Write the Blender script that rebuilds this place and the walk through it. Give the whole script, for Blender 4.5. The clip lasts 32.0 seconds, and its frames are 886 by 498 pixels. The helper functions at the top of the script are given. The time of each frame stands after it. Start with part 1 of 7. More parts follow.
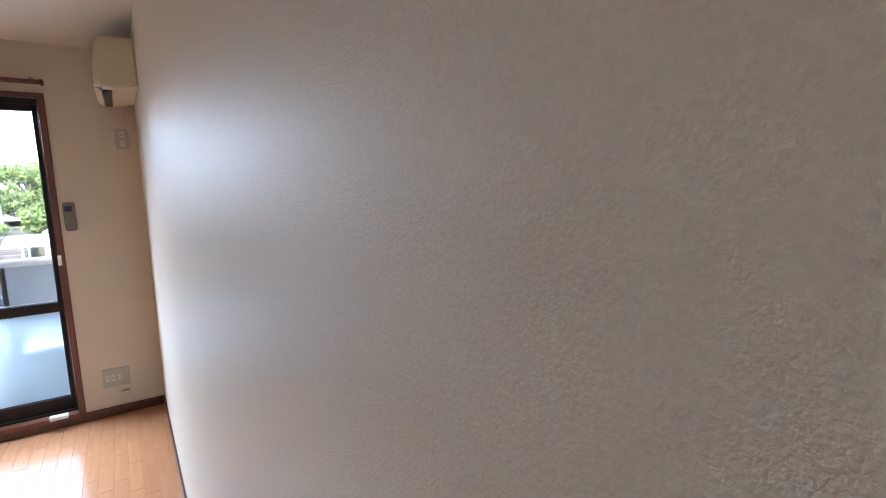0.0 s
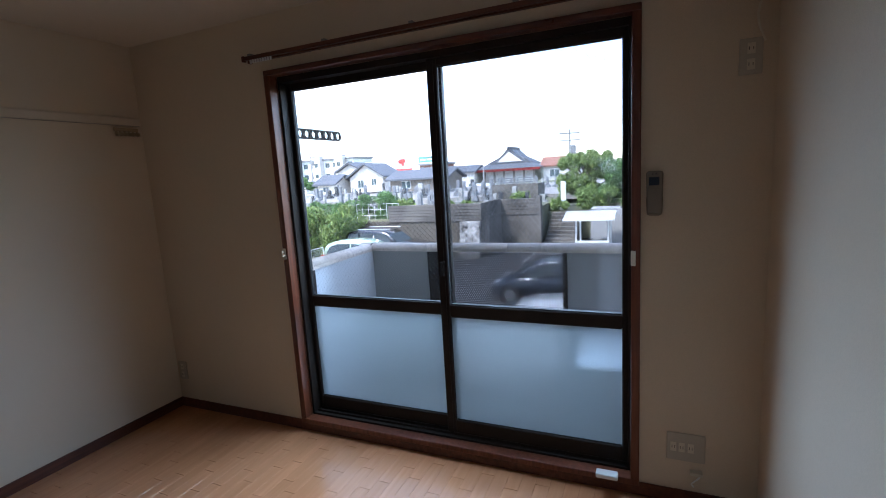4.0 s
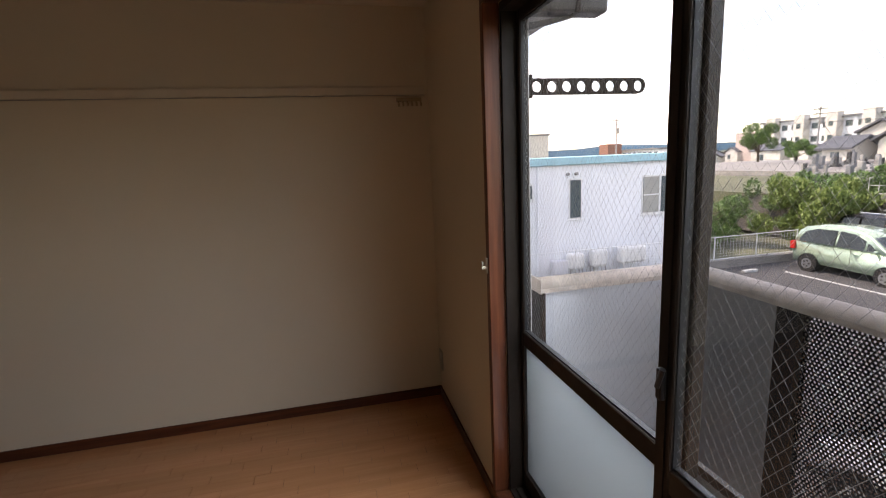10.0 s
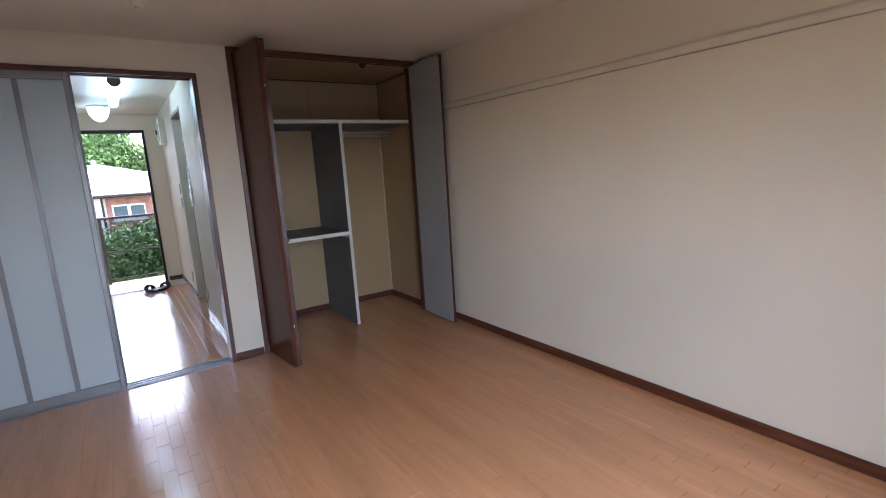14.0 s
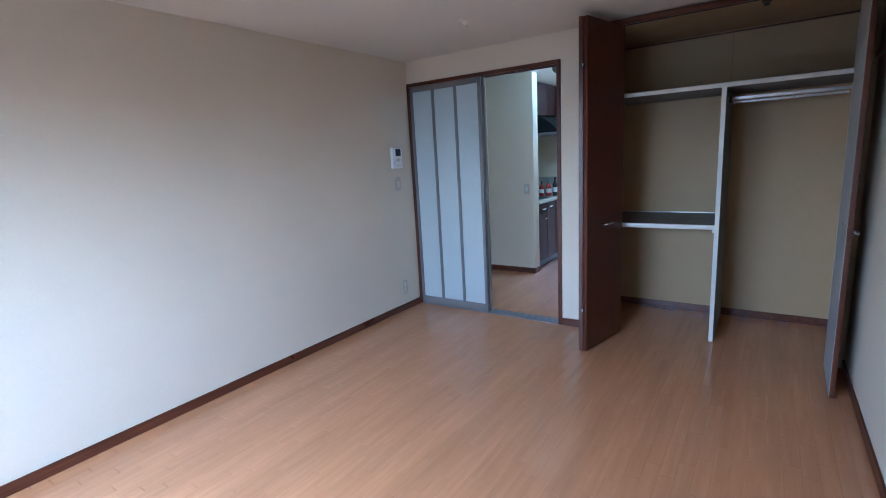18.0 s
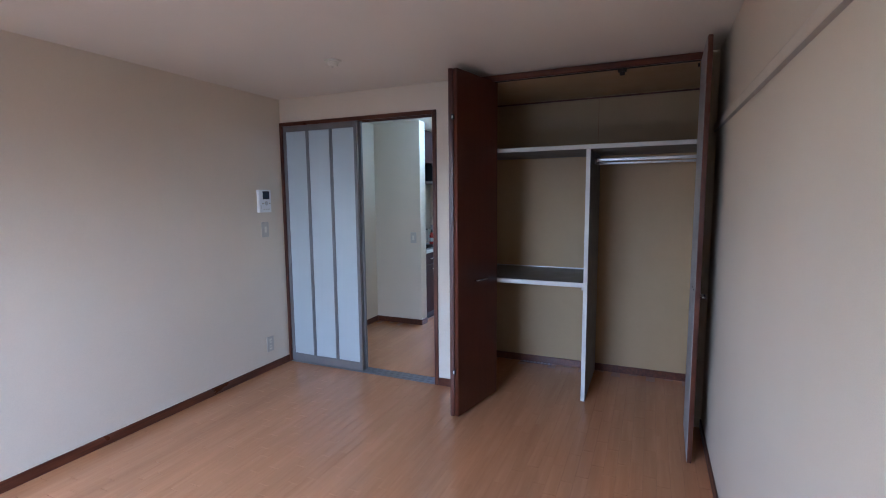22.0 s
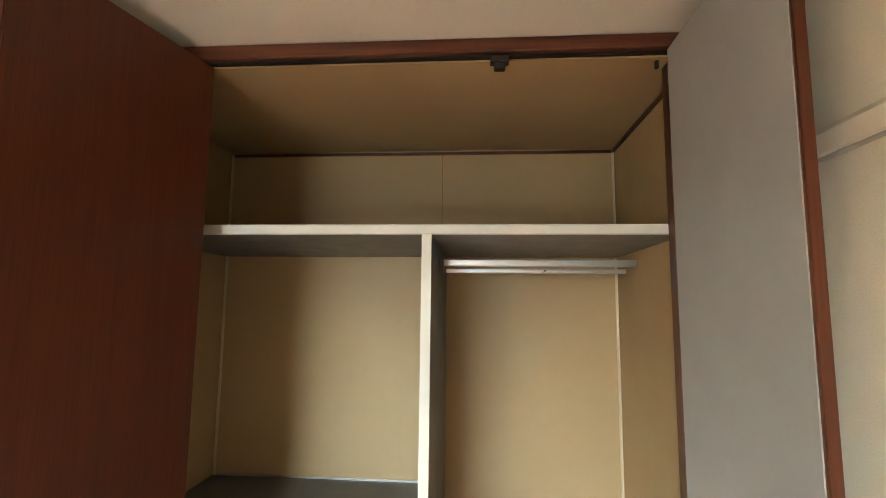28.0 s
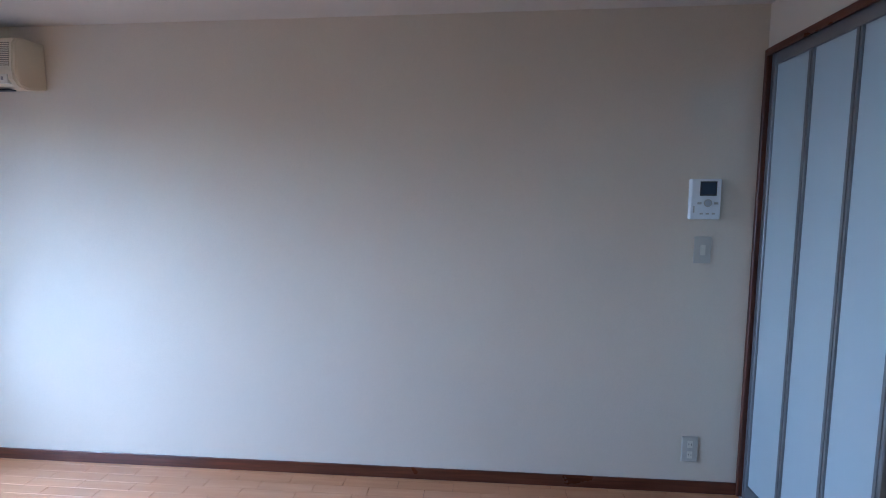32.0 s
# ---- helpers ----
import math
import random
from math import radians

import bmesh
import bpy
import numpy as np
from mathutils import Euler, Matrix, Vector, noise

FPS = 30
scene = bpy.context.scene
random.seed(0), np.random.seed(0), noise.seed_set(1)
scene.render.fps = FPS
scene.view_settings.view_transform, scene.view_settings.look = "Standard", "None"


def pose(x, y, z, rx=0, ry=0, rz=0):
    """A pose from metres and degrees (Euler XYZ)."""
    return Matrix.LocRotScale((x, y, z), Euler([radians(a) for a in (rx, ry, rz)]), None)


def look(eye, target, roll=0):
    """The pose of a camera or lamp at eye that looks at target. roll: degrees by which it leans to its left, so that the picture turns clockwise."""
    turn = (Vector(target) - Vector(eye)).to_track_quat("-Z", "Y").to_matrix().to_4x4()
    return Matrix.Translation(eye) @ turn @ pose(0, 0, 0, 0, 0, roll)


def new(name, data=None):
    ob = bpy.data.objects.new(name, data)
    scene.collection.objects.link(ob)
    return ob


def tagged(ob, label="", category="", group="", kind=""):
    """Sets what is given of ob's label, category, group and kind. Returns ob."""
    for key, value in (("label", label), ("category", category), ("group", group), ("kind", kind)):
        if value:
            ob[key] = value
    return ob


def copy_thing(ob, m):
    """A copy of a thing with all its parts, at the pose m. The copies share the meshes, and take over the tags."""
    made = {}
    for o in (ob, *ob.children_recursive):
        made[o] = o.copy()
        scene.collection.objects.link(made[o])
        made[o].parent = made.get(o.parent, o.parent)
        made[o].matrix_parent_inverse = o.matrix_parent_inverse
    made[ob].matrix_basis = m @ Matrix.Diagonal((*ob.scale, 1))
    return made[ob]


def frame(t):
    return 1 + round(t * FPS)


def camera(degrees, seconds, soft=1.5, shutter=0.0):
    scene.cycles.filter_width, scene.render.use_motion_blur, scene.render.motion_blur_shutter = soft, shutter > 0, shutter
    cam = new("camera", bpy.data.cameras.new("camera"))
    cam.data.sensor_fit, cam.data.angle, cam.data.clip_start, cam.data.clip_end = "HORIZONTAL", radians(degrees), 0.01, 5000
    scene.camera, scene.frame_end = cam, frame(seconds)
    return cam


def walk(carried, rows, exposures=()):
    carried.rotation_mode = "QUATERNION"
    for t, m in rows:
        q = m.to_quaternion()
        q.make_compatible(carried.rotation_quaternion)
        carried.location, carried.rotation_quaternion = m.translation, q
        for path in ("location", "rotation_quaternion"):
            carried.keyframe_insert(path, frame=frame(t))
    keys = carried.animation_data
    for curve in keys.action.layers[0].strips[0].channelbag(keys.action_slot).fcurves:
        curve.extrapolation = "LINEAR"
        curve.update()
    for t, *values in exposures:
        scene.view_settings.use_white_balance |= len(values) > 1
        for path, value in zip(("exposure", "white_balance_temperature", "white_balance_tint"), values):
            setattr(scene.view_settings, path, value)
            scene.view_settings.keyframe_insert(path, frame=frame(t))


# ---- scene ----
cam = camera(86.1, 32.0, soft=1.0)
PATH = [
    (0, (3.084, 0.612, 1.499), (4.189, 2.25, 1.191), -0.6),
    (0.5, (2.937, 0.656, 1.468), (3.381, 2.579, 1.141), -2.0),
    (1, (2.853, 0.739, 1.402), (2.865, 2.717, 1.11), -2.8),
    (1.5, (2.868, 0.887, 1.431), (2.517, 2.831, 1.116), -3.4),
    (2, (2.851, 1.118, 1.421), (2.23, 2.996, 1.122), -3.8),
    (2.5, (2.8, 1.335, 1.398), (2.088, 3.18, 1.104), -3.7),
    (4.5, (2.807, 2.487, 1.399), (2.002, 4.29, 1.081), -3.2),
    (5, (2.792, 2.813, 1.394), (1.993, 4.614, 1.048), -2.5),
    (5.5, (2.765, 3.104, 1.418), (1.952, 4.886, 1.017), -2.5),
    (6, (2.711, 3.359, 1.423), (1.85, 5.102, 0.952), -2.5),
    (6.5, (2.713, 3.552, 1.411), (1.812, 5.241, 0.832), -2.3),
    (7, (2.756, 3.782, 1.409), (1.834, 5.385, 0.647), -1.4),
    (7.5, (2.728, 3.865, 1.403), (1.805, 5.367, 0.459), -1.4),
    (8, (2.714, 3.891, 1.372), (1.747, 5.239, 0.254), -0.9),
    (8.5, (2.708, 3.871, 1.365), (1.517, 5.099, 0.33), -2.2),
    (9, (2.679, 3.757, 1.378), (1.169, 4.837, 0.632), -2.8),
    (9.5, (2.673, 3.646, 1.412), (0.881, 4.436, 1.004), -2.0),
    (10, (2.684, 3.588, 1.42), (0.766, 4.028, 1.058), -2.6),
    (10.5, (2.715, 3.505, 1.411), (0.751, 3.482, 1.035), -3.1),
    (11, (2.717, 3.501, 1.394), (0.814, 3.02, 1.012), -3.5),
    (11.5, (2.731, 3.609, 1.38), (1.037, 2.612, 1.012), -4.3),
    (12, (2.745, 3.638, 1.385), (1.379, 2.221, 1.032), -4.9),
    (12.5, (2.783, 3.619, 1.387), (1.62, 2.031, 1.035), -4.7),
    (13, (2.758, 3.636, 1.372), (1.651, 2.007, 1.023), -4.0),
    (13.5, (2.603, 3.657, 1.361), (1.51, 2.02, 1.005), -3.7),
    (14, (2.339, 3.67, 1.337), (1.233, 2.04, 0.992), -3.6),
    (14.5, (2.071, 3.673, 1.345), (0.987, 2.036, 0.965), -3.4),
    (16.5, (0.93, 3.595, 1.349), (0.445, 1.696, 0.95), -3.2),
    (17, (0.7, 3.549, 1.348), (0.701, 1.588, 0.958), -3.6),
    (17.5, (0.557, 3.521, 1.384), (1.095, 1.634, 0.998), -3.4),
    (18, (0.448, 3.553, 1.398), (1.565, 1.939, 1.015), -3.2),
    (18.5, (0.474, 3.641, 1.419), (2.003, 2.403, 1.058), -3.2),
    (19, (0.466, 3.672, 1.446), (2.164, 2.661, 1.135), -2.4),
    (19.5, (0.442, 3.676, 1.479), (2.062, 2.531, 1.222), -1.4),
    (20, (0.379, 3.603, 1.478), (1.864, 2.276, 1.288), -0.8),
    (20.5, (0.362, 3.562, 1.503), (1.683, 2.069, 1.333), -0.8),
    (21, (0.369, 3.53, 1.478), (1.511, 1.898, 1.301), -0.8),
    (21.5, (0.396, 3.445, 1.456), (1.368, 1.708, 1.256), -0.6),
    (22, (0.33, 3.181, 1.432), (1.127, 1.36, 1.211), -0.5),
    (22.5, (0.317, 2.93, 1.441), (0.969, 1.057, 1.184), -0.5),
    (23, (0.339, 2.604, 1.44), (0.842, 0.689, 1.158), -0.3),
    (23.5, (0.307, 2.28, 1.41), (0.724, 0.351, 1.089), -0.1),
    (24, (0.338, 1.922, 1.414), (0.688, -0.003, 0.997), 0.2),
    (24.5, (0.393, 1.61, 1.419), (0.744, -0.284, 0.881), -0.1),
    (26.5, (0.577, 1.108, 1.414), (0.726, -0.807, 0.855), 1.3),
    (27, (0.578, 1.126, 1.427), (0.702, -0.855, 1.177), 1.3),
    (27.5, (0.57, 1.172, 1.509), (0.681, -0.825, 1.556), 0.8),
    (28, (0.577, 1.192, 1.543), (0.723, -0.79, 1.771), 0.6),
    (28.5, (0.601, 1.191, 1.554), (0.916, -0.774, 1.757), 0.5),
    (29, (0.657, 1.192, 1.525), (1.232, -0.718, 1.674), 1.2),
    (29.5, (0.716, 1.233, 1.497), (1.572, -0.574, 1.556), 1.7),
    (30, (0.744, 1.278, 1.472), (1.874, -0.372, 1.454), 2.1),
    (30.5, (0.789, 1.261, 1.439), (2.095, -0.252, 1.36), 2.0),
    (31, (0.901, 1.221, 1.434), (2.491, 0.016, 1.297), 1.6),
    (31.5, (0.976, 1.242, 1.423), (2.878, 0.654, 1.23), 1.0),
    (32, (0.958, 1.229, 1.4), (2.941, 1.394, 1.194), 0.1),
]
EXPO = [(0.0, 4.05, 6050, 20), (1.0, 2.75, 5300, 12), (2.5, 2.55, 5350, 15), (4.5, 1.85, 5900, 16), (6.0, 1.0, 6300, 19), (7.0, 1.4, 6550, 20), (7.5, 1.75, 7100, 21), (8.0, 2.5, 8000, 27), (9.0, 2.68, 8300, 28), (10.0, 1.85, 8300, 26), (11.0, 3.3, 12400, 36), (11.5, 3.75, 10800, 28), (13.0, 3.62, 7400, 30), (14.5, 3.65, 6250, 22), (16.5, 3.75, 6350, 24), (17.0, 3.85, 6000, 22), (18.0, 4.05, 5150, 16), (19.0, 3.3, 5200, 17), (20.0, 3.35, 5200, 19), (21.0, 3.76, 5200, 21), (23.0, 4.15, 5800, 26), (24.5, 4.42, 5700, 24), (26.5, 5.1, 6900, 12), (28.0, 5.7, 7550, 10), (29.0, 5.75, 5750, 1), (30.0, 4.8, 5400, 9), (31.0, 4.33, 5150, 14), (32.0, 3.8, 4850, 17)]
walk(cam, [(t, look(eye, target, roll)) for t, eye, target, roll in PATH], EXPO)

# ---- world, sun, large lights ----
world = bpy.data.worlds.new("sky")
scene.world = world
world.use_nodes = True
wn, wl = world.node_tree.nodes, world.node_tree.links
wn.clear()
w_out = wn.new("ShaderNodeOutputWorld")
w_bg = wn.new("ShaderNodeBackground")
w_bg.inputs["Strength"].default_value = 0.15
w_sky = wn.new("ShaderNodeTexSky")
w_sky.sky_type = "NISHITA"
w_sky.sun_disc = False
w_sky.sun_elevation = radians(48)
w_sky.sun_rotation = radians(200)
w_sky.air_density, w_sky.dust_density = 1.0, 0.4
# a broken cloud cover over the whole sky
w_co = wn.new("ShaderNodeTexCoord")
w_map = wn.new("ShaderNodeMapping")
w_map.inputs["Scale"].default_value = (1.0, 1.0, 4.5)
w_noise = wn.new("ShaderNodeTexNoise")
w_noise.inputs["Scale"].default_value = 2.6
w_noise.inputs["Detail"].default_value = 7.0
w_noise.inputs["Roughness"].default_value = 0.55
w_ramp = wn.new("ShaderNodeValToRGB")
w_ramp.color_ramp.elements[0].position, w_ramp.color_ramp.elements[1].position = 0.48, 0.68
w_ramp.color_ramp.elements[0].color, w_ramp.color_ramp.elements[1].color = (0.04, 0.04, 0.04, 1), (0.95, 0.95, 0.95, 1)
w_mix = wn.new("ShaderNodeMixRGB")
w_mix.inputs["Color2"].default_value = (7.8, 8.4, 9.2, 1)
wl.new(w_co.outputs["Generated"], w_map.inputs["Vector"])
wl.new(w_map.outputs["Vector"], w_noise.inputs["Vector"])
wl.new(w_noise.outputs["Fac"], w_ramp.inputs["Fac"])
wl.new(w_ramp.outputs["Color"], w_mix.inputs["Fac"])
wl.new(w_sky.outputs["Color"], w_mix.inputs["Color1"])
wl.new(w_mix.outputs["Color"], w_bg.inputs["Color"])
wl.new(w_bg.outputs["Background"], w_out.inputs["Surface"])

sun = new("sun", bpy.data.lights.new("sun", "SUN"))
sun.data.energy, sun.data.angle, sun.data.color = 2.0, radians(12), (1.0, 0.96, 0.9)
sun.matrix_basis = look((0, 0, 30), (9, 16, 5))


# daylight through the two openings
L_IN = 4.19      # inside the window reveal

def daylight(name, x, y, z, width, height, turn, tilt, power, spread):
    lamp = new(name, bpy.data.lights.new(name, "AREA"))
    lamp.data.shape, lamp.data.size, lamp.data.size_y = "RECTANGLE", width, height
    lamp.data.energy, lamp.data.color, lamp.data.spread = power, (0.57, 0.79, 1.0), radians(spread)
    lamp.matrix_basis = pose(x, y, z, 90 - tilt, 0, turn)
    return lamp


for z, tall, y, tilt, power in ((1.74, 0.34, 4.43, 54, 2.9), (1.38, 0.34, 4.43, 54, 2.2), (1.02, 0.34, 4.43, 54, 1.3), (0.44, 0.44, L_IN, 2, 0.6)):
    daylight("window_daylight", 1.887, y, z, 1.66, tall, 180, tilt, power, 122 if z > 1 else 165)
daylight("entrance_daylight", 2.28, -3.97, 0.95, 0.7, 1.85, 0, 12, 0.16, 150)

# ---- materials ----
def material(name):
    m = bpy.data.materials.new(name)
    m.use_nodes = True
    nt = m.node_tree
    return m, nt, nt.nodes["Principled BSDF"]


def node(nt, kind, **given):
    n = nt.nodes.new(kind)
    for key, value in given.items():
        n.inputs[key.replace("_", " ")].default_value = value
    return n


def coords(nt, scale=(1, 1, 1)):
    co = nt.nodes.new("ShaderNodeTexCoord")
    mp = nt.nodes.new("ShaderNodeMapping")
    mp.inputs["Scale"].default_value = scale
    nt.links.new(co.outputs["Object"], mp.inputs["Vector"])
    return mp.outputs["Vector"]


def noise_out(nt, vec, scale, detail=4.0, rough=0.55):
    n = node(nt, "ShaderNodeTexNoise", Scale=scale, Detail=detail, Roughness=rough)
    nt.links.new(vec, n.inputs["Vector"])
    return n.outputs["Fac"]


def ramp(nt, fac, stops):
    r = nt.nodes.new("ShaderNodeValToRGB")
    el = r.color_ramp.elements
    while len(el) < len(stops):
        el.new(0.5)
    for e, (p, c) in zip(el, stops):
        e.position, e.color = p, (*c, 1)
    nt.links.new(fac, r.inputs["Fac"])
    return r.outputs["Color"]


def mix(nt, fac, a, b, how="MIX"):
    n = nt.nodes.new("ShaderNodeMixRGB")
    n.blend_type = how
    for sock, v in (("Fac", fac), ("Color1", a), ("Color2", b)):
        if isinstance(v, (int, float)):
            n.inputs[sock].default_value = v
        elif isinstance(v, tuple):
            n.inputs[sock].default_value = (*v, 1)
        else:
            nt.links.new(v, n.inputs[sock])
    return n.outputs["Color"]


def bump(nt, bsdf, height, strength, distance):
    b = node(nt, "ShaderNodeBump", Strength=strength, Distance=distance)
    nt.links.new(height, b.inputs["Height"])
    nt.links.new(b.outputs["Normal"], bsdf.inputs["Normal"])


def plain(name, colour, rough=0.5, metal=0.0, vary=0.06, scale=6.0, relief=0.0, relief_scale=80.0, spec=0.5):
    """Paint, plastic, metal or stone with two scales of unevenness."""
    m, nt, b = material(name)
    vec = coords(nt)
    dark = tuple(c * (1 - vary * 2) for c in colour)
    light = tuple(min(1, c * (1 + vary)) for c in colour)
    big = ramp(nt, noise_out(nt, vec, scale), [(0.3, dark), (0.7, light)])
    fine = ramp(nt, noise_out(nt, vec, scale * 14, 3), [(0.25, (1 - vary,) * 3), (0.75, (1, 1, 1))])
    nt.links.new(mix(nt, 1.0, big, fine, "MULTIPLY"), b.inputs["Base Color"])
    b.inputs["Metallic"].default_value = metal
    b.inputs["Specular IOR Level"].default_value = spec
    r = ramp(nt, noise_out(nt, vec, scale * 3), [(0.3, (max(0, rough - 0.06),) * 3), (0.7, (min(1, rough + 0.06),) * 3)])
    nt.links.new(r, b.inputs["Roughness"])
    if relief:
        bump(nt, b, noise_out(nt, vec, relief_scale, 3), relief, 0.004)
    return m


def wallpaper(name, colour):
    """Embossed vinyl wallpaper: small crackled blisters."""
    m, nt, b = material(name)
    vec = coords(nt)
    big = ramp(nt, noise_out(nt, vec, 1.3), [(0.3, tuple(c * 0.95 for c in colour)), (0.7, colour)])
    grain = noise_out(nt, vec, 320.0, 3.0, 0.6)
    tint = ramp(nt, grain, [(0.35, (0.93,) * 3), (0.6, (1, 1, 1))])
    nt.links.new(mix(nt, 1.0, big, tint, "MULTIPLY"), b.inputs["Base Color"])
    b.inputs["Roughness"].default_value = 0.42
    b.inputs["Specular IOR Level"].default_value = 0.07
    v = node(nt, "ShaderNodeTexNoise", Scale=400.0, Detail=2.5, Roughness=0.55, Distortion=0.2)
    nt.links.new(vec, v.inputs["Vector"])
    h = ramp(nt, v.outputs["Fac"], [(0.36, (0, 0, 0)), (0.66, (1, 1, 1))])
    bump(nt, b, h, 0.26, 0.0014)
    return m


def wood(name, dark, light, along=1, rough=0.3, ring=14.0, grain=9.0, coat=0.0, random=0.0, relief=0.05):
    """Wood with its grain along axis 0, 1 or 2."""
    m, nt, b = material(name)
    sc = [grain * 9, grain * 9, grain * 9]
    sc[along] = grain * 0.5
    vec = coords(nt, tuple(sc))
    if random:
        info = nt.nodes.new("ShaderNodeObjectInfo")
        geo = nt.nodes.new("ShaderNodeNewGeometry")
        add = nt.nodes.new("ShaderNodeMath")
        nt.links.new(info.outputs["Random"], add.inputs[0])
        nt.links.new(geo.outputs["Random Per Island"], add.inputs[1])
        fra = nt.nodes.new("ShaderNodeMath")
        fra.operation = "FRACT"
        nt.links.new(add.outputs[0], fra.inputs[0])
        rand = fra.outputs[0]
        far = nt.nodes.new("ShaderNodeVectorMath")
        far.operation = "MULTIPLY_ADD"
        nt.links.new(rand, far.inputs[0])
        far.inputs[1].default_value = (37.0, 61.0, 17.0)
        nt.links.new(vec, far.inputs[2])
        vec = far.outputs[0]
    fig = noise_out(nt, vec, 1.0, 5.0, 0.6)
    col = ramp(nt, fig, [(0.3, dark), (0.55, tuple((a + c) / 2 for a, c in zip(dark, light))), (0.72, light)])
    sc2 = [ring, ring, ring]
    sc2[along] = ring * 0.08
    broad = ramp(nt, noise_out(nt, coords(nt, tuple(sc2)), 0.5, 2.0), [(0.3, (0.86,) * 3), (0.7, (1.06,) * 3)])
    col = mix(nt, 1.0, col, broad, "MULTIPLY")
    if random:
        shade = ramp(nt, rand, [(0.0, (1 - random,) * 3), (1.0, (1 + random * 0.6,) * 3)])
        col = mix(nt, 1.0, col, shade, "MULTIPLY")
    nt.links.new(col, b.inputs["Base Color"])
    wear = ramp(nt, noise_out(nt, coords(nt), 2.2, 5.0), [(0.3, (max(0.02, rough - 0.06),) * 3), (0.7, (rough + 0.07,) * 3)])
    nt.links.new(wear, b.inputs["Roughness"])
    b.inputs["Coat Weight"].default_value = coat
    b.inputs["Coat Roughness"].default_value = 0.12
    bump(nt, b, fig, relief, 0.002)
    return m


def glass(name, rough=0.0, colour=(1, 1, 1), clear=0.0, relief=0.0, relief_scale=150.0):
    """Pane glass: a sharp reflection over light that passes straight on or is scattered."""
    m, nt, b = material(name)
    b.inputs["Base Color"].default_value = (*colour, 1)
    b.inputs["Roughness"].default_value = rough
    b.inputs["Transmission Weight"].default_value = 1.0
    b.inputs["IOR"].default_value = 1.02 if not rough else 1.3
    if relief:
        bump(nt, b, noise_out(nt, coords(nt), relief_scale, 2), relief, 0.004)
    if clear:
        gl = nt.nodes.new("ShaderNodeBsdfGlossy")
        gl.inputs["Roughness"].default_value = 0.02
        tr = nt.nodes.new("ShaderNodeBsdfTransparent")
        tr.inputs["Color"].default_value = (*colour, 1)
        lw = node(nt, "ShaderNodeLayerWeight", Blend=0.5)
        pw = nt.nodes.new("ShaderNodeMath")
        pw.operation = "POWER"
        pw.inputs[1].default_value = 4.0
        nt.links.new(lw.outputs["Facing"], pw.inputs[0])
        fr = nt.nodes.new("ShaderNodeMath")
        fr.operation = "MULTIPLY_ADD"
        fr.inputs[1].default_value, fr.inputs[2].default_value = 0.55, 0.025
        nt.links.new(pw.outputs[0], fr.inputs[0])
        sh = nt.nodes.new("ShaderNodeMixShader")
        out = nt.nodes["Material Output"]
        nt.links.new(fr.outputs[0], sh.inputs["Fac"])
        nt.links.new(tr.outputs["BSDF"], sh.inputs[1])
        nt.links.new(gl.outputs["BSDF"], sh.inputs[2])
        nt.links.new(sh.outputs["Shader"], out.inputs["Surface"])
    return m


def frosted(name, colour, scatter):
    """Ground glass: part of the light goes on as through rough glass, part is scattered all ways."""
    m, nt, b = material(name)
    b.inputs["Base Color"].default_value = (*colour, 1)
    b.inputs["Roughness"].default_value = 0.35
    b.inputs["Transmission Weight"].default_value = 1.0
    b.inputs["IOR"].default_value = 1.25
    bump(nt, b, noise_out(nt, coords(nt), 180, 2), 0.2, 0.004)
    tl = nt.nodes.new("ShaderNodeBsdfTranslucent")
    tl.inputs["Color"].default_value = (*colour, 1)
    sh = nt.nodes.new("ShaderNodeMixShader")
    sh.inputs["Fac"].default_value = scatter
    nt.links.new(b.outputs["BSDF"], sh.inputs[1])
    nt.links.new(tl.outputs["BSDF"], sh.inputs[2])
    nt.links.new(sh.outputs["Shader"], nt.nodes["Material Output"].inputs["Surface"])
    return m


def milky(name, colour):
    """Milky sheet: it scatters light back and lets some through."""
    m, nt, b = material(name)
    b.inputs["Base Color"].default_value = (*colour, 1)
    b.inputs["Roughness"].default_value = 0.4
    bump(nt, b, noise_out(nt, coords(nt), 220, 2), 0.1, 0.003)
    tl = nt.nodes.new("ShaderNodeBsdfTranslucent")
    tl.inputs["Color"].default_value = (*colour, 1)
    sh = nt.nodes.new("ShaderNodeMixShader")
    sh.inputs["Fac"].default_value = 0.45
    nt.links.new(b.outputs["BSDF"], sh.inputs[1])
    nt.links.new(tl.outputs["BSDF"], sh.inputs[2])
    nt.links.new(sh.outputs["Shader"], nt.nodes["Material Output"].inputs["Surface"])
    return m


def veneer(name, dark, light, rough, spec=0.4):
    """Smooth printed veneer with fine upright streaks."""
    m, nt, b = material(name)
    streak = noise_out(nt, coords(nt, (260.0, 260.0, 5.0)), 1.0, 2.0, 0.5)
    broad = noise_out(nt, coords(nt, (18.0, 18.0, 0.8)), 1.0, 1.0, 0.5)
    col = ramp(nt, streak, [(0.25, dark), (0.75, light)])
    tone = ramp(nt, broad, [(0.2, (0.85,) * 3), (0.8, (1.1,) * 3)])
    nt.links.new(mix(nt, 1.0, col, tone, "MULTIPLY"), b.inputs["Base Color"])
    b.inputs["Roughness"].default_value = rough
    b.inputs["Specular IOR Level"].default_value = spec
    return m


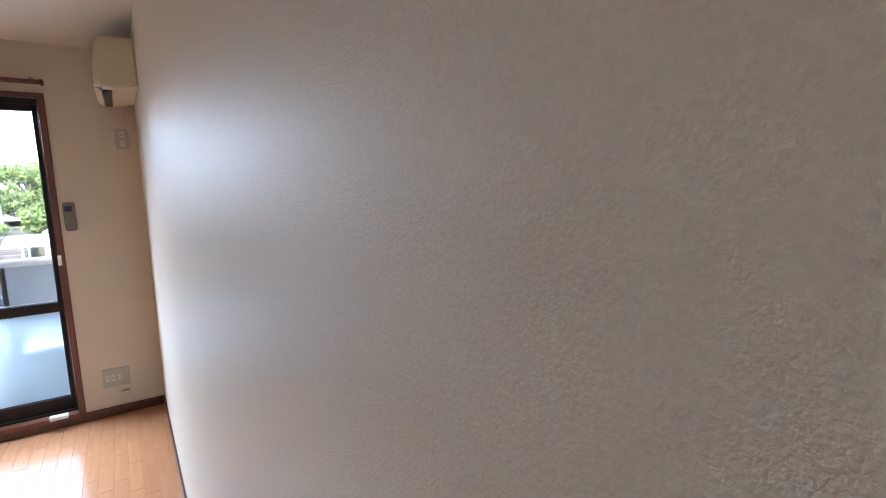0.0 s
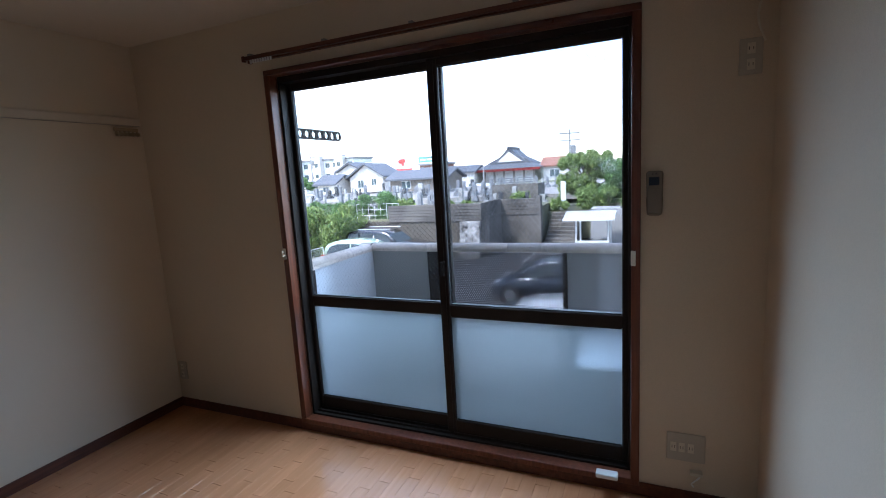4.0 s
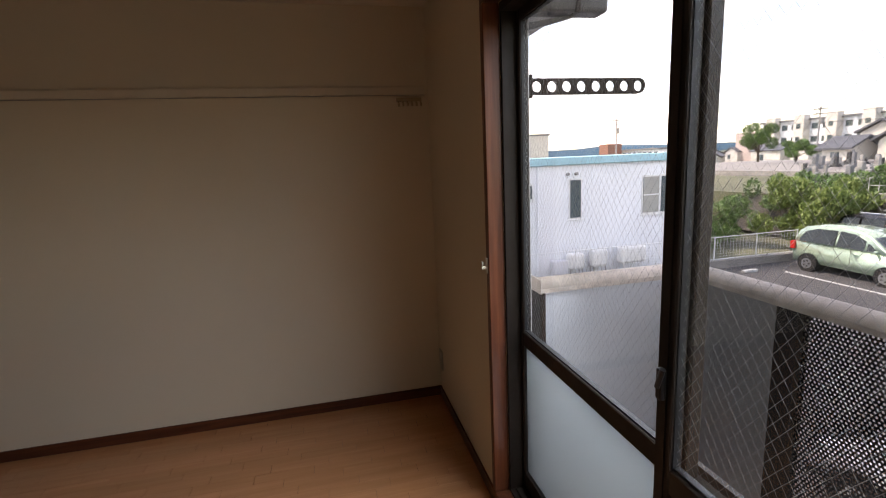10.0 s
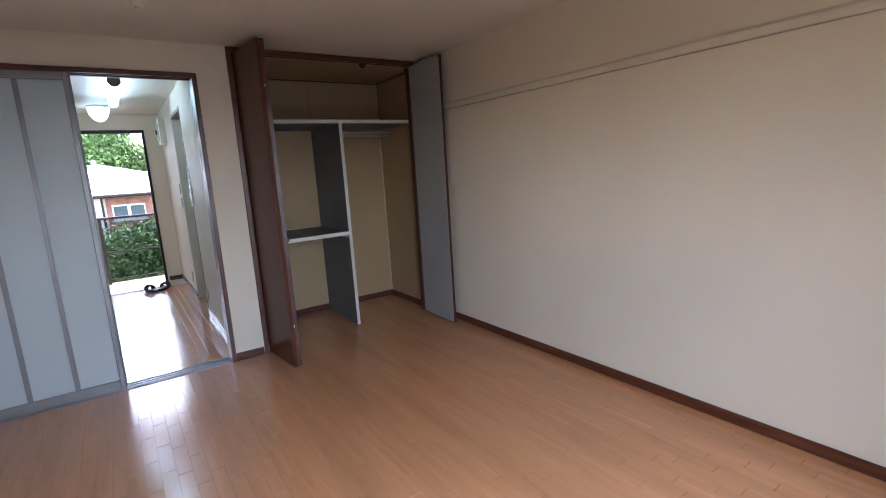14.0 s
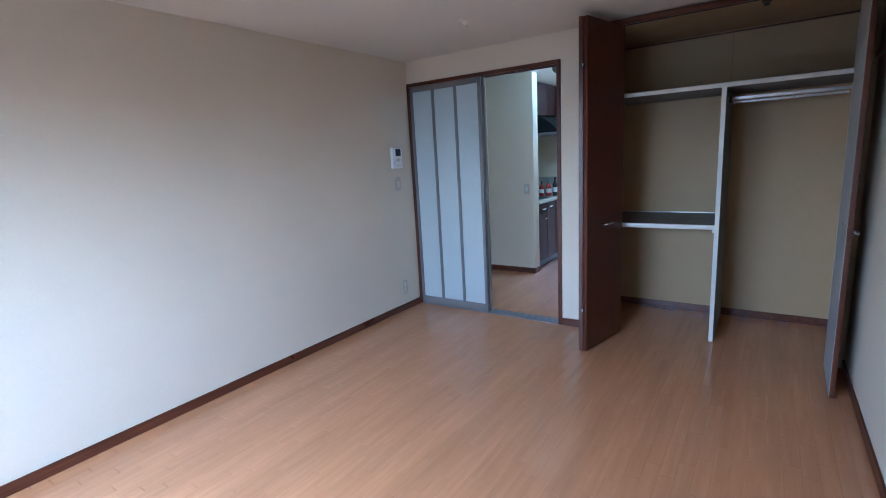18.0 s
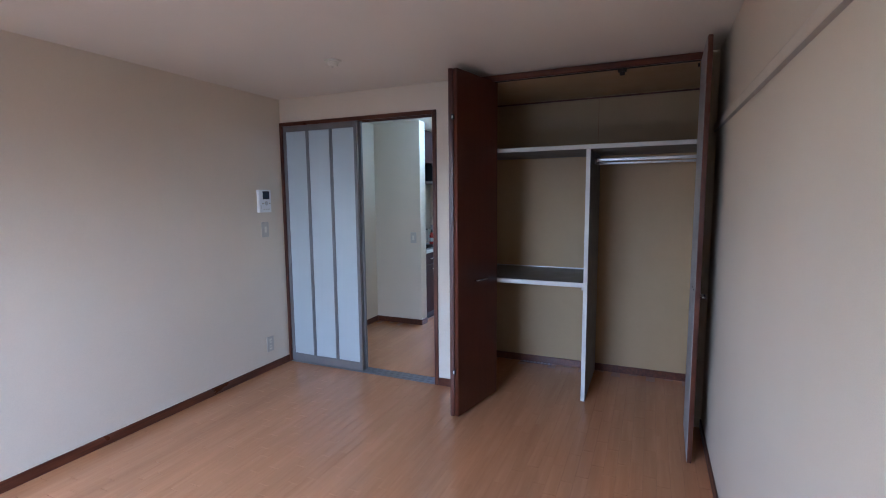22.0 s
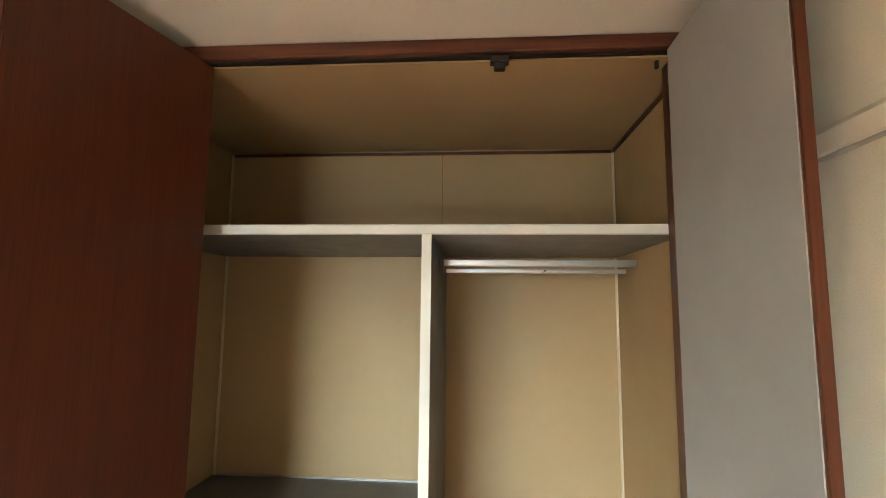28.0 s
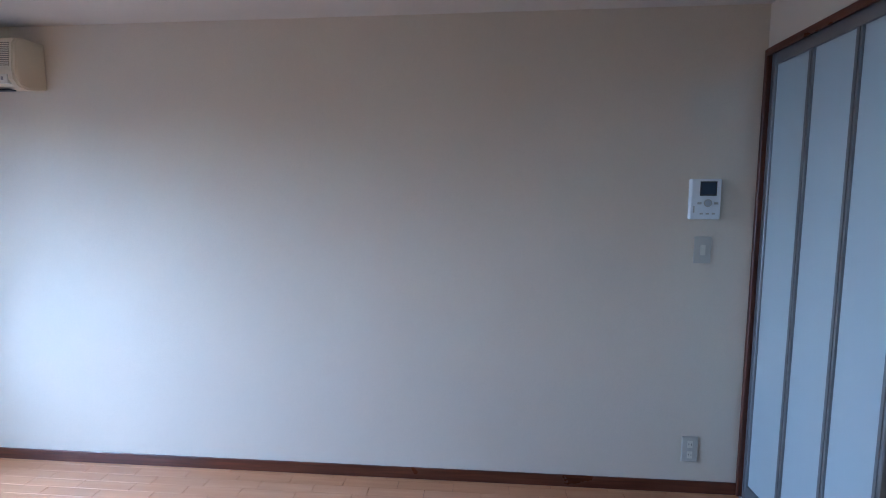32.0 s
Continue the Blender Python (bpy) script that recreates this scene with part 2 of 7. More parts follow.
def glow(name, colour, strength):
    m, nt, b = material(name)
    b.inputs["Base Color"].default_value = (0.85, 0.85, 0.83, 1)
    b.inputs["Emission Color"].default_value = (*colour, 1)
    b.inputs["Emission Strength"].default_value = strength
    return m


M_WALL = wallpaper("wallpaper", (0.70, 0.605, 0.47))
M_CEIL = wallpaper("ceiling_paper", (0.72, 0.655, 0.555))
M_TRIM = wood("dark_brown_trim", (0.055, 0.014, 0.007), (0.15, 0.045, 0.02), 1, 0.32, grain=6)
M_TRIMZ = wood("dark_brown_upright", (0.055, 0.014, 0.007), (0.15, 0.045, 0.02), 2, 0.32, grain=6)
M_TRIMX = wood("dark_brown_rail", (0.055, 0.014, 0.007), (0.15, 0.045, 0.02), 0, 0.32, grain=6)
M_DOOR = veneer("brown_door_veneer", (0.062, 0.0145, 0.0055), (0.095, 0.024, 0.009), 0.34)
M_REVEAL = wood("red_brown_window_casing", (0.10, 0.026, 0.011), (0.22, 0.068, 0.03), 2, 0.35, grain=6)
M_FLOOR = wood("varnished_floor_board", (0.47, 0.205, 0.092), (0.545, 0.252, 0.118), 1, 0.19, grain=4, coat=0.25, random=0.012, relief=0.02)
M_JOINT = plain("dark_floor_joint", (0.29, 0.125, 0.056), 0.6)
# cream lining toned down: the closet's dimness is put into its colour
M_CLOSET = plain("shaded_closet_lining_cream", (0.39, 0.26, 0.128), 0.6, vary=0.03, scale=2.0, relief=0.08, relief_scale=300)
M_SHELF = plain("shelf_edge_white", (0.60, 0.57, 0.51), 0.45, vary=0.03)
M_BEAD = plain("cream_corner_bead", (0.58, 0.47, 0.31), 0.5, vary=0.02)
M_SHELFTOP = plain("shelf_top_grey", (0.14, 0.135, 0.135), 0.5, vary=0.06, scale=3.0)
M_GREY = plain("grey_door_back", (0.325, 0.32, 0.305), 0.5, vary=0.03, scale=3.0)
M_ALU = plain("satin_aluminium", (0.55, 0.55, 0.55), 0.32, 0.9, vary=0.04)
M_ALUGREY = plain("grey_aluminium_frame", (0.26, 0.25, 0.245), 0.38, 0.5, vary=0.05)
M_CHROME = plain("chrome", (0.75, 0.75, 0.75), 0.12, 1.0, vary=0.02)
M_BRONZE = plain("dark_bronze_sash", (0.026, 0.019, 0.015), 0.5, 0.0, vary=0.1, spec=0.22)
M_RUBBER = plain("black_gasket", (0.012, 0.012, 0.012), 0.6)
M_ACRYL = milky("milky_acrylic_sheet", (0.60, 0.62, 0.60))
M_RAIL = plain("greyed_white_moulding", (0.64, 0.56, 0.45), 0.55, vary=0.03)
M_GROOVE = plain("dull_rail_edge", (0.36, 0.32, 0.27), 0.5, vary=0.03)
M_COMB = plain("yellowed_hook_plastic", (0.40, 0.31, 0.19), 0.5, vary=0.05)
M_GLASS = glass("clear_wired_glass", 0.0, (0.97, 0.985, 0.98), clear=1.0)
M_FROST = frosted("frosted_wired_glass", (0.62, 0.68, 0.67), 0.14)
M_WIRE = plain("glass_wire", (0.28, 0.28, 0.28), 0.5, 0.3)
M_PLASTIC = plain("ivory_plastic", (0.70, 0.65, 0.53), 0.4, vary=0.03)
M_WHITE = plain("white_plastic", (0.78, 0.78, 0.76), 0.35, vary=0.02)
M_PLATE = plain("beige_grey_plate", (0.50, 0.46, 0.38), 0.42, vary=0.03)
M_REMOTE = plain("brown_grey_plastic", (0.20, 0.165, 0.125), 0.45, vary=0.04)
M_BLACK = plain("black_plastic", (0.015, 0.015, 0.016), 0.4)
M_LCD = plain("dark_display", (0.03, 0.04, 0.06), 0.12)
M_ACSLOT = plain("shaded_grille_gap", (0.20, 0.165, 0.115), 0.6, vary=0.03)
M_ACGREY = plain("aged_ivory_casing", (0.70, 0.60, 0.43), 0.42, vary=0.03)
M_STEEL = plain("brushed_steel", (0.38, 0.38, 0.38), 0.34, 0.95, vary=0.02)
M_KDOOR = veneer("kitchen_front", (0.034, 0.009, 0.007), (0.052, 0.014, 0.010), 0.5, 0.08)
M_HOOD = plain("matt_black_hood", (0.010, 0.010, 0.011), 0.55, spec=0.15)
M_TUBE = glow("lamp_diffuser", (0.45, 0.76, 0.98), 1.5)
M_CONC = plain("weathered_concrete", (0.30, 0.28, 0.26), 0.85, vary=0.12, scale=1.5, relief=0.4, relief_scale=30)
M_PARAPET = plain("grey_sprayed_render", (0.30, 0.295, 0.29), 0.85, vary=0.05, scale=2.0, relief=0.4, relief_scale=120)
# same render, lighter and bluer, for the parapet return only
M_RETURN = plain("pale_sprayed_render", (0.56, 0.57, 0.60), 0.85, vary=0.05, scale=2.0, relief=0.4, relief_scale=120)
M_CAP = plain("beige_cap_metal", (0.62, 0.52, 0.45), 0.65, 0.0, vary=0.13, scale=26.0, relief=0.35, relief_scale=260.0)
M_EXT = plain("house_outer_wall", (0.68, 0.66, 0.62), 0.8, relief=0.3, relief_scale=60)


# ---- building helpers ----
def box(bm, x0, x1, y0, y1, z0, z1, bevel=0.0, seg=2):
    ret = bmesh.ops.create_cube(bm, size=1.0, matrix=Matrix.Translation(((x0 + x1) / 2, (y0 + y1) / 2, (z0 + z1) / 2)) @ Matrix.Diagonal((x1 - x0, y1 - y0, z1 - z0, 1)))
    if bevel:
        edges = {e for v in ret["verts"] for e in v.link_edges}
        bmesh.ops.bevel(bm, geom=list(edges), offset=bevel, segments=seg, profile=0.5, affect="EDGES")
    return bm


def boxed(x0, x1, y0, y1, z0, z1, bevel=0.0, seg=2):
    return box(bmesh.new(), x0, x1, y0, y1, z0, z1, bevel, seg)


def rod(bm, p, q, r, seg=10, r2=None):
    """A round bar from p to q."""
    p, q = Vector(p), Vector(q)
    d = q - p
    m = Matrix.Translation((p + q) / 2) @ d.to_track_quat("Z", "Y").to_matrix().to_4x4()
    bmesh.ops.create_cone(bm, cap_ends=True, segments=seg, radius1=r, radius2=r if r2 is None else r2, depth=d.length, matrix=m)
    return bm


def bar(p, q, r, seg=10, r2=None):
    return rod(bmesh.new(), p, q, r, seg, r2)


def extrude(points, axis, a, b):
    """A closed outline of (u, v) pairs, drawn out along an axis from a to b: axis 0 takes (y, z), 1 takes (x, z), 2 takes (x, y)."""
    bm = bmesh.new()

    def place(u, v, w):
        return ((w, u, v), (u, w, v), (u, v, w))[axis]

    lo = [bm.verts.new(place(u, v, a)) for u, v in points]
    hi = [bm.verts.new(place(u, v, b)) for u, v in points]
    n = len(points)
    bm.faces.new(lo)
    bm.faces.new(hi[::-1])
    for i in range(n):
        j = (i + 1) % n
        bm.faces.new((lo[j], lo[i], hi[i], hi[j]))
    bmesh.ops.recalc_face_normals(bm, faces=bm.faces)
    return bm


def mesh(name, bm, mat, smooth=False):
    me = bpy.data.meshes.new(name)
    if smooth:
        for f in bm.faces:
            f.smooth = True
    bm.to_mesh(me)
    bm.free()
    me.materials.append(mat)
    return me


def chain(ob):
    m = ob.matrix_basis.copy()
    while ob.parent:
        ob = ob.parent
        m = ob.matrix_basis @ m
    return m


def part(name, bm, mat, parent, label="", smooth=False):
    """One mesh, drawn in the room's own measures, as a part of a thing or of a part."""
    bm.transform(chain(parent).inverted())
    ob = new(name, mesh(name, bm, mat, smooth))
    ob.parent = parent
    return tagged(ob, label)


def thing(name, at, label, category, group=""):
    ob = new(name)
    ob.empty_display_size = 0.1
    ob.matrix_basis = pose(*at)
    return tagged(ob, label, category, group)


def solo(name, bm, mat, label, category, group="", smooth=False):
    """A thing of a single mesh, its origin at its base."""
    cs = [v.co for v in bm.verts]
    base = Vector([(min(c[i] for c in cs) + max(c[i] for c in cs)) / 2 for i in (0, 1)] + [min(c[2] for c in cs)])
    bm.transform(Matrix.Translation(-base))
    ob = new(name, mesh(name, bm, mat, smooth))
    ob.matrix_basis = Matrix.Translation(base)
    return tagged(ob, label, category, group)


def setting(name, bm, mat, label="", category="", smooth=False):
    ob = new(name, mesh(name, bm, mat, smooth))
    return tagged(ob, label, category, kind="structure")


def shift(before, x, y, z):
    """Move the top-level things made since the list was taken."""
    for ob in scene.objects:
        if ob.parent is None and ob.name not in before:
            ob.matrix_basis = Matrix.Translation((x, y, z)) @ ob.matrix_basis


def so_far():
    return {ob.name for ob in scene.objects}


# ---- measures of the flat ----
W, L, H = 3.205, 4.155, 2.242
WX0, WX1, WZ1 = 1.04, 2.768, 1.905      # window opening
DX0, DX1, DZ = 1.795, 3.185, 2.02        # doorway to the kitchen
CX0, CX1, CZ = 0.07, 1.525, 2.199       # closet opening
CB, CL = -0.78, 1.66                   # closet back and far side
KX = 1.70                               # corridor wall
KW = -1.478                             # stub wall beside the kitchen unit
EY = -3.85                              # entrance wall
EX0, EX1, EZ = 1.915, 2.655, 2.01
GROUND = -3.3

# ---- large structure ----
bm = boxed(-0.12, W + 0.12, -3.42, L + 0.15, -0.16, -0.012)
setting("floor_base", bm, M_JOINT, "dark joints between the floor boards", "floor")
bm = boxed(-0.12, W + 0.12, EY - 0.1, L + 0.15, H, H + 0.2)
setting("ceiling", bm, M_CEIL, "off-white papered ceiling", "ceiling")
setting("wall_rail_side", boxed(-0.12, 0, CB - 0.12, L, 0, H), M_WALL, "off-white embossed papered wall", "wall")
setting("wall_air_conditioner_side", boxed(W, W + 0.12, EY, L, 0, H), M_WALL, "off-white embossed papered wall", "wall")
bm = boxed(-0.12, WX0 - 0.018, L, L + 0.15, 0, H)
box(bm, WX1 - 0.018, W + 0.12, L, L + 0.15, 0, H)
box(bm, WX0 - 0.018, WX1 - 0.018, L, L + 0.15, WZ1 + 0.043, H)
box(bm, WX0 - 0.018, WX1 - 0.018, L, L + 0.15, 0, 0.045)
setting("wall_window", bm, M_WALL, "off-white papered wall with a balcony window", "wall")
bm = boxed(0, CX0 - 0.03, -0.1, 0, 0, H)
box(bm, CX1 + 0.035, DX0 - 0.03, -0.1, 0, 0, H)
box(bm, DX0 - 0.03, W, -0.1, 0, DZ + 0.03, H)
box(bm, CX0 - 0.03, CX1 + 0.035, -0.1, -0.03, 2.2, H)
setting("wall_doorway", bm, M_WALL, "off-white papered wall with closet and doorway", "wall")
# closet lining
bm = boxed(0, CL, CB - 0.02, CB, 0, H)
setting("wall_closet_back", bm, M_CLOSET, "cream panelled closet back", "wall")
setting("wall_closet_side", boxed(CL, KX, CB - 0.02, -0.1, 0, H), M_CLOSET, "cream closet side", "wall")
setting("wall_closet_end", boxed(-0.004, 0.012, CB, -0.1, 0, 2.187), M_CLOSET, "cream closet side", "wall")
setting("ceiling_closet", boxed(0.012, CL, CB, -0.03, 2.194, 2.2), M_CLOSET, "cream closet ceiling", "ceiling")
# corridor and kitchen
bm = boxed(KX, KX + 0.012, -1.55, -0.1, 0, H)
box(bm, 1.56, KX, -1.55, CB - 0.02, 0, H)
box(bm, 1.56, KX, EY, -2.40, 0, H)
box(bm, 1.56, KX, -2.40, -1.55, 2.05, H)
setting("wall_corridor", bm, M_WALL, "off-white papered corridor wall", "wall")
bm = boxed(0.5, 1.56, -2.5, -2.42, 0, H)
box(bm, 0.5, 1.56, -1.55, -1.47, 0, H)
box(bm, 0.42, 0.5, -2.5, -1.47, 0, H)
setting("wall_washroom", bm, M_WALL, "plain washroom wall", "wall")
setting("wall_kitchen_stub", boxed(2.635, W, KW - 0.13, KW, 0, H), M_WALL, "off-white stub wall beside the kitchen", "wall")
bm = boxed(1.56, EX0, EY - 0.1, EY, -0.16, H)
box(bm, EX1, W + 0.12, EY - 0.1, EY, -0.16, H)
box(bm, EX0, EX1, EY - 0.1, EY, EZ, H)
setting("wall_entrance", bm, M_WALL, "off-white wall round the open entrance", "wall")
setting("floor_entrance", boxed(1.56, W, EY - 0.1, -3.42, -0.2, -0.08), M_CONC, "grey entrance floor a step down", "floor")
setting("trim_entrance_step", boxed(KX, 2.62, -3.42, -3.385, -0.08, 0.0), M_TRIMX, "brown step edge at the entrance", "trim")

# ---- trim of the room ----
def skirting(name, runs):
    bm = bmesh.new()
    for x0, x1, y0, y1 in runs:
        box(bm, x0, x1, y0, y1, 0.0, 0.06, 0.002, 1)
    return setting(name, bm, M_TRIM, "dark brown skirting board", "baseboard")


skirting("baseboard_rail_side", [(0, 0.009, 0.01, L)])
skirting("baseboard_air_conditioner_side", [(W - 0.009, W, 0.012, L)])
skirting("baseboard_window_wall", [(0.009, W - 0.009, L - 0.009, L)])
skirting("baseboard_doorway_wall", [(CX1 + 0.04, DX0 - 0.032, 0, 0.009)])
skirting("baseboard_closet", [(0.02, CL - 0.01, CB, CB + 0.009), (CL - 0.009, CL, CB + 0.009, -0.1), (0.012, 0.021, CB + 0.009, -0.1)])
skirting("baseboard_kitchen", [(W - 0.009, W, KW, -0.12), (2.626, W - 0.009, KW, KW + 0.009), (2.626, 2.635, KW - 0.13, KW)])
skirting("baseboard_corridor", [(KX, KX + 0.009, EY, -2.40), (KX + 0.009, EX0 - 0.05, EY, EY + 0.009), (1.57, KX, -2.42, -2.41)])
setting("baseboard_corridor_near", boxed(KX + 0.012, KX + 0.02, -1.54, -0.12, 0, 0.06, 0.002, 1), M_ALU, "pale metal skirting in the corridor", "baseboard")

# closet frame and doorway frame
bm = boxed(CX1, CX1 + 0.035, -0.1, 0.014, 0, CZ, 0.003, 1)
box(bm, CX0 - 0.03, CX0, -0.1, 0.014, 0, CZ, 0.003, 1)
setting("trim_closet_jambs", bm, M_TRIMZ, "dark brown closet jambs", "trim")
bm = boxed(CX0 - 0.03, CX1 + 0.035, -0.03, 0.014, CZ, H - 0.004, 0.003, 1)
setting("trim_closet_head", bm, M_TRIMX, "dark brown closet head with a door track", "trim")
setting("trim_closet_track", boxed(CX0, CX1, -0.022, -0.006, CZ - 0.004, CZ), M_BRONZE, "dark door track", "trim")
bm = boxed(DX0 - 0.03, DX0, -0.115, 0.014, 0, DZ + 0.03, 0.003, 1)
box(bm, DX1, W - 0.001, -0.115, 0.014, 0, DZ + 0.03, 0.003, 1)
setting("trim_doorway_jambs", bm, M_TRIMZ, "dark brown door jambs", "trim")
bm = boxed(DX0, DX1, 0.002, 0.014, DZ, DZ + 0.03)
box(bm, DX0, DX1, -0.115, 0.002, DZ + 0.012, DZ + 0.03)
box(bm, DX0, DX1, -0.047, -0.041, DZ, DZ + 0.012)
box(bm, DX0, DX1, -0.115, -0.09, DZ, DZ + 0.012)
setting("trim_doorway_head", bm, M_TRIMX, "dark brown door head with two tracks", "trim")
bm = boxed(DX0, DX1, -0.112, 0.006, -0.012, 0.001)
for y in (-0.105, -0.068, -0.058, -0.03, -0.02, 0.0):
    box(bm, DX0, DX1, y - 0.003, y + 0.003, 0.001, 0.006)
setting("trim_floor_track", bm, M_ALUGREY, "grey metal floor track", "trim")


# ---- sliding door leaves ----
def sliding_leaf(x0, x1, y, label):
    ob = thing("sliding_door", (x0, y, 0.004), label, "sliding door", "sliding door leaves")
    z0, z1 = 0.008, DZ + 0.006
    hs = 0.013
    for a, b in ((x0, x0 + 0.03), (x1 - 0.03, x1)):
        bm = boxed(a, b, y - hs, y + hs, z0, z1, 0.003, 1)
        box(bm, (a + b) / 2 - 0.004, (a + b) / 2 + 0.004, y + hs, y + hs + 0.004, z0, z1)
        part("stile", bm, M_ALUGREY, ob)
    part("bottom_rail", boxed(x0 + 0.03, x1 - 0.03, y - hs, y + hs, z0, z0 + 0.065, 0.002, 1), M_ALUGREY, ob)
    part("top_rail", boxed(x0 + 0.03, x1 - 0.03, y - hs, y + hs, z1 - 0.05, z1, 0.002, 1), M_ALUGREY, ob)
    n, gap = 3, 0.026
    wide = (x1 - x0 - 0.06 - gap * (n - 1)) / n
    for i in range(n):
        a = x0 + 0.03 + i * (wide + gap)
        pane = part("pane", boxed(a - 0.003, a + wide + 0.003, y - 0.002, y + 0.002, z0 + 0.06, z1 - 0.045), M_ACRYL, ob, "ribbed milky acrylic sheet")
        pane.visible_shadow = False
        if i < n - 1:
            b = a + wide
            bm = boxed(b, b + 0.009, y - hs + 0.002, y + hs - 0.002, z0 + 0.065, z1 - 0.05)
            box(bm, b + 0.013, b + gap, y - hs + 0.002, y + hs - 0.002, z0 + 0.065, z1 - 0.05)
            box(bm, b + 0.009, b + 0.013, y - 0.006, y + 0.006, z0 + 0.065, z1 - 0.05)
            part("mullion", bm, M_ALUGREY, ob)
    return ob


sliding_leaf(2.455, 3.19, -0.022, "grey aluminium sliding door leaf with milky panes, pushed open")
sliding_leaf(2.448, 3.18, -0.070, "second grey aluminium door leaf stacked behind the first")


# ---- closet doors ----
def leaf(name, p, q, thick, z0, z1, mat, parent):
    """An upright door panel whose near face runs from p to q; thick grows to the left of that line."""
    d = (Vector(q) - Vector(p)).normalized()
    n = Vector((-d.y, d.x)) * thick
    pts = [tuple(p), tuple(q), tuple(Vector(q) + n), tuple(Vector(p) + n)]
    bm = extrude(pts, 2, z0, z1)
    bmesh.ops.bevel(bm, geom=bm.edges[:], offset=0.0025, segments=2, affect="EDGES")
    return part(name, bm, mat, parent)


def pull(ob, a, b, out, name="handle"):
    """A bow handle between two feet a and b that stands out from its door."""
    a, b, out = Vector(a), Vector(b), Vector(out)
    bm = bmesh.new()
    rod(bm, a, a + out, 0.0045, 10)
    rod(bm, b, b + out, 0.0045, 10)
    u = (b - a).normalized() * 0.006
    rod(bm, a + out - u, b + out + u, 0.0055, 12)
    return part(name, bm, M_CHROME, ob, "chrome bow handle", True)


fold = thing("folding_closet_door", (1.48, 0.2, 0.008), "dark brown two-leaf folding closet door, folded open", "closet door")
leaf("inner_leaf", (1.316, -0.028), (1.421, 0.460), -0.028, 0.012, CZ - 0.004, M_DOOR, fold)
leaf("outer_leaf", (1.523, 0.004), (1.476, 0.466), 0.028, 0.012, CZ - 0.004, M_DOOR, fold)
for z in (0.31, 1.908):
    hinge = part("hinge", boxed(1.439, 1.457, 0.452, 0.472, z - 0.016, z + 0.016, 0.003), M_BLACK, fold, "small black hinge")
    part("pin", bar((1.448, 0.471, z - 0.009), (1.448, 0.471, z + 0.009), 0.004, 10), M_WHITE, hinge, "pale hinge pin")
pull(fold, (1.380, 0.262, 0.876), (1.3555, 0.15, 0.876), (-0.022, 0.005, 0))
part("pivot", boxed(1.33, 1.36, -0.05, -0.02, CZ - 0.03, CZ - 0.012, 0.002), M_BRONZE, fold)

swing = thing("closet_door", (0.085, 0.25, 0.008), "single closet door standing open, grey inside and brown outside", "closet door")
leaf("panel", (0.094, 0.006), (0.106, 0.486), 0.022, 0.012, CZ - 0.004, M_DOOR, swing)
leaf("inner_face", (0.0965, 0.010), (0.1085, 0.482), 0.0025, 0.016, CZ - 0.008, M_GREY, swing)
pull(swing, (0.081, 0.40, 0.905), (0.0835, 0.465, 0.905), (-0.026, 0.0, 0))
for z in (0.25, 1.1, 1.95):
    part("hinge", boxed(0.06, 0.09, 0.0145, 0.024, z - 0.03, z + 0.03, 0.002), M_CHROME, swing)
for y, z in ((0.324, 0.932), (0.425, 0.936)):
    part("screw_hole", bar((0.104 + y * 0.012, y, z), (0.1085 + y * 0.012 - 0.002, y, z), 0.004, 8), M_BLACK, swing)
bm = boxed(0.098, 0.108, -0.05, -0.038, CZ - 0.03, CZ - 0.008, 0.002)
part("top_stay", bm, M_BRONZE, swing)
bm = boxed(0.495, 0.545, -0.026, 0.004, CZ - 0.022, CZ - 0.004, 0.003)
box(bm, 0.505, 0.535, -0.022, 0.0, CZ - 0.04, CZ - 0.022, 0.003)
solo("door_catch", bm, M_BRONZE, "dark roller catch on the closet head", "catch")

# ---- closet fittings ----
PF = -0.114
cp = thing("closet_partition", (0.719, -0.45, 0.0), "upright grey partition board with a white front edge", "partition")
part("board", boxed(0.706, 0.732, CB, PF, 0.001, 1.734, 0.002), M_SHELFTOP, cp)
part("edge_strip", boxed(0.7055, 0.7325, PF, PF + 0.003, 0.001, 1.734), M_SHELF, cp, "white edge strip")


def shelf(label, x0, x1, z0, z1):
    ob = thing("closet_shelf", ((x0 + x1) / 2, CB / 2, z0), label, "shelf", "closet shelves")
    part("board", boxed(x0, x1, CB + 0.001, PF - 0.012, z0, z1), M_SHELFTOP, ob, "grey board")
    part("front_edge", boxed(x0, x1, PF - 0.012, PF + 0.004, z0 - 0.001, z1 + 0.001, 0.004, 3), M_SHELF, ob, "white rounded front edge")
    part("back_strip", boxed(x0, x1, CB + 0.001, CB + 0.008, z1, z1 + 0.006), M_ALU, ob)
    return ob


shelf("long upper closet shelf, grey with a white edge", 0.013, CL - 0.001, 1.735, 1.762)
lower = shelf("half-width closet shelf at waist height, grey with white edge", 0.7335, CL - 0.001, 0.805, 0.835)
part("bracket", boxed(0.734, 0.746, -0.5, PF - 0.02, 0.782, 0.804), M_SHELF, lower)
part("bracket", boxed(CL - 0.014, CL - 0.002, -0.6, PF - 0.02, 0.782, 0.804), M_SHELF, lower)
hang = thing("hanging_rail", (0.36, -0.42, 1.66), "aluminium double clothes rail under the closet shelf", "clothes rail")
part("front_bar", boxed(0.06, 0.705, -0.41, -0.385, 1.668, 1.69, 0.003), M_ALU, hang)
part("rear_bar", boxed(0.06, 0.69, -0.52, -0.50, 1.652, 1.668, 0.003), M_ALU, hang)
